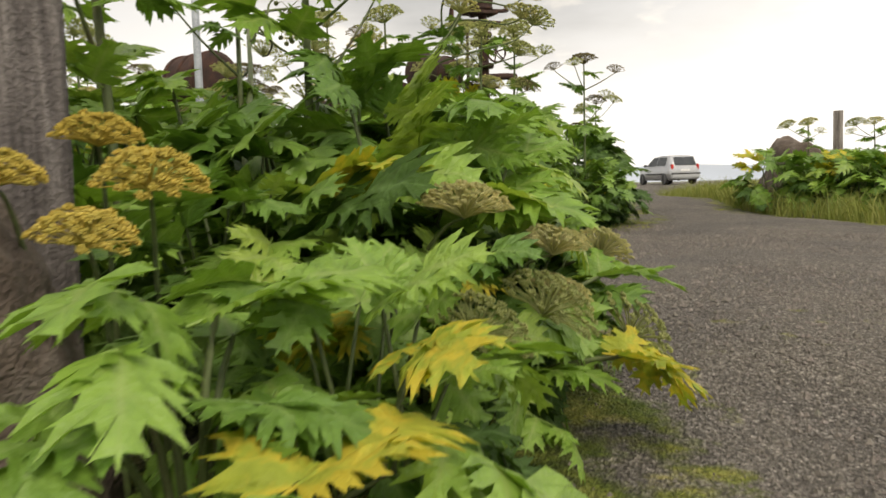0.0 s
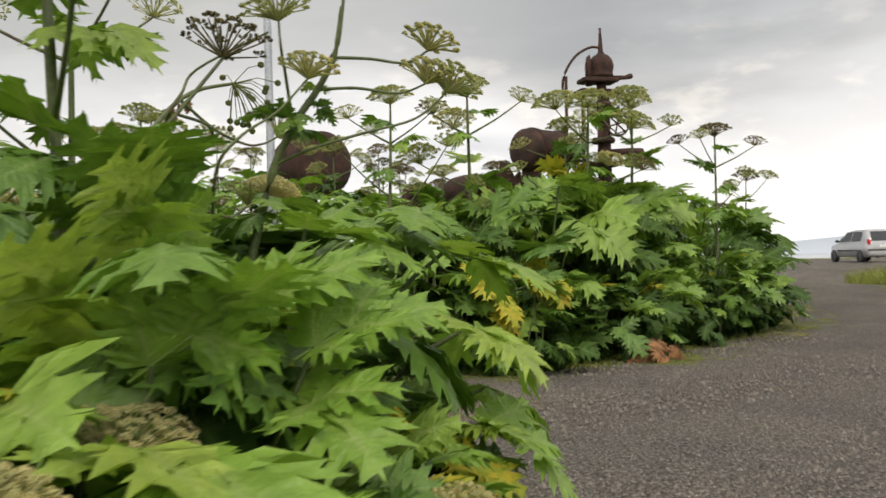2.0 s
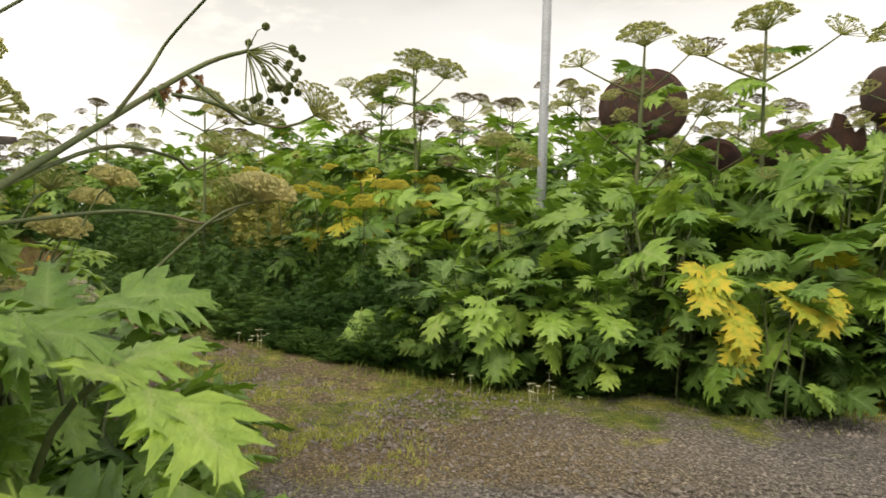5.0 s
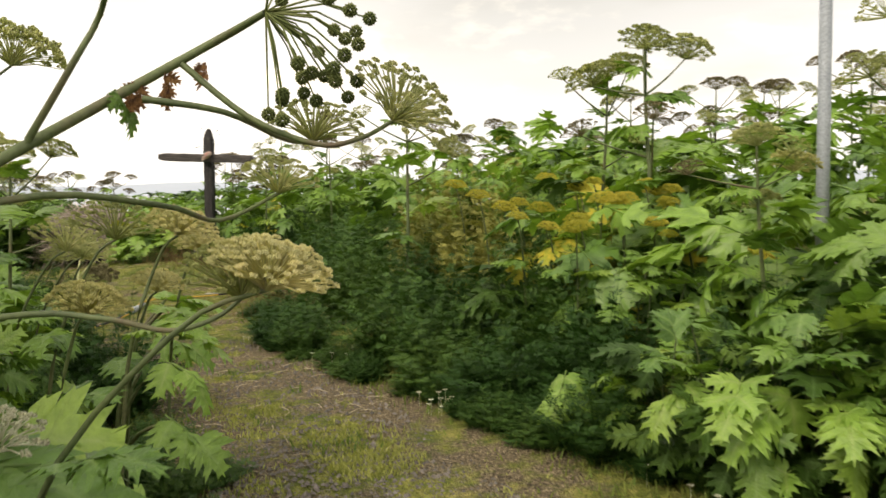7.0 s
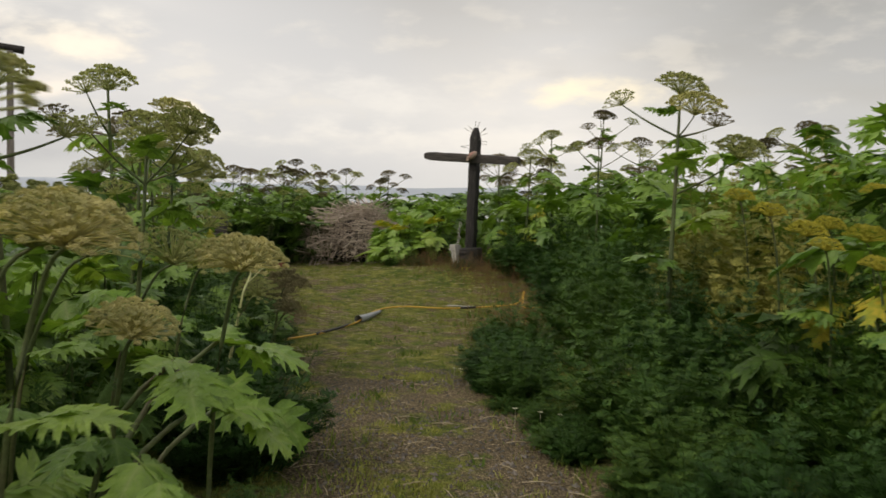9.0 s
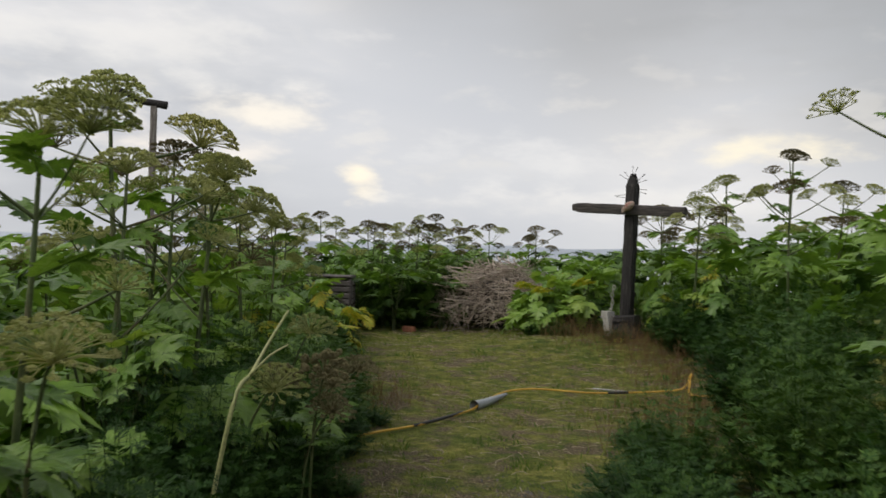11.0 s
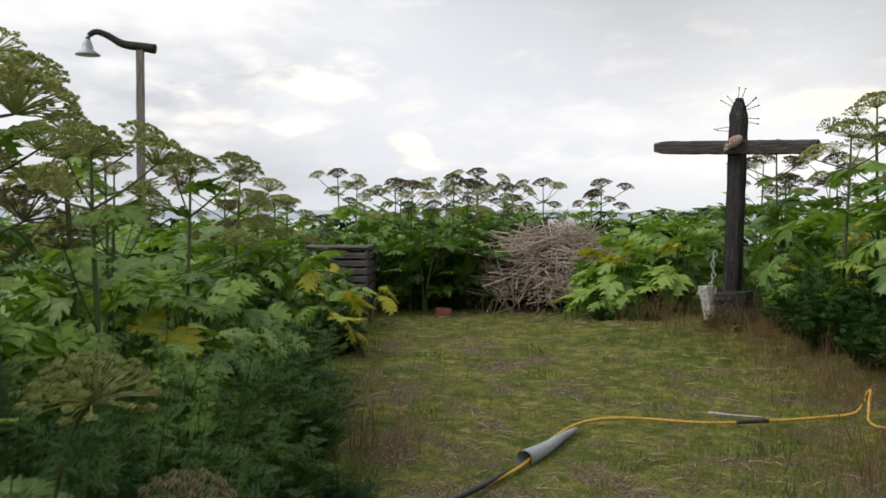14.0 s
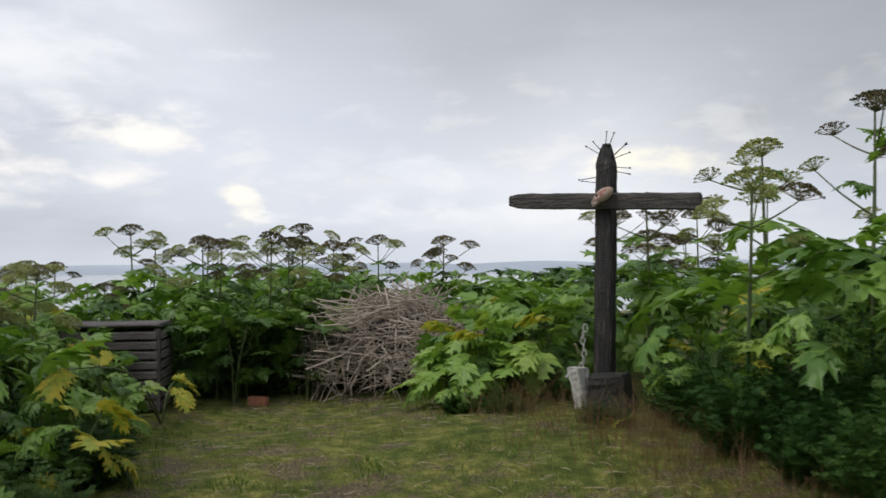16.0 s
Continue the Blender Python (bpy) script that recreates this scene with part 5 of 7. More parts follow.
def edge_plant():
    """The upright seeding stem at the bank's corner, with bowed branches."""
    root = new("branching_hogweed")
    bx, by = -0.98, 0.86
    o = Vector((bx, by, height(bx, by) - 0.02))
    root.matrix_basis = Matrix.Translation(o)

    def limb(name, pts, r0, r1, sides=7):
        b = Build()
        line = arc([Vector(p) - o for p in pts], 5)
        b.tube(line, lerp_list(r0, r1, len(line)), sides, False)
        put(name, b.mesh(name, M["stalk"]), root)

    def head(mesh, p, rot, size):
        put("umbel", mesh, root, Matrix.Translation(Vector(p) - o) @ pose(0, 0, 0, *rot) @ Matrix.Scale(size, 4))

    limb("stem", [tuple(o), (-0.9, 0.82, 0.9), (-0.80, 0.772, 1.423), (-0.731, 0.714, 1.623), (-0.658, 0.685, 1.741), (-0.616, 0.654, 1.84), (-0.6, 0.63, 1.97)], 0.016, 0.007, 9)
    airy = umbel_mesh(46, 46, 0.10, M["umbel"], 1.0, 12, 0.12)
    airy_b = umbel_mesh(47, 40, 0.085, M["umbel_cream"], 1.0, 12, 0.13)
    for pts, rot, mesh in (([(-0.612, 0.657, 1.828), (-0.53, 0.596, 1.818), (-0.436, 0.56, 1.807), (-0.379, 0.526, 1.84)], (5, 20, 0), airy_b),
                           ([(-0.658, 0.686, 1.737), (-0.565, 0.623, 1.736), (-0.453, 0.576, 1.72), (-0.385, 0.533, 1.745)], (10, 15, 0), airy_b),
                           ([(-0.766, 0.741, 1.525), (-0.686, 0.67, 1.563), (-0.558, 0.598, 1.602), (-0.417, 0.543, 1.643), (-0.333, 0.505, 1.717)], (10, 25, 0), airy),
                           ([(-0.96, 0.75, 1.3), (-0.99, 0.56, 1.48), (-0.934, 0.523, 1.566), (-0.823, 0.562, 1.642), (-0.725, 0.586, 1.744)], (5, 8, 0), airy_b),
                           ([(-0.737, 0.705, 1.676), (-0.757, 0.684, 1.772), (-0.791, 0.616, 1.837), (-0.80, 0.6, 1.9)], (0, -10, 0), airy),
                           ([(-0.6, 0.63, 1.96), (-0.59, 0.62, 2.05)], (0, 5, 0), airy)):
        limb("branch", pts, 0.0055, 0.003)
        head(mesh, pts[-1], rot, 1.0)
    for k, (p, turn, tilt, size) in enumerate((((-0.75, 0.69, 1.653), 75, 10, 0.21), ((-0.72, 0.684, 1.66), 130, -25, 0.16), ((-0.66, 0.69, 1.70), -60, -35, 0.12), ((-0.73, 0.7, 1.62), -80, 5, 0.16), ((-0.639, 0.686, 1.75), 40, 10, 0.10), ((-0.82, 0.77, 1.38), 60, -10, 0.3), ((-0.8, 0.76, 1.42), -100, -15, 0.3))):
        put("leaf", LEAVES[k], root, Matrix.Translation(Vector(p) - o) @ pose(0, 0, 0, 0, 0, turn) @ pose(0, 0, 0, tilt, 0, 0) @ Matrix.Scale(size, 4))
    put("withered_sheath", BROWN[0], root, Matrix.Translation(Vector((-0.622, 0.654, 1.83)) - o) @ pose(0, 0, 0, -80, 10, 20) @ Matrix.Scale(0.07, 4), "withered brown sheath")
    tagged(root, "upright branching hogweed stem with pale seeding umbels", "hogweed")


leaning_plant()
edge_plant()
for x, y, s in ((-10.5, 15.95, 0.72), (-11.0, 16.3, 0.82), (-10.1, 16.4, 0.85)):
    place(LIGHTCL[0], x, y, x * 50, s)
for x, y, s in ((-13.2, 12.6, 0.6), (-13.6, 12.3, 0.8), (-12.6, 12.6, 0.55)):
    place(NEAR[2], x, y, x * 50, s)
for x, y, s in ((-0.2, 8.3, 1.1), (0.4, 8.6, 1.3), (0.0, 9.4, 1.3), (-10.9, 11.5, 0.7), (3.0, 5.3, 1.05)):
    place(YCL, x, y, x * 77, s)
for x, y, z in ((-0.35, 7.5, 1.42), (-0.7, 7.8, 1.5), (-0.1, 7.9, 1.55), (-1.1, 8.2, 1.5), (0.2, 8.3, 1.62), (-0.5, 8.6, 1.66), (-1.5, 8.8, 1.6), (-0.9, 9.2, 1.75), (0.5, 9.0, 1.75), (-1.9, 9.4, 1.7)):
    single_head(x, y, z, OCHRE, (x + 0.1, y + 0.1), (8, 5), "golden seeding umbel on the bank", 0.9, False)
for x, y, top, k, turn in ((-1.25, 1.75, 2.35, 2, 30), (-1.9, 2.2, 2.45, 0, 120), (-2.3, 3.4, 2.35, 3, 10), (-3.4, 4.6, 2.1, 1, 70), (-4.1, 5.6, 2.0, 4, 160), (-5.9, 6.7, 2.45, 0, 10), (-6.96, 7.4, 2.25, 2, 100), (-7.6, 8.4, 1.85, 3, 50), (-7.2, 7.9, 2.0, 1, 20), (-8.4, 9.1, 1.8, 4, 220), (-6.3, 7.3, 2.1, 3, 300), (-5.4, 6.4, 2.0, 1, 200)):
    place(FLOW[k], x, y, turn, (top - height(x, y)) / (2.2 + 0.15 * (k % 3)))
DRY = []
for k in range(3):
    d = tagged(make_flowering(240 + k, 2.2 + 0.15 * k, False, 6), "tall drying hogweed stem with brown-tinged umbels", "hogweed", "drying hogweeds")
    for i, o in enumerate(q for q in d.children if q.name.startswith("umbel")):
        o.data = DRY_HEADS[(i + k) % 3]
    DRY.append(d)
PROTOS += DRY
for k, (x, y, top, turn) in enumerate(((-7.6, 7.5, 2.2, 70), (-8.4, 8.5, 2.0, 190), (-9.2, 8.9, 1.95, 20), (-9.8, 10.0, 1.8, 100), (-10.8, 10.4, 1.75, 300), (-11.8, 11.2, 1.7, 220), (-12.6, 11.9, 1.65, 140), (-10.2, 9.2, 1.85, 330), (-13.6, 12.3, 1.7, 260))):
    place(DRY[k % 3], x, y, turn, (top - height(x, y)) / (2.2 + 0.15 * (k % 3)))
for p in PROTOS:
    for o in list(p.children_recursive) + [p]:
        bpy.data.objects.remove(o)


# ---- the cross ----
def rough_beam(name, size, material, seed, cuts=14, jitter=0.012, taper=None):
    """A hewn timber along z: many rings, uneven faces."""
    r = random.Random(seed)
    b = Build()
    sx, sy, sz = size
    ring = [(-1, -0.82), (-0.82, -1), (0, -1.03), (0.82, -1), (1, -0.82), (1.03, 0), (1, 0.82), (0.82, 1), (0, 1.03), (-0.82, 1), (-1, 0.82), (-1.03, 0)]
    off = [r.uniform(-1, 1) * jitter for _ in ring]
    n = len(ring)
    for i in range(cuts + 1):
        u = i / cuts
        t = taper(u) if taper else (1, 0)
        for k, (x, y) in enumerate(ring):
            e = off[k] + r.uniform(-1, 1) * jitter * 0.22
            b.v.append((x * sx / 2 * t[0] + e + t[1], y * sy / 2 * t[0] + e * 0.7, sz * u))
    for i in range(cuts):
        for k in range(n):
            q = (k + 1) % n
            b.f.append((i * n + k, i * n + q, (i + 1) * n + q, (i + 1) * n + k))
    b.f.append(tuple(reversed(range(n))))
    b.f.append(tuple(cuts * n + k for k in range(n)))
    return b.mesh(name, material, False)


def build_cross():
    x, y = -9.25, 16.27
    g = height(x, y)
    turn = math.degrees(math.atan2(0.25, 2.03))
    root = new("wooden_cross")
    root.matrix_basis = Matrix.Translation((x, y, g - 0.05)) @ pose(0, 0, 0, 0, 0, turn)
    top = 2.95 - g + 0.05
    put("post", rough_beam("post", (0.158, 0.155, top), M["wood_black"], 3, 26, 0.018, lambda u: (1.06 - 0.06 * u if u < 0.93 else 1 - (u - 0.93) * 9.5, 0.035 - 0.05 * (1 - u))), root)
    arm = rough_beam("arm", (0.142, 0.11, 2.06), M["wood_arm"], 5, 22, 0.013, lambda u: (0.62 + 6.5 * u if u < 0.058 else 1.0, 0.0))
    put("arm", arm, root, Matrix.Translation((-1.03, -0.13, 2.40 - g + 0.05)) @ pose(0, 0, 0, 0, 92.6, 0) @ pose(0, 0, 0, 0, 0, 0), "dark weathered crossbeam with a split end")
    b = Build()
    nails = ((-0.03, 2.86, 128, 0.15), (-0.06, 2.84, 146, 0.17), (0.0, 2.9, 78, 0.17), (0.03, 2.9, 60, 0.17), (0.08, 2.82, 30, 0.2), (0.09, 2.79, 12, 0.2), (0.09, 2.7, -8, 0.2), (0.09, 2.66, -14, 0.2), (-0.08, 2.61, 187, 0.2), (-0.08, 2.55, 172, 0.17), (0.09, 2.48, -42, 0.19), (0.07, 2.8, 35, 0.22))
    for u, z, a, ln in nails:
        b = Build()
        d = Vector((math.cos(radians(a)), -0.25, math.sin(radians(a))))
        p = Vector((u + 0.035, -0.04, z - g + 0.05))
        b.tube([p - d * 0.08, p + d * ln * 0.92, p + d * ln * 0.93, p + d * ln], [0.0045, 0.004, 0.009, 0.009], 6)
        put("nail", b.mesh("nail", M["iron"]), root)
    b = Build()
    b.tube([(1.02, -0.13, 2.33 - g + 0.05), (1.13, -0.14, 2.335 - g + 0.05)], [0.006, 0.005], 6)
    put("nail", b.mesh("nail", M["iron"]), root)
    # small skull tied over the joint
    s = new("animal_skull")
    s.matrix_basis = root.matrix_basis @ Matrix.Translation((0.075, -0.235, 2.395 - g + 0.05)) @ pose(0, 0, 0, 0, -32, 0)
    bm = bmesh.new()
    bmesh.ops.create_uvsphere(bm, u_segments=36, v_segments=24, radius=1)
    for v in bm.verts:
        k = 1 - 0.48 * max(0, -v.co.x) ** 1.2
        v.co = Vector((v.co.x * 0.135, v.co.y * 0.066 * k, v.co.z * 0.064 * k))
        for hole in ((-0.03, -0.055, 0.026), (-0.105, -0.03, 0.0)):
            d = (v.co - Vector(hole)).length
            v.co.y += 0.032 * max(0, 1 - d / 0.034)
    put("cranium", from_bm("cranium", bm, M["bone"], True), s)
    bm = bmesh.new()
    bmesh.ops.create_uvsphere(bm, u_segments=16, v_segments=10, radius=1, matrix=Matrix.Translation((-0.075, -0.006, -0.034)) @ Matrix.Diagonal((0.068, 0.034, 0.016, 1)))
    put("jaw", from_bm("jaw", bm, M["bone"], True), s)
    # black ball set in the dent as the socket's shade
    bm = bmesh.new()
    bmesh.ops.create_uvsphere(bm, u_segments=14, v_segments=10, radius=0.017, matrix=Matrix.Translation((-0.03, -0.034, 0.026)))
    put("eye_socket", from_bm("eye_socket", bm, M["wood_black"], True), s, None, "dark ball standing for shade in the eye socket")
    tagged(s, "weathered pale skull fixed where the cross beams meet", "skull")
    return tagged(root, "charred timber cross with nails round its head", "cross")


build_cross()


def rock_mesh(name, seed, size, material, detail=3, rough=0.28):
    bm = bmesh.new()
    bmesh.ops.create_icosphere(bm, subdivisions=detail, radius=1)
    for v in bm.verts:
        p = v.co * 1.3 + Vector((seed * 3.1, 0, 0))
        v.co *= 1 + rough * noise.noise(p) + rough * 0.4 * noise.noise(p * 3)
        v.co = Vector((v.co.x * size[0], v.co.y * size[1], v.co.z * size[2]))
    return from_bm(name, bm, material, True)


def build_cross_foot():
    x, y = -9.0, 15.93
    g = height(x, y)
    stump = tagged(put("tree_stump", rough_beam("tree_stump", (0.36, 0.30, 0.38), M["wood_black"], 9, 12, 0.045, lambda u: (1.16 - 0.3 * u + 0.05 * math.sin(u * 9), 0)), None, Matrix.Translation((x, y, g - 0.04)) @ pose(0, 0, 0, 4, -4, 20)), "dark cut stump at the foot of the cross", "stump")
    x, y = -9.27, 15.80
    g = height(x, y)
    drift = new("bleached_log")
    drift.matrix_basis = Matrix.Translation((x, y, g - 0.04))
    put("log", rough_beam("log", (0.15, 0.11, 0.44), M["drift"], 12, 14, 0.03, lambda u: (0.75 + 0.4 * u - 0.3 * max(0, u - 0.8), 0.025 * math.sin(u * 5))), drift)
    b = Build()
    b.tube(arc([(-0.02, 0, 0.3), (-0.10, 0.02, 0.36), (-0.16, 0, 0.33)], 4), lerp_list(0.035, 0.018, 9), 7)
    put("knot", b.mesh("knot", M["drift"]), drift)
    tagged(drift, "bleached grey driftwood log leaning by the cross", "log")
    chain = new("rusty_chain")
    chain.matrix_basis = Matrix.Translation((-9.30, 15.88, g))
    bm = bmesh.new()
    link = Build()
    loop = [(0.022 * math.cos(t), 0, 0.04 * math.sin(t)) for t in [2 * math.pi * i / 14 for i in range(15)]]
    link.tube(loop, [0.008] * 15, 6, False)
    lm = link.mesh("link", M["drift"])
    bm.free()
    for k in range(7):
        put("link", lm, chain, Matrix.Translation((0.02 * math.sin(k), 0.015 * k, 0.40 + 0.063 * k)) @ pose(0, 0, 0, 0, 0, 90 * (k % 2) + 8 * k))
    tagged(chain, "pale corroded chain hanging by the cross", "chain")


build_cross_foot()


# ---- heap of dead stalks ----
def build_heap():
    r = random.Random(21)
    cx, cy = -12.7, 16.75
    g = height(cx, cy)
    root = new("brushwood_heap")
    root.matrix_basis = Matrix.Translation((cx, cy, g)) @ pose(0, 0, 0, 0, 0, 35) @ Matrix.Diagonal((1.2, 1.1, 1.08, 1))
    kinds = []
    for k in range(6):
        b = Build()
        ln = (0.7, 0.9, 1.1, 1.35, 0.55, 1.0)[k]
        pts = [(r.uniform(-0.03, 0.03) * i, r.uniform(-0.03, 0.03) * i, ln * (i / 3 - 0.5)) for i in range(4)]
        b.tube(pts, lerp_list(0.009, 0.004, 4), 5)
        kinds.append(b.mesh("stalk", M["stick"]))
    for k in range(295):
        a, rad = r.uniform(0, 6.283), math.sqrt(r.random()) * 0.9
        x, y = rad * math.cos(a) * 1.15, rad * math.sin(a) * 0.9
        roof = 1.22 * max(0.06, 1 - (rad / 0.98) ** 2) ** 0.65
        top = r.random() < 0.55
        z = roof * (r.uniform(0.78, 1.02) if top else r.uniform(0.25, 0.85))
        spin = r.gauss(25, 40) if top else math.degrees(a) + r.uniform(-35, 35)
        tip = 90 + (r.gauss(0, 14) if top else r.uniform(25, 65))
        put("stalk", r.choice(kinds), root, Matrix.Translation((x, y, max(0.06, z))) @ pose(0, 0, 0, 0, 0, spin) @ pose(0, 0, 0, 0, tip, 0))
    b = Build()
    for k in range(1700):
        a, rad = r.uniform(0, 6.283), math.sqrt(r.random()) * 0.95
        p = Vector((rad * math.cos(a) * 1.15, rad * math.sin(a) * 0.9, 0))
        roof = 1.2 * max(0.05, 1 - (rad / 1.0) ** 2) ** 0.65
        p.z = max(0.04, roof * r.uniform(0.3, 1.02))
        d = Vector((r.gauss(0, 1), r.gauss(0, 1), r.gauss(0, 0.45) - rad * 0.5)).normalized() * r.uniform(0.15, 0.4)
        b.tube([p - d, p + d], [0.006, 0.003], 3)
    tagged(put("twig_mass", b.mesh("twig_mass", M["stick"]), root), kind="stuff")
    # added dark lump, its colour stands for the shade between the stalks
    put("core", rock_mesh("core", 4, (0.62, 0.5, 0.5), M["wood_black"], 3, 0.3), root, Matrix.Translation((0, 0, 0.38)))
    tagged(root, "heap of dry grey hogweed stalks", "brush pile")


build_heap()


# ---- yellow cable on the ground ----
def on_ground(pts, lift):
    return [(x, y, height(x, y) + lift + dz) for x, y, dz in pts]


def build_cable():
    root = new("yellow_cable")
    a = arc(on_ground([(-6.5, 8.3, 0), (-6.72, 9.1, 0), (-6.75, 9.75, 0), (-7.0, 10.6, 0), (-7.16, 10.95, 0.03), (-7.42, 11.55, 0.03), (-7.33, 11.95, 0.03), (-6.95, 12.4, 0), (-6.72, 12.78, 0), (-6.5, 13.2, 0), (-6.33, 13.38, 0.03), (-6.27, 13.42, 0.17), (-6.22, 13.36, 0.2), (-6.2, 13.3, 0.1), (-6.1, 13.2, 0), (-5.7, 13.35, 0)], 0.035), 5)
    b = Build()
    b.tube(a, [0.0115] * len(a), 7)
    put("cable", b.mesh("cable", M["rope"]), root)
    for q in ([(-6.74, 9.65, 0), (-6.82, 10.05, 0), (-6.98, 10.5, 0)], [(-6.82, 12.6, 0), (-6.7, 12.82, 0)]):
        b = Build()
        pts = arc(on_ground(q, 0.037), 4)
        b.tube(pts, [0.0165] * len(pts), 8)
        put("tape_wrap", b.mesh("tape_wrap", M["tape"]), root, None, "black tape round the cable")
    tagged(root, "yellow cable lying across the clearing", "cable")
    SLEEVE_R = [0.056, 0.053, 0.050, 0.047, 0.044, 0.041, 0.038, 0.035, 0.031, 0.027, 0.023, 0.019, 0.015]
    sl = new("cable_sleeve")
    b = Build()
    pts = arc(on_ground([(-7.08, 10.74, 0.035), (-7.17, 11.0, 0.03), (-7.3, 11.28, 0.025), (-7.42, 11.56, 0.02)], 0.02), 4)
    b.tube(pts, SLEEVE_R, 12, False)
    inner = [r0 * 0.9 for r0 in SLEEVE_R]
    b.tube(pts, inner, 12, False)
    put("sleeve", b.mesh("sleeve", M["sleeve"]), sl)
    tagged(sl, "grey flared plastic sleeve pulled over the cable", "pipe sleeve")
    b = Build()
    pts = arc(on_ground([(-7.15, 12.75, 0), (-6.95, 12.8, 0.01), (-6.8, 12.95, 0)], 0.02), 4)
    b.tube(pts, lerp_list(0.012, 0.006, len(pts)), 5)
    tagged(put("twig", b.mesh("twig", M["drift"])), "thin pale twig lying by the cable", "twig")


build_cable()


# ---- lamp post, steel pole ----
def build_lamp():
    x, y = -20.65, 12.9
    g = height(x, y)
    root = new("street_lamp")
    root.matrix_basis = Matrix.Translation((x, y, g - 0.1)) @ pose(0, 0, 0, 0, 0, 57)
    top = 4.80 - g + 0.1
    put("post", rough_beam("post", (0.15, 0.15, top), M["wood_grey"], 31, 16, 0.007, lambda u: (1.1 - 0.2 * u, 0)), root)
    b = Build()
    pts = arc([(0.3, 0, top + 0.03), (0.0, 0, top + 0.07), (-0.35, 0, top + 0.12), (-0.62, 0, top + 0.27), (-0.85, 0, top + 0.35), (-1.0, 0, top + 0.27), (-1.03, 0, top + 0.12)], 4)
    b.tube(pts, lerp_list(0.10, 0.04, len(pts)), 10)
    put("bracket", b.mesh("bracket", M["wood_black"]), root)
    b = Build()
    prof = [(0.05, 0.15), (0.07, 0.10), (0.10, 0.02), (0.115, -0.07), (0.24, -0.15), (0.245, -0.17), (0.225, -0.165), (0.10, -0.08)]
    b.tube([(-1.03, 0, top + 0.05 + z) for _, z in prof], [q for q, _ in prof], 20, True)
    put("shade", b.mesh("shade", M["pole"]), root, None, "grey enamel bell-shaped shade")
    tagged(root, "old wooden lamp post with a curved arm and bell shade", "street lamp")
    x, y = 1.47, 8.05
    root = new("steel_pole")
    g = height(x, y)
    root.matrix_basis = Matrix.Translation((x, y, g - 0.1))
    b = Build()
    b.tube([(0, 0, 0), (0, 0, 2), (0, 0, 4), (0, 0, 5.8)], [0.05, 0.05, 0.045, 0.045], 16)
    put("shaft", b.mesh("shaft", M["pole"]), root)
    b = Build()
    b.tube([(0, 0, 0.1), (0, 0, 0.5), (0, 0, 0.52)], [0.075, 0.075, 0.052], 16)
    put("base_collar", b.mesh("base_collar", M["pole"]), root)
    tagged(root, "plain galvanised grey steel pole among hogweed", "pole")


build_lamp()


# ---- rusty machinery ----
def lathe(name, prof, material, sides=28, smooth_it=True):
    """A turned shape about z from (radius, height) pairs."""
    b = Build()
    b.tube([(0, 0, z) for _, z in prof], [r for r, _ in prof], sides, True)
    return b.mesh(name, material, smooth_it)


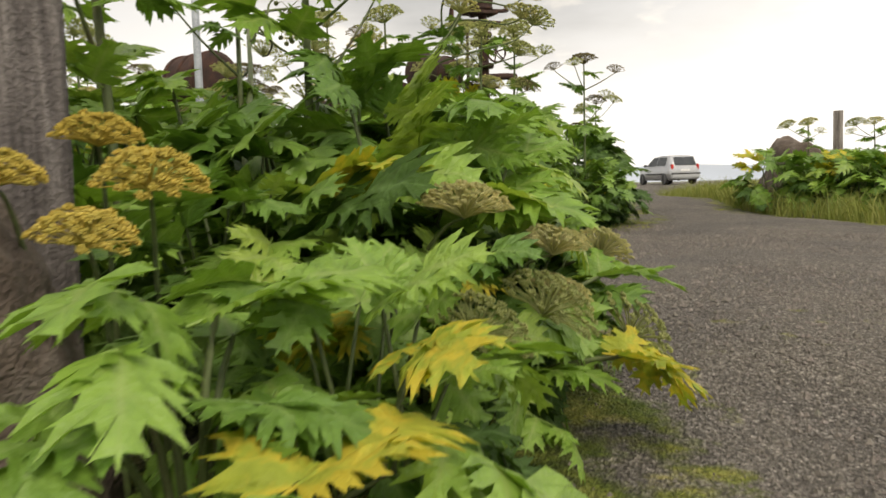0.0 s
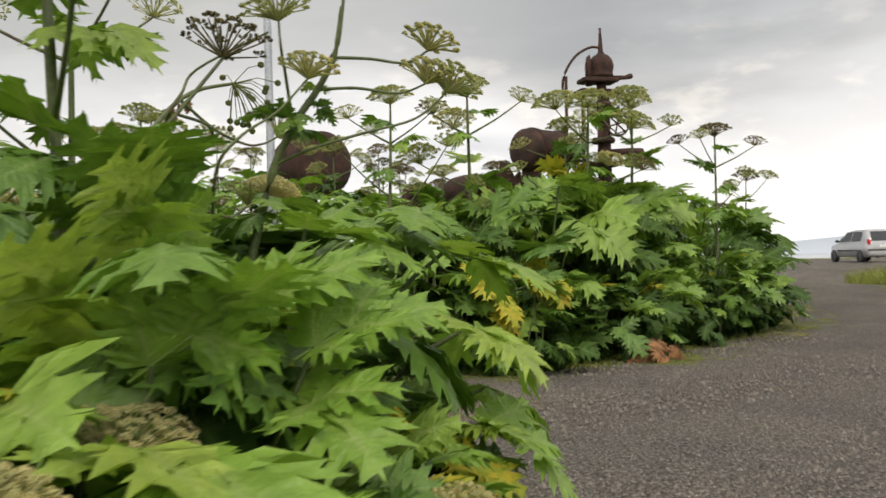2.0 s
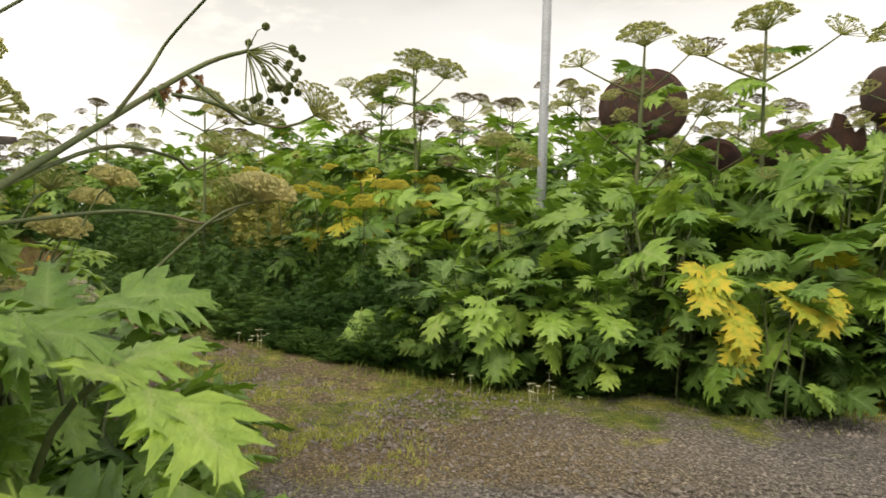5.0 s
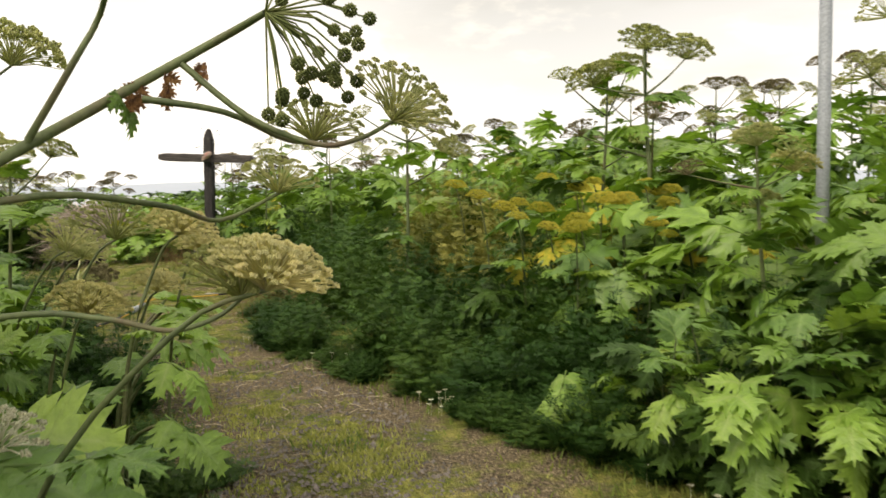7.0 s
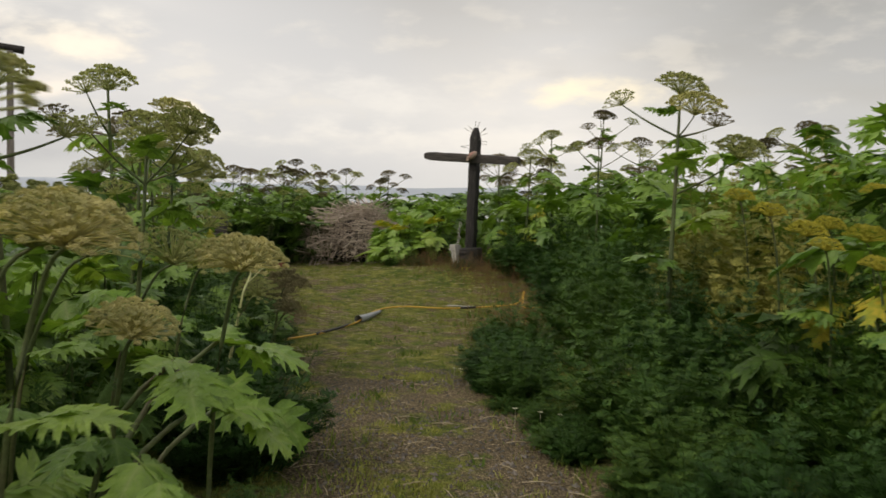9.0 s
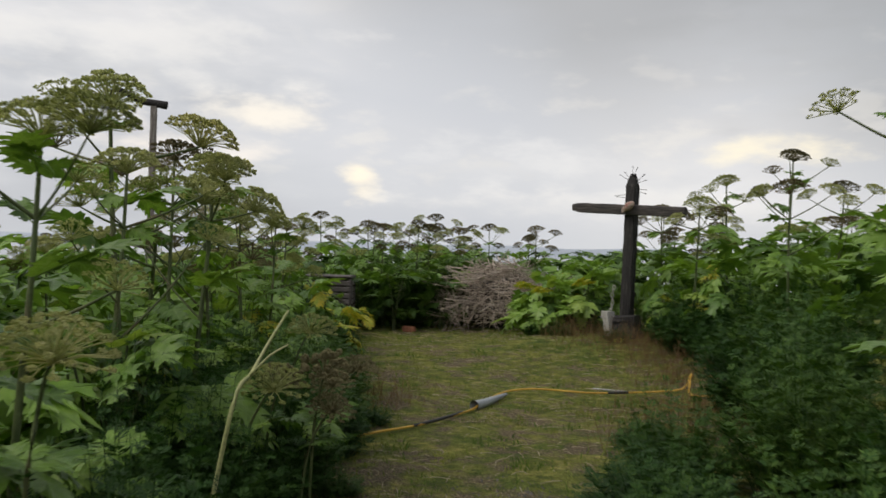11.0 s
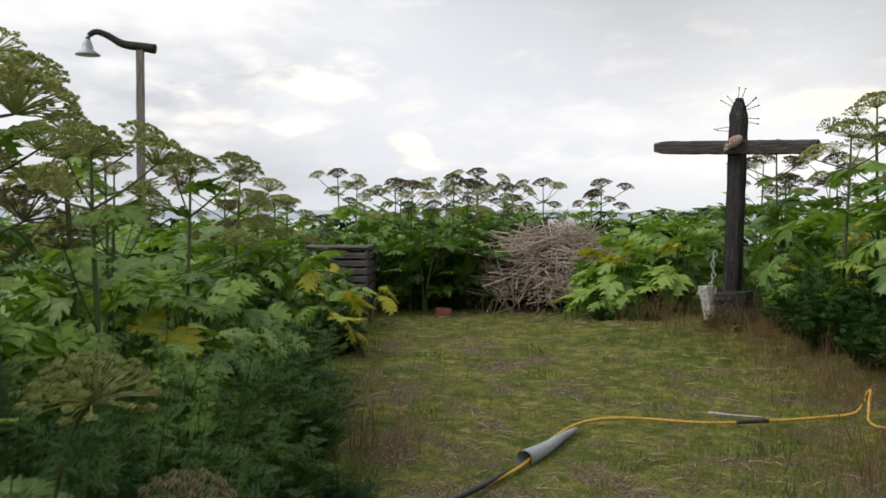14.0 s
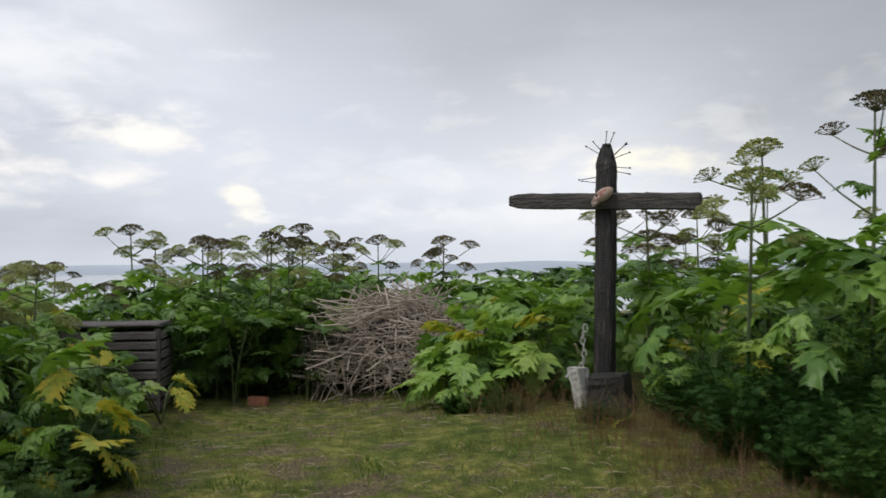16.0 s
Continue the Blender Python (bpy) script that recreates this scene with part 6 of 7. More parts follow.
def build_machines():
    # boiler end
    x, y = 3.46, 12.2
    g = height(x, y)
    BZ = 2.86 - g
    root = new("rusty_boiler")
    root.matrix_basis = Matrix.Translation((x, y, g)) @ pose(0, 0, 0, 0, 0, 10)
    shell = lathe("shell", [(0.0, -0.75), (0.36, -0.73), (0.42, -0.66), (0.43, -0.6), (0.43, 0.6), (0.42, 0.66), (0.36, 0.73), (0.0, 0.75)], M["rust"], 32)
    put("shell", shell, root, Matrix.Translation((0, 0, BZ)) @ pose(0, 0, 0, 90, 0, 0) @ Matrix.Diagonal((1.22, 1.22, 0.7, 1)))
    for q in (-0.4, 0.0, 0.4):
        put("hoop", lathe("hoop", [(0.425, -0.04), (0.45, -0.035), (0.45, 0.035), (0.425, 0.04)], M["rust"], 32), root, Matrix.Translation((0, q, BZ)) @ pose(0, 0, 0, 90, 0, 0) @ Matrix.Diagonal((1.22, 1.22, 1, 1)))
    for sx in (-1, 1):
        for sy in (-0.55, 0.55):
            put("leg", box_mesh("leg", (0.09, 0.09, 1.75), M["rust_dark"], 0.012), root, Matrix.Translation((0.28 * sx, sy * 0.7, 0.78)))
    tagged(root, "dark rusted boiler drum on iron legs among hogweed", "boiler")
    # tank and jagged sheet
    x, y = 5.05, 7.55
    g = height(x, y)
    tank = new("rusty_tank")
    tank.matrix_basis = Matrix.Translation((x, y, g)) @ pose(0, 0, 0, 0, 0, 12)
    put("body", lathe("body", [(0.0, -0.46), (0.2, -0.45), (0.27, -0.38), (0.28, -0.3), (0.28, 0.3), (0.27, 0.38), (0.2, 0.45), (0.0, 0.46)], M["rust_dark"], 28), tank, Matrix.Translation((0, 0, 2.3)) @ pose(0, 0, 0, 0, 90, 0))
    for q in (-0.25, 0.25):
        put("strap", lathe("strap", [(0.282, -0.03), (0.295, -0.025), (0.295, 0.025), (0.282, 0.03)], M["rust"], 28), tank, Matrix.Translation((q, 0, 2.3)) @ pose(0, 0, 0, 0, 90, 0))
        put("leg", box_mesh("leg", (0.08, 0.3, 2.08), M["rust_dark"], 0.01), tank, Matrix.Translation((q, 0, 1.03)))
    tagged(tank, "rusted cylindrical tank lying on an iron stand", "tank")
    x, y = 3.9, 7.3
    g = height(x, y)
    eng = new("rusty_engine")
    eng.matrix_basis = Matrix.Translation((x, y, g)) @ pose(0, 0, 0, 0, 0, 10)
    bm = bmesh.new()
    outline = [(-0.4, 0.0), (0.45, 0.0), (0.45, 0.32), (0.3, 0.36), (0.27, 0.5), (0.18, 0.42), (0.06, 0.58), (-0.04, 0.6), (-0.08, 0.46), (-0.2, 0.42), (-0.4, 0.30)]
    front = [bm.verts.new((px, -0.02, pz)) for px, pz in outline]
    face = bm.faces.new(front)
    ext = bmesh.ops.extrude_face_region(bm, geom=[face])
    bmesh.ops.translate(bm, verts=[v for v in ext["geom"] if isinstance(v, bmesh.types.BMVert)], vec=(0, 0.03, 0))
    put("torn_plate", from_bm("torn_plate", bm, M["rust"]), eng, Matrix.Translation((0.2, -0.2, 1.5)))
    put("block", box_mesh("block", (0.8, 0.55, 1.55), M["rust_dark"], 0.06), eng, Matrix.Translation((0, 0.15, 0.77)))
    put("cover", rock_mesh("cover", 9, (0.34, 0.3, 0.24), M["rust_dark"], 3, 0.12), eng, Matrix.Translation((-0.12, 0.12, 1.72)))
    put("flywheel", lathe("flywheel", [(0.0, -0.06), (0.08, -0.06), (0.09, -0.02), (0.21, -0.02), (0.22, -0.06), (0.26, -0.06), (0.26, 0.06), (0.22, 0.06), (0.21, 0.02), (0.0, 0.02)], M["rust"], 28), eng, Matrix.Translation((-0.85, 0.1, 1.58)) @ pose(0, 0, 0, 80, 0, 0))
    b = Build()
    b.tube([(-0.85, 0.2, 1.58), (-0.85, 0.2, 0.0)], [0.05, 0.06], 8)
    put("bearing_post", b.mesh("bearing_post", M["rust_dark"]), eng)
    tagged(eng, "rusted engine block with a torn iron plate", "engine")
    # winch tower with a round head
    x, y = 5.85, 7.3
    g = height(x, y)
    tw = new("rusty_winch_tower")
    tw.matrix_basis = Matrix.Translation((x, y, g)) @ pose(0, 0, 0, 0, 0, -15)
    z = 3.72 - g
    put("head", lathe("head", [(0.0, -0.14), (0.13, -0.14), (0.165, -0.12), (0.165, -0.09), (0.15, -0.08), (0.165, -0.02), (0.17, 0.04), (0.15, 0.11), (0.11, 0.16), (0.06, 0.19), (0.035, 0.22), (0.022, 0.42), (0.014, 0.52), (0.02, 0.54), (0.0, 0.55)], M["rust"], 26), tw, Matrix.Translation((0, 0, z)))
    b = Build()
    b.tube([(0, 0, 0), (0, 0, z - 0.13)], [0.10, 0.065], 12)
    put("column", b.mesh("column", M["rust"]), tw)
    for q, rad in ((z - 0.5, 0.13), (z - 0.62, 0.19), (z - 0.98, 0.15)):
        put("collar", lathe("collar", [(0.06, -0.035), (rad, -0.035), (rad + 0.015, 0.0), (rad, 0.035), (0.06, 0.035)], M["rust_dark"], 20), tw, Matrix.Translation((0, 0, q)))
    wheel = Build()
    ring = [(0.16 * math.cos(c), 0, 0.16 * math.sin(c)) for c in [2 * math.pi * i / 20 for i in range(21)]]
    wheel.tube(ring, [0.016] * 21, 6, False)
    for c in (0.3, 1.35, 2.4):
        d = Vector((math.cos(c), 0, math.sin(c))) * 0.16
        wheel.tube([-d, d], [0.012, 0.012], 5)
    put("hand_wheel", wheel.mesh("hand_wheel", M["rust"]), tw, Matrix.Translation((0.12, -0.2, z - 0.78)))
    for px, py, hh in ((-0.33, -0.05, z - 0.3), (-0.52, 0.1, z - 0.1), (0.2, 0.2, z - 0.3)):
        b = Build()
        b.tube([(px, py, 0), (px * 0.9, py, hh)], [0.025, 0.022], 7)
        put("stay", b.mesh("stay", M["rust_dark"]), tw)
    for q, w in ((z - 0.17, 0.5), (z - 0.33, 0.62), (z - 1.3, 0.5)):
        put("bracket", box_mesh("bracket", (w, 0.3, 0.06), M["rust_dark"], 0.012), tw, Matrix.Translation((-0.05, 0, q)))
    b = Build()
    b.tube([(0.1, 0, z - 0.13), (0.34, -0.02, z - 0.12), (0.42, -0.02, z - 0.10), (0.44, -0.02, z - 0.09)], [0.035, 0.03, 0.04, 0.03], 9)
    put("handle", b.mesh("handle", M["rust_dark"]), tw)
    b = Build()
    b.tube([(0.0, 0, z - 1.15), (0.4, -0.02, z - 1.13), (0.56, -0.02, z - 1.14)], [0.05, 0.055, 0.06], 10)
    put("pipe_stub", b.mesh("pipe_stub", M["rust_dark"]), tw)
    b = Build()
    pts = arc([(0.02, 0, z + 0.27), (-0.15, 0, z + 0.28), (-0.38, 0, z + 0.14), (-0.52, 0.05, z - 0.12), (-0.52, 0.1, z - 0.4)], 5)
    b.tube(pts, [0.018] * len(pts), 7)
    put("hoop_pipe", b.mesh("hoop_pipe", M["rust_dark"]), tw)
    b = Build()
    b.tube([(-0.2, -0.05, z - 0.25), (-0.21, -0.05, z + 0.02), (-0.2, -0.05, z + 0.13), (-0.18, -0.05, z + 0.18)], [0.05, 0.045, 0.03, 0.005], 8)
    put("spike", b.mesh("spike", M["rust"]), tw)
    tagged(tw, "tall rusted winch with a round finned head", "machine")


build_machines()


# ---- weathered post and boulder at the corner; crate at the clearing ----
def build_post():
    x, y = -2.68, 0.55
    g = height(x, y)
    root = put("fence_post", rough_beam("fence_post", (0.31, 0.26, 2.9), M["wood_aged"], 41, 20, 0.014), None, Matrix.Translation((x, y, g - 0.1)))
    tagged(root, "thick weathered grey timber post among hogweed", "post")
    x, y = -3.15, 0.12
    g = height(x, y)
    tagged(put("boulder", rock_mesh("boulder", 2, (0.55, 0.42, 0.74), M["brown_stone"], 5, 0.34), None, Matrix.Translation((x, y, g + 0.42))), "brown weathered boulder beside the timber post", "boulder")


build_post()


def build_crate():
    x, y = -14.35, 13.7
    g = height(x, y)
    root = new("wooden_crate")
    root.matrix_basis = Matrix.Translation((x, y, g)) @ pose(0, 0, 0, 0, 0, 48) @ Matrix.Diagonal((0.7, 0.7, 0.82, 1))
    r = random.Random(5)
    plank = rough_beam("plank", (0.025, 0.10, 1.5), M["wood_aged"], 51, 8, 0.004)
    short = rough_beam("plank", (0.025, 0.10, 0.9), M["wood_aged"], 52, 8, 0.004)
    leg = rough_beam("corner_post", (0.09, 0.09, 1.25), M["wood_aged"], 53, 8, 0.006)
    for sx in (-0.75, 0.75):
        for sy in (-0.45, 0.45):
            put("corner_post", leg, root, Matrix.Translation((sx, sy, -0.05)))
    for k in range(8):
        z = 0.12 + 0.14 * k
        for sy in (-0.51, 0.51):
            put("plank", plank, root, Matrix.Translation((-0.75, sy, z)) @ pose(0, 0, 0, 0, 90, 0) @ pose(0, 0, 0, 0, 0, 90 + r.uniform(-3, 3)))
        put("plank", short, root, Matrix.Translation((0.81, -0.45, z)) @ pose(0, 0, 0, -90, 0, 0) @ pose(0, 0, 0, 0, 0, 0))
    put("lid", rough_beam("lid", (1.05, 0.05, 1.6), M["wood_aged"], 54, 6, 0.01), root, Matrix.Translation((-0.8, 0, 1.24)) @ pose(0, 0, 0, 0, 90, 0) @ pose(0, 0, 0, 0, 0, 90))
    tagged(root, "grey weathered slatted wooden crate at the clearing's edge", "crate")
    x, y = -13.35, 15.0
    tagged(put("brick", box_mesh("brick", (0.24, 0.12, 0.11), M["brick"], 0.012), None, Matrix.Translation((x, y, height(x, y) + 0.05)) @ pose(0, 0, 0, 3, 2, 30)), "red brick lying in the grass", "brick")


build_crate()


# ---- roadside corner: boulder, post, hogweed ----
def build_corner():
    x, y = 13.7, 6.2
    tagged(put("boulder", rock_mesh("boulder", 6, (0.5, 0.7, 0.95), M["brown_stone"], 4), None, Matrix.Translation((x, y, height(x, y) + 0.45))), "big grey boulder at the roadside", "boulder")
    x, y = 14.1, 5.5
    tagged(put("fence_post", rough_beam("fence_post", (0.15, 0.15, 2.1), M["wood_grey"], 43, 12, 0.008), None, Matrix.Translation((x, y, height(x, y) - 0.1))), "weathered wooden post behind roadside hogweed", "post")
    r = random.Random(77)
    protos = [make_clump(300 + k, 20, 0.85, 1.2, 0.03, 0.5, 0.05) for k in range(2)]
    fl = make_flowering(310, 1.9, False, 3)
    for p in protos:
        tagged(p, "light green roadside hogweed clump", "hogweed", "roadside hogweed")
    tagged(fl, "flowering hogweed stem at the roadside", "hogweed", "roadside hogweed")
    for k in range(14):
        x, y = 11.9 + 3.2 * r.random(), 2.6 + 3.3 * r.random()
        place(protos[k % 2], x, y, r.uniform(0, 360), r.uniform(0.75, 1.0))
    for x, y in ((13.0, 5.6), (13.8, 4.6), (12.6, 3.6), (14.4, 3.9)):
        place(fl, x, y, x * 90, 0.9)
    for p in protos + [fl]:
        for o in list(p.children_recursive) + [p]:
            bpy.data.objects.remove(o)


build_corner()


# ---- the car ----
def build_car():
    CX, CY = CAR_AT
    g = height(CX, CY)
    root = new("parked_car")
    root.matrix_basis = Matrix.Translation((CX, CY, g)) @ pose(0, 0, 0, 0, 0, CAR_YAW)
    # stations along the length, front at +y: (y, half width at sill, half width at waist, roof half width, sill z, waist z, top z)
    st = [(-1.90, 0.70, 0.74, 0.70, 0.34, 0.80, 0.86), (-1.84, 0.78, 0.82, 0.66, 0.28, 0.86, 1.05), (-1.62, 0.80, 0.835, 0.62, 0.26, 0.92, 1.44), (-1.35, 0.81, 0.835, 0.62, 0.26, 0.92, 1.49),
          (-0.4, 0.81, 0.835, 0.63, 0.24, 0.92, 1.50), (0.25, 0.81, 0.835, 0.62, 0.24, 0.91, 1.44), (0.95, 0.81, 0.83, 0.70, 0.24, 0.90, 0.98), (1.55, 0.78, 0.80, 0.62, 0.26, 0.76, 0.84), (1.88, 0.60, 0.66, 0.50, 0.32, 0.60, 0.66)]
    b = Build()
    for y, a, w, t, z0, z1, z2 in st:
        b.v += [(-a, y, z0), (-w, y, (z0 + z1) / 2), (-w * 0.985, y, z1), (-t, y, z2 - 0.03), (-t * 0.8, y, z2), (0, y, z2 + 0.012), (t * 0.8, y, z2), (t, y, z2 - 0.03), (w * 0.985, y, z1), (w, y, (z0 + z1) / 2), (a, y, z0), (0, y, z0 - 0.03)]
    n = 12
    for i in range(len(st) - 1):
        for k in range(n):
            q = (k + 1) % n
            b.f.append((i * n + k, (i + 1) * n + k, (i + 1) * n + q, i * n + q))
    b.f.append(tuple(range(n)))
    b.f.append(tuple((len(st) - 1) * n + k for k in reversed(range(n))))
    put("body", b.mesh("body", M["car_paint"]), root)

    def quad(name, pts, material, label=""):
        bm = bmesh.new()
        f = bm.faces.new([bm.verts.new(p) for p in pts])
        ext = bmesh.ops.extrude_face_region(bm, geom=[f])
        bm.normal_update()
        nrm = f.normal.copy()
        bmesh.ops.translate(bm, verts=[v for v in ext["geom"] if isinstance(v, bmesh.types.BMVert)], vec=nrm * -0.012)
        return put(name, from_bm(name, bm, material), root, None, label)

    quad("rear_window", [(-0.60, -1.892, 0.99), (0.60, -1.892, 0.99), (0.55, -1.66, 1.40), (-0.55, -1.66, 1.40)], M["glass"])
    quad("windscreen", [(0.66, 0.95, 1.0), (-0.66, 0.95, 1.0), (-0.55, 0.33, 1.42), (0.55, 0.33, 1.42)], M["glass"])
    for s in (-1, 1):
        quad("side_window", [(s * 0.82, -0.42, 0.97), (s * 0.82, -1.30, 0.97), (s * 0.66, -1.25, 1.40), (s * 0.655, -0.42, 1.42)][::s], M["glass"])
        quad("side_window", [(s * 0.82, 0.75, 0.97), (s * 0.82, -0.34, 0.97), (s * 0.655, -0.34, 1.42), (s * 0.67, 0.16, 1.40)][::s], M["glass"])
        put("side_moulding", box_mesh("side_moulding", (0.03, 1.9, 0.07), M["plastic"], 0.01), root, Matrix.Translation((s * 0.84, -0.1, 0.55)))
        put("tail_light", box_mesh("tail_light", (0.16, 0.14, 0.30), M["tail_red"], 0.03), root, Matrix.Translation((s * 0.70, -1.83, 0.90)), "red tail light")
        m = put("mirror", box_mesh("mirror", (0.18, 0.09, 0.13), M["plastic"], 0.03), root, Matrix.Translation((s * 0.92, 0.68, 1.0)))
        for y in (-1.22, 1.24):
            w = put("wheel", lathe("tyre", [(0.19, -0.09), (0.26, -0.10), (0.295, -0.08), (0.30, 0.0), (0.295, 0.08), (0.26, 0.10), (0.19, 0.09)], M["tape"], 28), root, Matrix.Translation((s * 0.76, y, 0.30)) @ pose(0, 0, 0, 0, 90, 0))
            put("rim", lathe("rim", [(0.0, -0.085), (0.07, -0.09), (0.09, -0.07), (0.17, -0.075), (0.2, -0.09), (0.2, 0.09), (0.17, 0.075), (0.09, 0.07), (0.07, 0.09), (0.0, 0.085)], M["rim"], 24), w)
    put("bumper", box_mesh("bumper", (1.60, 0.14, 0.24), M["car_paint"], 0.05), root, Matrix.Translation((0, -1.90, 0.46)))
    put("bumper_strip", box_mesh("bumper_strip", (1.62, 0.05, 0.07), M["plastic"], 0.015), root, Matrix.Translation((0, -1.965, 0.56)))
    put("number_plate", box_mesh("number_plate", (0.5, 0.02, 0.11), M["plate"], 0.006), root, Matrix.Translation((0, -1.90, 0.74)))
    put("wiper", box_mesh("wiper", (0.42, 0.015, 0.02), M["plastic"], 0.004), root, Matrix.Translation((0.05, -1.83, 1.0)))
    put("exhaust", lathe("exhaust", [(0.03, 0), (0.03, 0.2)], M["iron"], 10), root, Matrix.Translation((-0.4, -1.85, 0.24)) @ pose(0, 0, 0, 90, 0, 0))
    tagged(root, "silver small hatchback parked where the gravel road ends", "car")


CAR_AT, CAR_YAW = (34.8, 23.7), -28.0
build_car()


# ---- low plants, grass, gravel: what nobody could count ----
def herb_mesh(seed, n, size, material, slim=0.12, fronds=12):
    """A bush of feathery herbs: thin stems with many small pointed leaflets."""
    r = random.Random(seed)
    b = Build()
    for s in range(n):
        a, u = r.uniform(0, 6.283), math.sqrt(r.random())
        base = Vector((math.cos(a) * u * size[0] * 0.45, math.sin(a) * u * size[1] * 0.45, 0))
        top = Vector((math.cos(a) * u * size[0], math.sin(a) * u * size[1], size[2] * (1.0 - 0.55 * u * u) * (r.uniform(0.5, 1.05) if r.random() < 0.8 else r.uniform(1.0, 1.4))))
        line = arc([base, (base + top) / 2 + Vector((0, 0, size[2] * 0.1)), top], 2)
        b.tube(line[::2], [0.004, 0.003, 0.0015], 3, False)
        for k in range(fronds):
            q = 0.35 + (k * 3.6) / fronds
            i = min(int(q), len(line) - 2)
            p = Vector(line[i]).lerp(Vector(line[i + 1]), q - int(q))
            h = r.uniform(0, 6.283)
            d = Vector((math.cos(h), math.sin(h), r.uniform(0.0, 0.9))).normalized()
            ln = r.uniform(0.10, 0.24) * (1.25 - 0.2 * q)
            sd = d.cross(Vector((0, 0, 1))).normalized()
            up = sd.cross(d)
            # a frond: pairs of narrow leaflets along a drooping rib
            for j in range(8):
                u = (j + 0.6) / 8
                o = p + d * ln * u - Vector((0, 0, ln * 0.25 * u * u))
                ll = ln * 0.42 * (1.1 - 0.75 * u) * r.uniform(0.8, 1.2)
                for sg in (-1, 1):
                    e = o + (sd * sg * 0.85 + d * 0.55 + up * r.uniform(-0.15, 0.25)) * ll
                    w = d * ll * slim
                    m = o.lerp(e, 0.5)
                    b.add([o, m + w, e, m - w], [(0, 1, 2, 3)])
    return b.mesh("herbs", material)


HERBS = [herb_mesh(70 + k, 90, (0.75, 0.75, 0.9), M["herb"], 0.15, 15) for k in range(3)]
OLIVE = [herb_mesh(80 + k, 80, (0.7, 0.7, 1.0), M["herb_olive"], 0.22, 9) for k in range(2)]


def herb(mesh, x, y, s, sz, r, label, group):
    o = put("herb_thicket", mesh, None, Matrix.Translation((x, y, height(x, y) - 0.03)) @ pose(0, 0, 0, 0, 0, r.uniform(0, 360)) @ Matrix.Diagonal((s, s, sz, 1)))
    tagged(o, label, "herbs", group, "stuff")


rh = random.Random(17)
for x, y in scatter(BANK_B, 0.62, 4000, rh, clear_of_things):
    d2 = line_gap(EDGE_B2, x, y)
    if d2 < 0.6 and y > 9.8:
        continue
    if d2 < 1.7 and (-6.5 < x < -0.3 or rh.random() < 0.5):
        sz = 0.55 + 0.55 * smooth(0.0, 0.9, d2)
        if x < -6:
            sz *= 0.6
        herb(rh.choice(HERBS), x, y, rh.uniform(0.75, 1.0) * (0.7 + 0.3 * smooth(0, 0.8, d2)), sz * rh.uniform(0.9, 1.15), rh, "dense dark green feathery herbs beside the path", "path herbs")
    elif d2 < 3.9 and -4.2 < x < 0.3 and y < 11.5 and rh.random() < 0.85:
        herb(rh.choice(OLIVE if rh.random() < 0.75 else HERBS), x, y, 0.9, rh.uniform(1.15, 1.5), rh, "dry olive-brown herbs going to seed", "dry herbs")
for x, y in scatter(BANK_A, 0.75, 4000, rh, clear_of_things):
    d = line_gap(EDGE_A, x, y)
    if 0.12 < d < 1.1 and -12.5 < x < -2.2 and y > 4:
        herb(rh.choice(HERBS), x, y, rh.uniform(0.6, 0.85), rh.uniform(0.6, 1.0), rh, "dark green feathery herbs below the hogweed", "path herbs")
for x, y, s, q in ((-5.2, 7.05, 0.8, 0.95), (-5.65, 7.55, 0.85, 1.05), (-6.15, 7.95, 0.8, 1.0), (-5.75, 7.0, 0.8, 1.15), (-6.65, 8.4, 0.8, 0.95), (-6.45, 7.7, 0.9, 1.2), (-7.25, 9.0, 0.75, 0.85), (-4.75, 6.65, 0.75, 0.9), (-5.05, 6.45, 0.8, 1.1), (-7.85, 9.45, 0.7, 0.75), (-7.35, 8.4, 0.8, 1.1), (-4.15, 6.0, 0.7, 0.85), (-8.65, 10.0, 0.7, 0.7), (-6.7, 14.6, 0.6, 0.7), (-6.1, 14.2, 0.7, 0.8), (-7.3, 15.0, 0.75, 0.95), (-7.9, 15.6, 0.7, 0.95), (-6.8, 15.3, 0.8, 1.1), (-8.3, 15.9, 0.5, 0.6), (-9.8, 15.25, 0.4, 0.3), (-8.7, 15.3, 0.4, 0.28), (-10.3, 15.2, 0.4, 0.3)):
    herb(HERBS[int(q * 20) % 3], x, y, s, q, rh, "dense dark green feathery herbs beside the clearing", "path herbs")
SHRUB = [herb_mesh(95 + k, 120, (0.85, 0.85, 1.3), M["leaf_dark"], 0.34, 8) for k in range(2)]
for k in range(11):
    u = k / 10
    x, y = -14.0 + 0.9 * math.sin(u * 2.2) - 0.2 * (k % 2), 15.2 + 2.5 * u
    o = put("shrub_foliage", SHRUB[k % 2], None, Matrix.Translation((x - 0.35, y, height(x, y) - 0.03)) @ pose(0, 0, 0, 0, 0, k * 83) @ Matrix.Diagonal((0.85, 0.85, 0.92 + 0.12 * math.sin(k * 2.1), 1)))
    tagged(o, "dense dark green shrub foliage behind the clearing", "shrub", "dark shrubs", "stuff")
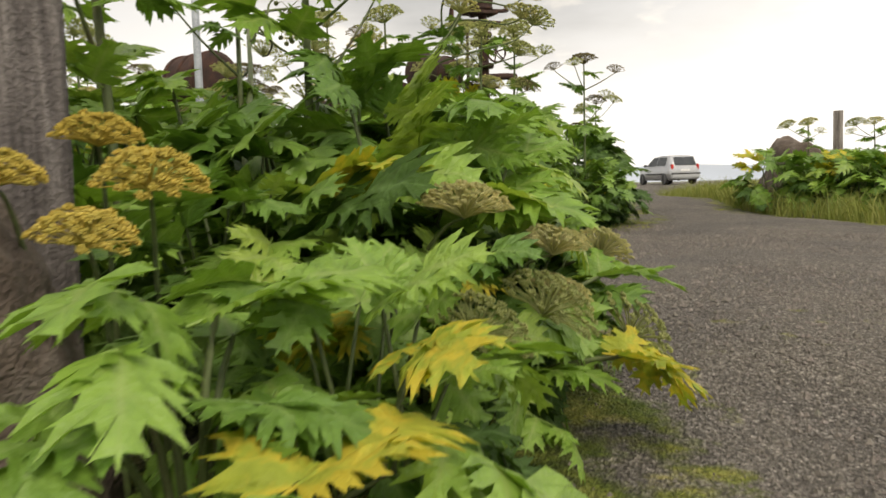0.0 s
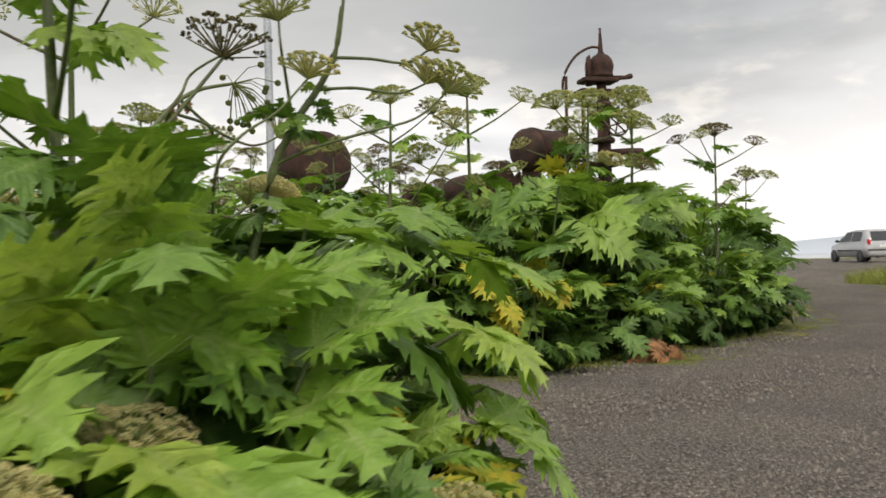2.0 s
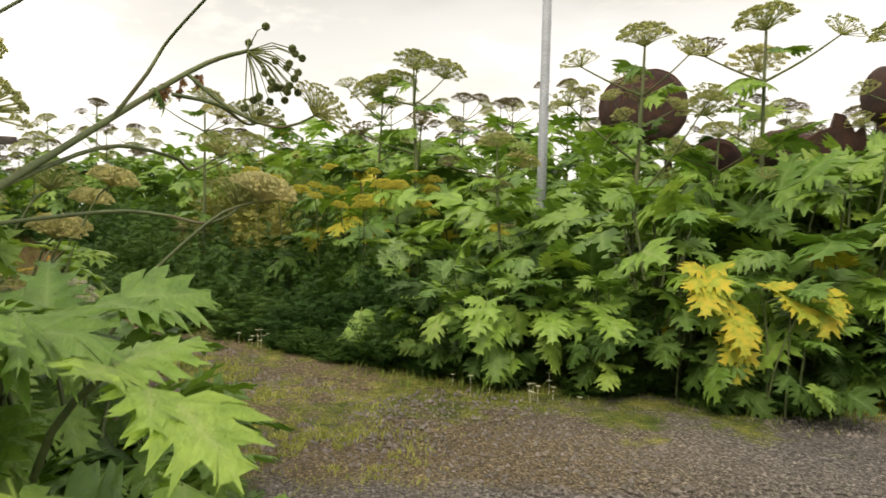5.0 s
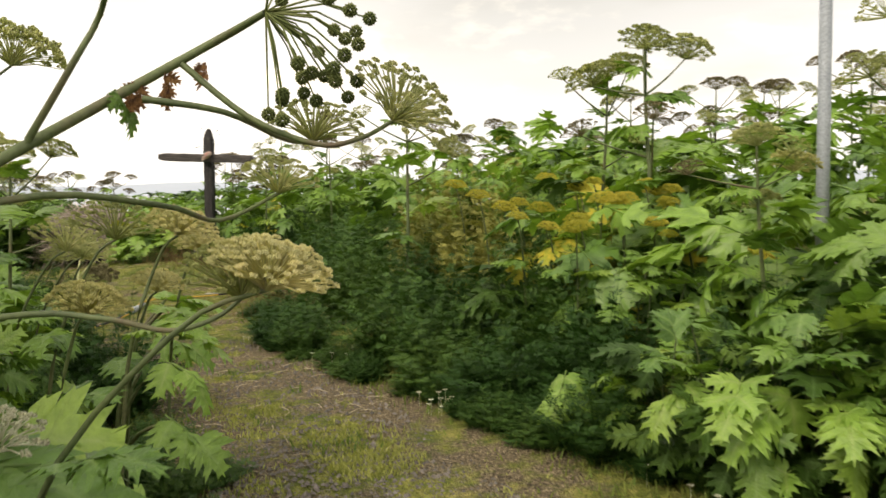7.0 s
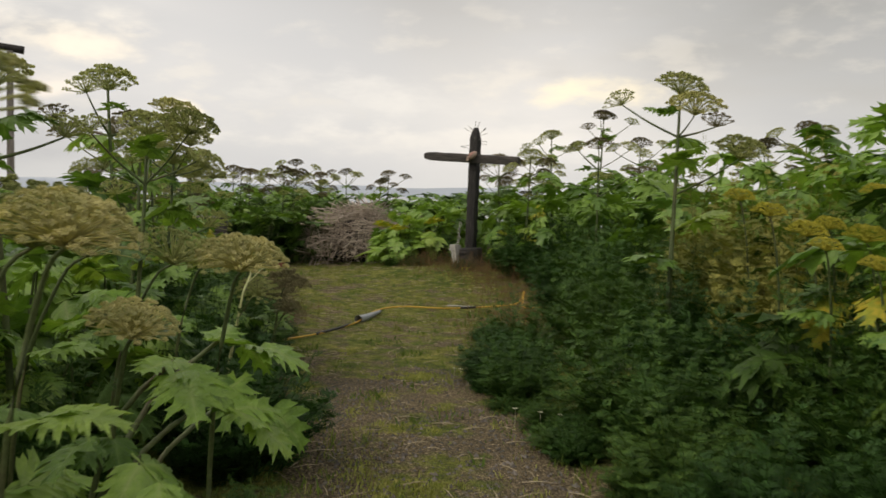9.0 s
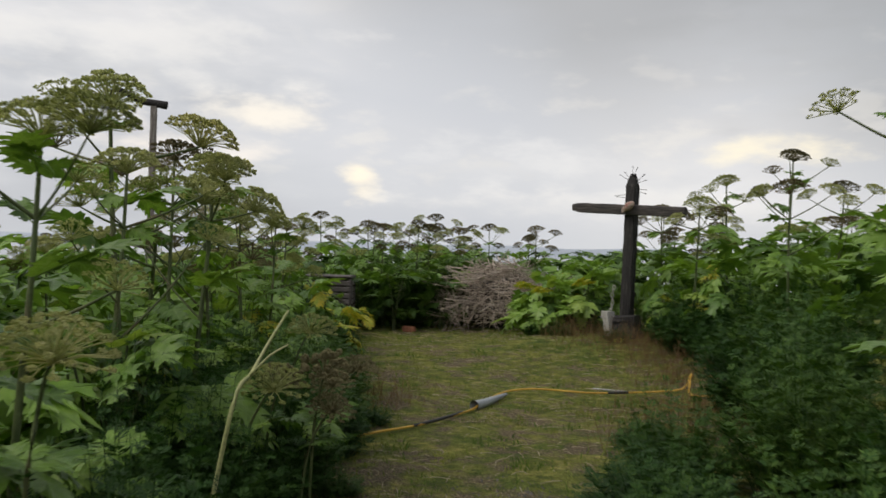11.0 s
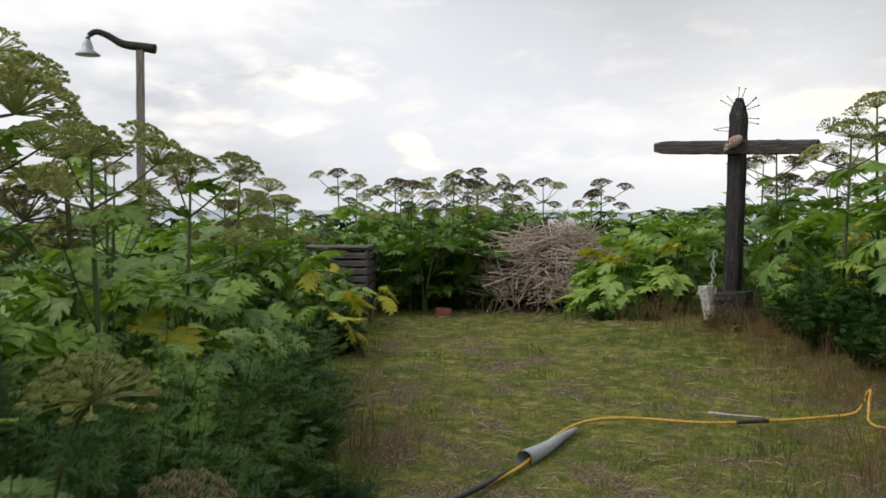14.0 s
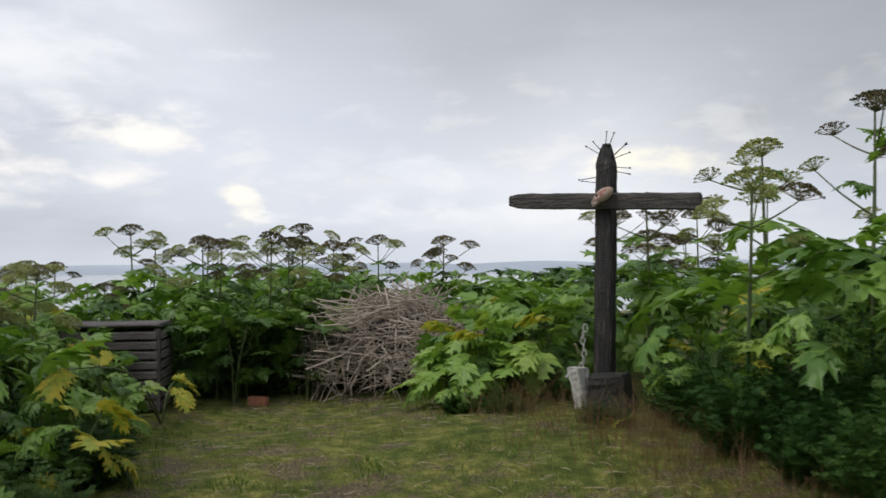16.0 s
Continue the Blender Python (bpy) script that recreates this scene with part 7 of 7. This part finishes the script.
for k in range(len(BANK_B[:9]) - 1):
    (x0, y0), (x1, y1) = BANK_B[k], BANK_B[k + 1]
    n = int(math.hypot(x1 - x0, y1 - y0) / 0.24) + 1
    for i in range(n):
        u = (i + rh.random()) / n
        herb(rh.choice(HERBS), x0 + (x1 - x0) * u + rh.uniform(-0.1, 0.1), y0 + (y1 - y0) * u + rh.uniform(0.0, 0.35), 0.40, rh.uniform(0.2, 0.5), rh, "low green weeds at the foot of the hogweed", "verge weeds")


for line, n in ((EDGE_B2[6:], 46), (EDGE_A[5:11], 26)):
    for k in range(n):
        i = rh.randrange(len(line) - 1)
        u = rh.random()
        x, y = line[i][0] + (line[i + 1][0] - line[i][0]) * u + rh.gauss(0, 0.14), line[i][1] + (line[i + 1][1] - line[i][1]) * u + rh.gauss(0, 0.14)
        if line_gap(WALKED, x, y) > 0.75:
            herb(rh.choice(HERBS), x, y, rh.uniform(0.25, 0.4), rh.uniform(0.14, 0.32), rh, "low green weeds creeping over the path's edge", "verge weeds")


def grass_mesh(name, spots, material, r, tall, wide=0.004):
    verts, faces = [], []
    for x, y, k in spots:
        z = height(x, y) - 0.005
        a = r.uniform(0, 6.283)
        h = tall * k * r.uniform(0.6, 1.2)
        w = wide * r.uniform(0.7, 1.4)
        lx, ly = r.gauss(0, 0.45) * h, r.gauss(0, 0.45) * h
        dx, dy = math.cos(a) * w, math.sin(a) * w
        i = len(verts)
        verts += [(x - dx, y - dy, z), (x + dx, y + dy, z), (x + lx * 0.35 + dx * 0.7, y + ly * 0.35 + dy * 0.7, z + h * 0.6), (x + lx * 0.35 - dx * 0.7, y + ly * 0.35 - dy * 0.7, z + h * 0.6), (x + lx, y + ly, z + h)]
        faces += [(i, i + 1, i + 2, i + 3), (i + 3, i + 2, i + 4)]
    me = bpy.data.meshes.new(name)
    me.from_pydata(verts, [], faces)
    me.materials.append(material)
    return me


rg = random.Random(23)
CLEARING = [(-2.2, 5.0), (-3.2, 5.9), (-4.6, 7.3), (-7.1, 9.6), (-9.2, 11.0), (-13.2, 13.6), (-13.6, 15.6), (-12.2, 16.6), (-11.2, 15.6), (-9.9, 15.4), (-7.6, 14.5), (-6.1, 13.1), (-5.2, 10.9), (-3.9, 8.9), (-2.5, 7.5), (-1.2, 6.4), (-0.9, 4.8)]
spots = []
for _ in range(80000):
    x, y = rg.uniform(-14, -0.5), rg.uniform(4, 17)
    if not inside(CLEARING, x, y):
        continue
    k = noise.noise((x * 1.6, y * 1.6, 9)) + 0.5 * noise.noise((x * 5, y * 5, 4))
    d = line_gap(PATHWAY, x, y)
    if k > 0.30 - 0.35 * smooth(0.4, 2.0, d) + 0.1 * rg.random():
        spots.append((x, y, 0.6 + 0.5 * rg.random()))
tagged(new("grass", grass_mesh("grass", spots, M["grass"], rg, 0.06, 0.0035)), "short trodden grass on the clearing", "grass", kind="stuff")
spots = []
for _ in range(90000):
    x, y = rg.uniform(-14, -0.5), rg.uniform(4, 17)
    if inside(CLEARING, x, y) and noise.noise((x * 2.3, y * 2.3, 31)) + 0.45 * noise.noise((x * 7, y * 7, 12)) > 0.30 + 0.1 * rg.random():
        spots.append((x, y, 0.5 + rg.random()))
tagged(new("grass_tufts", grass_mesh("grass_tufts", spots, M["grass_green"], rg, 0.055, 0.005)), "dark green tufts of trodden grass on turf", "grass", kind="stuff")
spots = []
for _ in range(56000):
    k = rg.randrange(len(PATHWAY) - 1)
    u = rg.random()
    x = PATHWAY[k][0] + (PATHWAY[k + 1][0] - PATHWAY[k][0]) * u + rg.gauss(0, 0.30)
    y = PATHWAY[k][1] + (PATHWAY[k + 1][1] - PATHWAY[k][1]) * u + rg.gauss(0, 0.30)
    if noise.noise((x * 2.2, y * 2.2, 41)) + 0.5 * noise.noise((x * 8, y * 8, 2)) > 0.05 + 0.28 * smooth(5.8, 7.0, y) + 0.2 * rg.random():
        spots.append((x, y, 0.4 + rg.random()))
tagged(new("path_grass", grass_mesh("path_grass", spots, M["grass_yellow"], rg, 0.032, 0.004)), "yellow-green flattened grass along the path's middle", "grass", kind="stuff")
spots = []
for line, n, spread in ((EDGE_A[4:], 5000, 0.22), (EDGE_B2, 5000, 0.3), (EDGE_B1, 2200, 0.22)):
    for _ in range(n):
        k = rg.randrange(len(line) - 1)
        u = rg.random()
        x = line[k][0] + (line[k + 1][0] - line[k][0]) * u + rg.gauss(0, spread)
        y = line[k][1] + (line[k + 1][1] - line[k][1]) * u + rg.gauss(0, spread)
        if line_gap(WALKED, x, y) > 0.5:
            spots.append((x, y, 0.5 + rg.random()))
tagged(new("verge_grass", grass_mesh("verge_grass", spots, M["grass_green"], rg, 0.05, 0.0045)), "longer grass along the foot of the thickets", "grass", kind="stuff")
spots = []
for cx, cy, n, sp in ((-8.4, 15.1, 620, 0.4), (-7.5, 14.5, 420, 0.36), (-9.7, 15.3, 300, 0.28), (-5.5, 12.3, 420, 0.35), (-4.9, 11.0, 300, 0.3), (-7.9, 10.2, 160, 0.22), (-6.6, 13.9, 300, 0.28)):
    for _ in range(n):
        spots.append((cx + rg.gauss(0, sp), cy + rg.gauss(0, sp), 0.5 + rg.random() * 0.8))
tagged(new("bent_grass", grass_mesh("bent_grass", spots, M["grass_red"], rg, 0.34, 0.0022)), "reddish seeding bent grass round the cross", "grass", kind="stuff")
VERGE = [(20.5, 14.4), (11.8, 6.4), (9.0, 2.4), (11, -1), (20, 4), (27, 14)]
spots = []
for _ in range(60000):
    x, y = rg.uniform(8.5, 27), rg.uniform(-1, 14.5)
    if inside(VERGE, x, y):
        spots.append((x, y, 0.6 + rg.random()))
tagged(new("roadside_grass", grass_mesh("roadside_grass", spots[:26000], M["grass"], rg, 0.34, 0.009)), "rough yellow-green grass on the roadside verge", "grass", kind="stuff")


def gravel():
    r = random.Random(29)
    verts, faces = [], []
    for _ in range(66000):
        u = r.random()
        x, y = (r.uniform(-3.5, 7), r.uniform(-2.5, 5.6)) if u < 0.75 else (r.uniform(-5, 0.5), r.uniform(3.5, 9))
        if not (inside(ROAD, x, y) or line_gap(PATHWAY, x, y) < 0.7):
            continue
        s = 0.005 + 0.017 * r.random() ** 3
        z = height(x, y) + 0.004
        i = len(verts)
        a = r.uniform(0, 1.57)
        for q in range(4):
            t = a + 1.5708 * q
            verts.append((x + math.cos(t) * s * r.uniform(0.7, 1.2), y + math.sin(t) * s * r.uniform(0.7, 1.2), z - s * 0.3))
        verts.append((x + r.uniform(-0.3, 0.3) * s, y + r.uniform(-0.3, 0.3) * s, z + s * r.uniform(0.4, 0.8)))
        faces += [(i + q, i + (q + 1) % 4, i + 4) for q in range(4)]
    me = bpy.data.meshes.new("gravel")
    me.from_pydata(verts, [], faces)
    me.materials.append(M["pebble"])
    tagged(new("gravel", me), "loose grey-brown gravel stones", "gravel", kind="stuff")


gravel()


def litter():
    """Bits of straw and dead stalk strewn over the clearing."""
    r = random.Random(37)
    b = Build()
    for _ in range(2200):
        x, y = r.uniform(-13.5, -1.5), r.uniform(5, 16.5)
        if not inside(CLEARING, x, y):
            continue
        ln, a = r.uniform(0.04, 0.2), r.uniform(0, 3.14)
        z = height(x, y) + 0.012
        d = Vector((math.cos(a), math.sin(a), 0)) * ln / 2
        p = Vector((x, y, z))
        b.tube([p - d, p + Vector((0, 0, 0.008)), p + d], [0.0025, 0.003, 0.002], 4)
    tagged(new("straw_litter", b.mesh("straw_litter", M["straw"])), "pale straw and stalk bits strewn on turf", "straw", kind="stuff")
    b = Build()
    for cx, cy, n in ((-1.06, 6.25, 7), (-0.95, 6.45, 4), (0.6, 5.0, 5), (-1.2, 7.0, 3), (1.1, 4.7, 10), (-4.1, 8.9, 3), (-2.5, 7.6, 4)):
        for _ in range(n):
            x, y = cx + r.gauss(0, 0.1), cy + r.gauss(0, 0.1)
            z = height(x, y) + r.uniform(0.05, 0.15)
            b.tube([(x, y, z - 0.2), (x, y, z)], [0.0015, 0.0015], 3, False)
            for q in range(6):
                a = q * 1.047
                b.add([(x, y, z), (x + 0.016 * math.cos(a - 0.3), y + 0.016 * math.sin(a - 0.3), z + 0.004), (x + 0.022 * math.cos(a), y + 0.022 * math.sin(a), z + 0.002), (x + 0.016 * math.cos(a + 0.3), y + 0.016 * math.sin(a + 0.3), z + 0.004)], [(0, 1, 2, 3)])
    tagged(new("white_flowers", b.mesh("white_flowers", M["umbel_white"])), "small white wild flowers along the path", "flowers", kind="stuff")


litter()
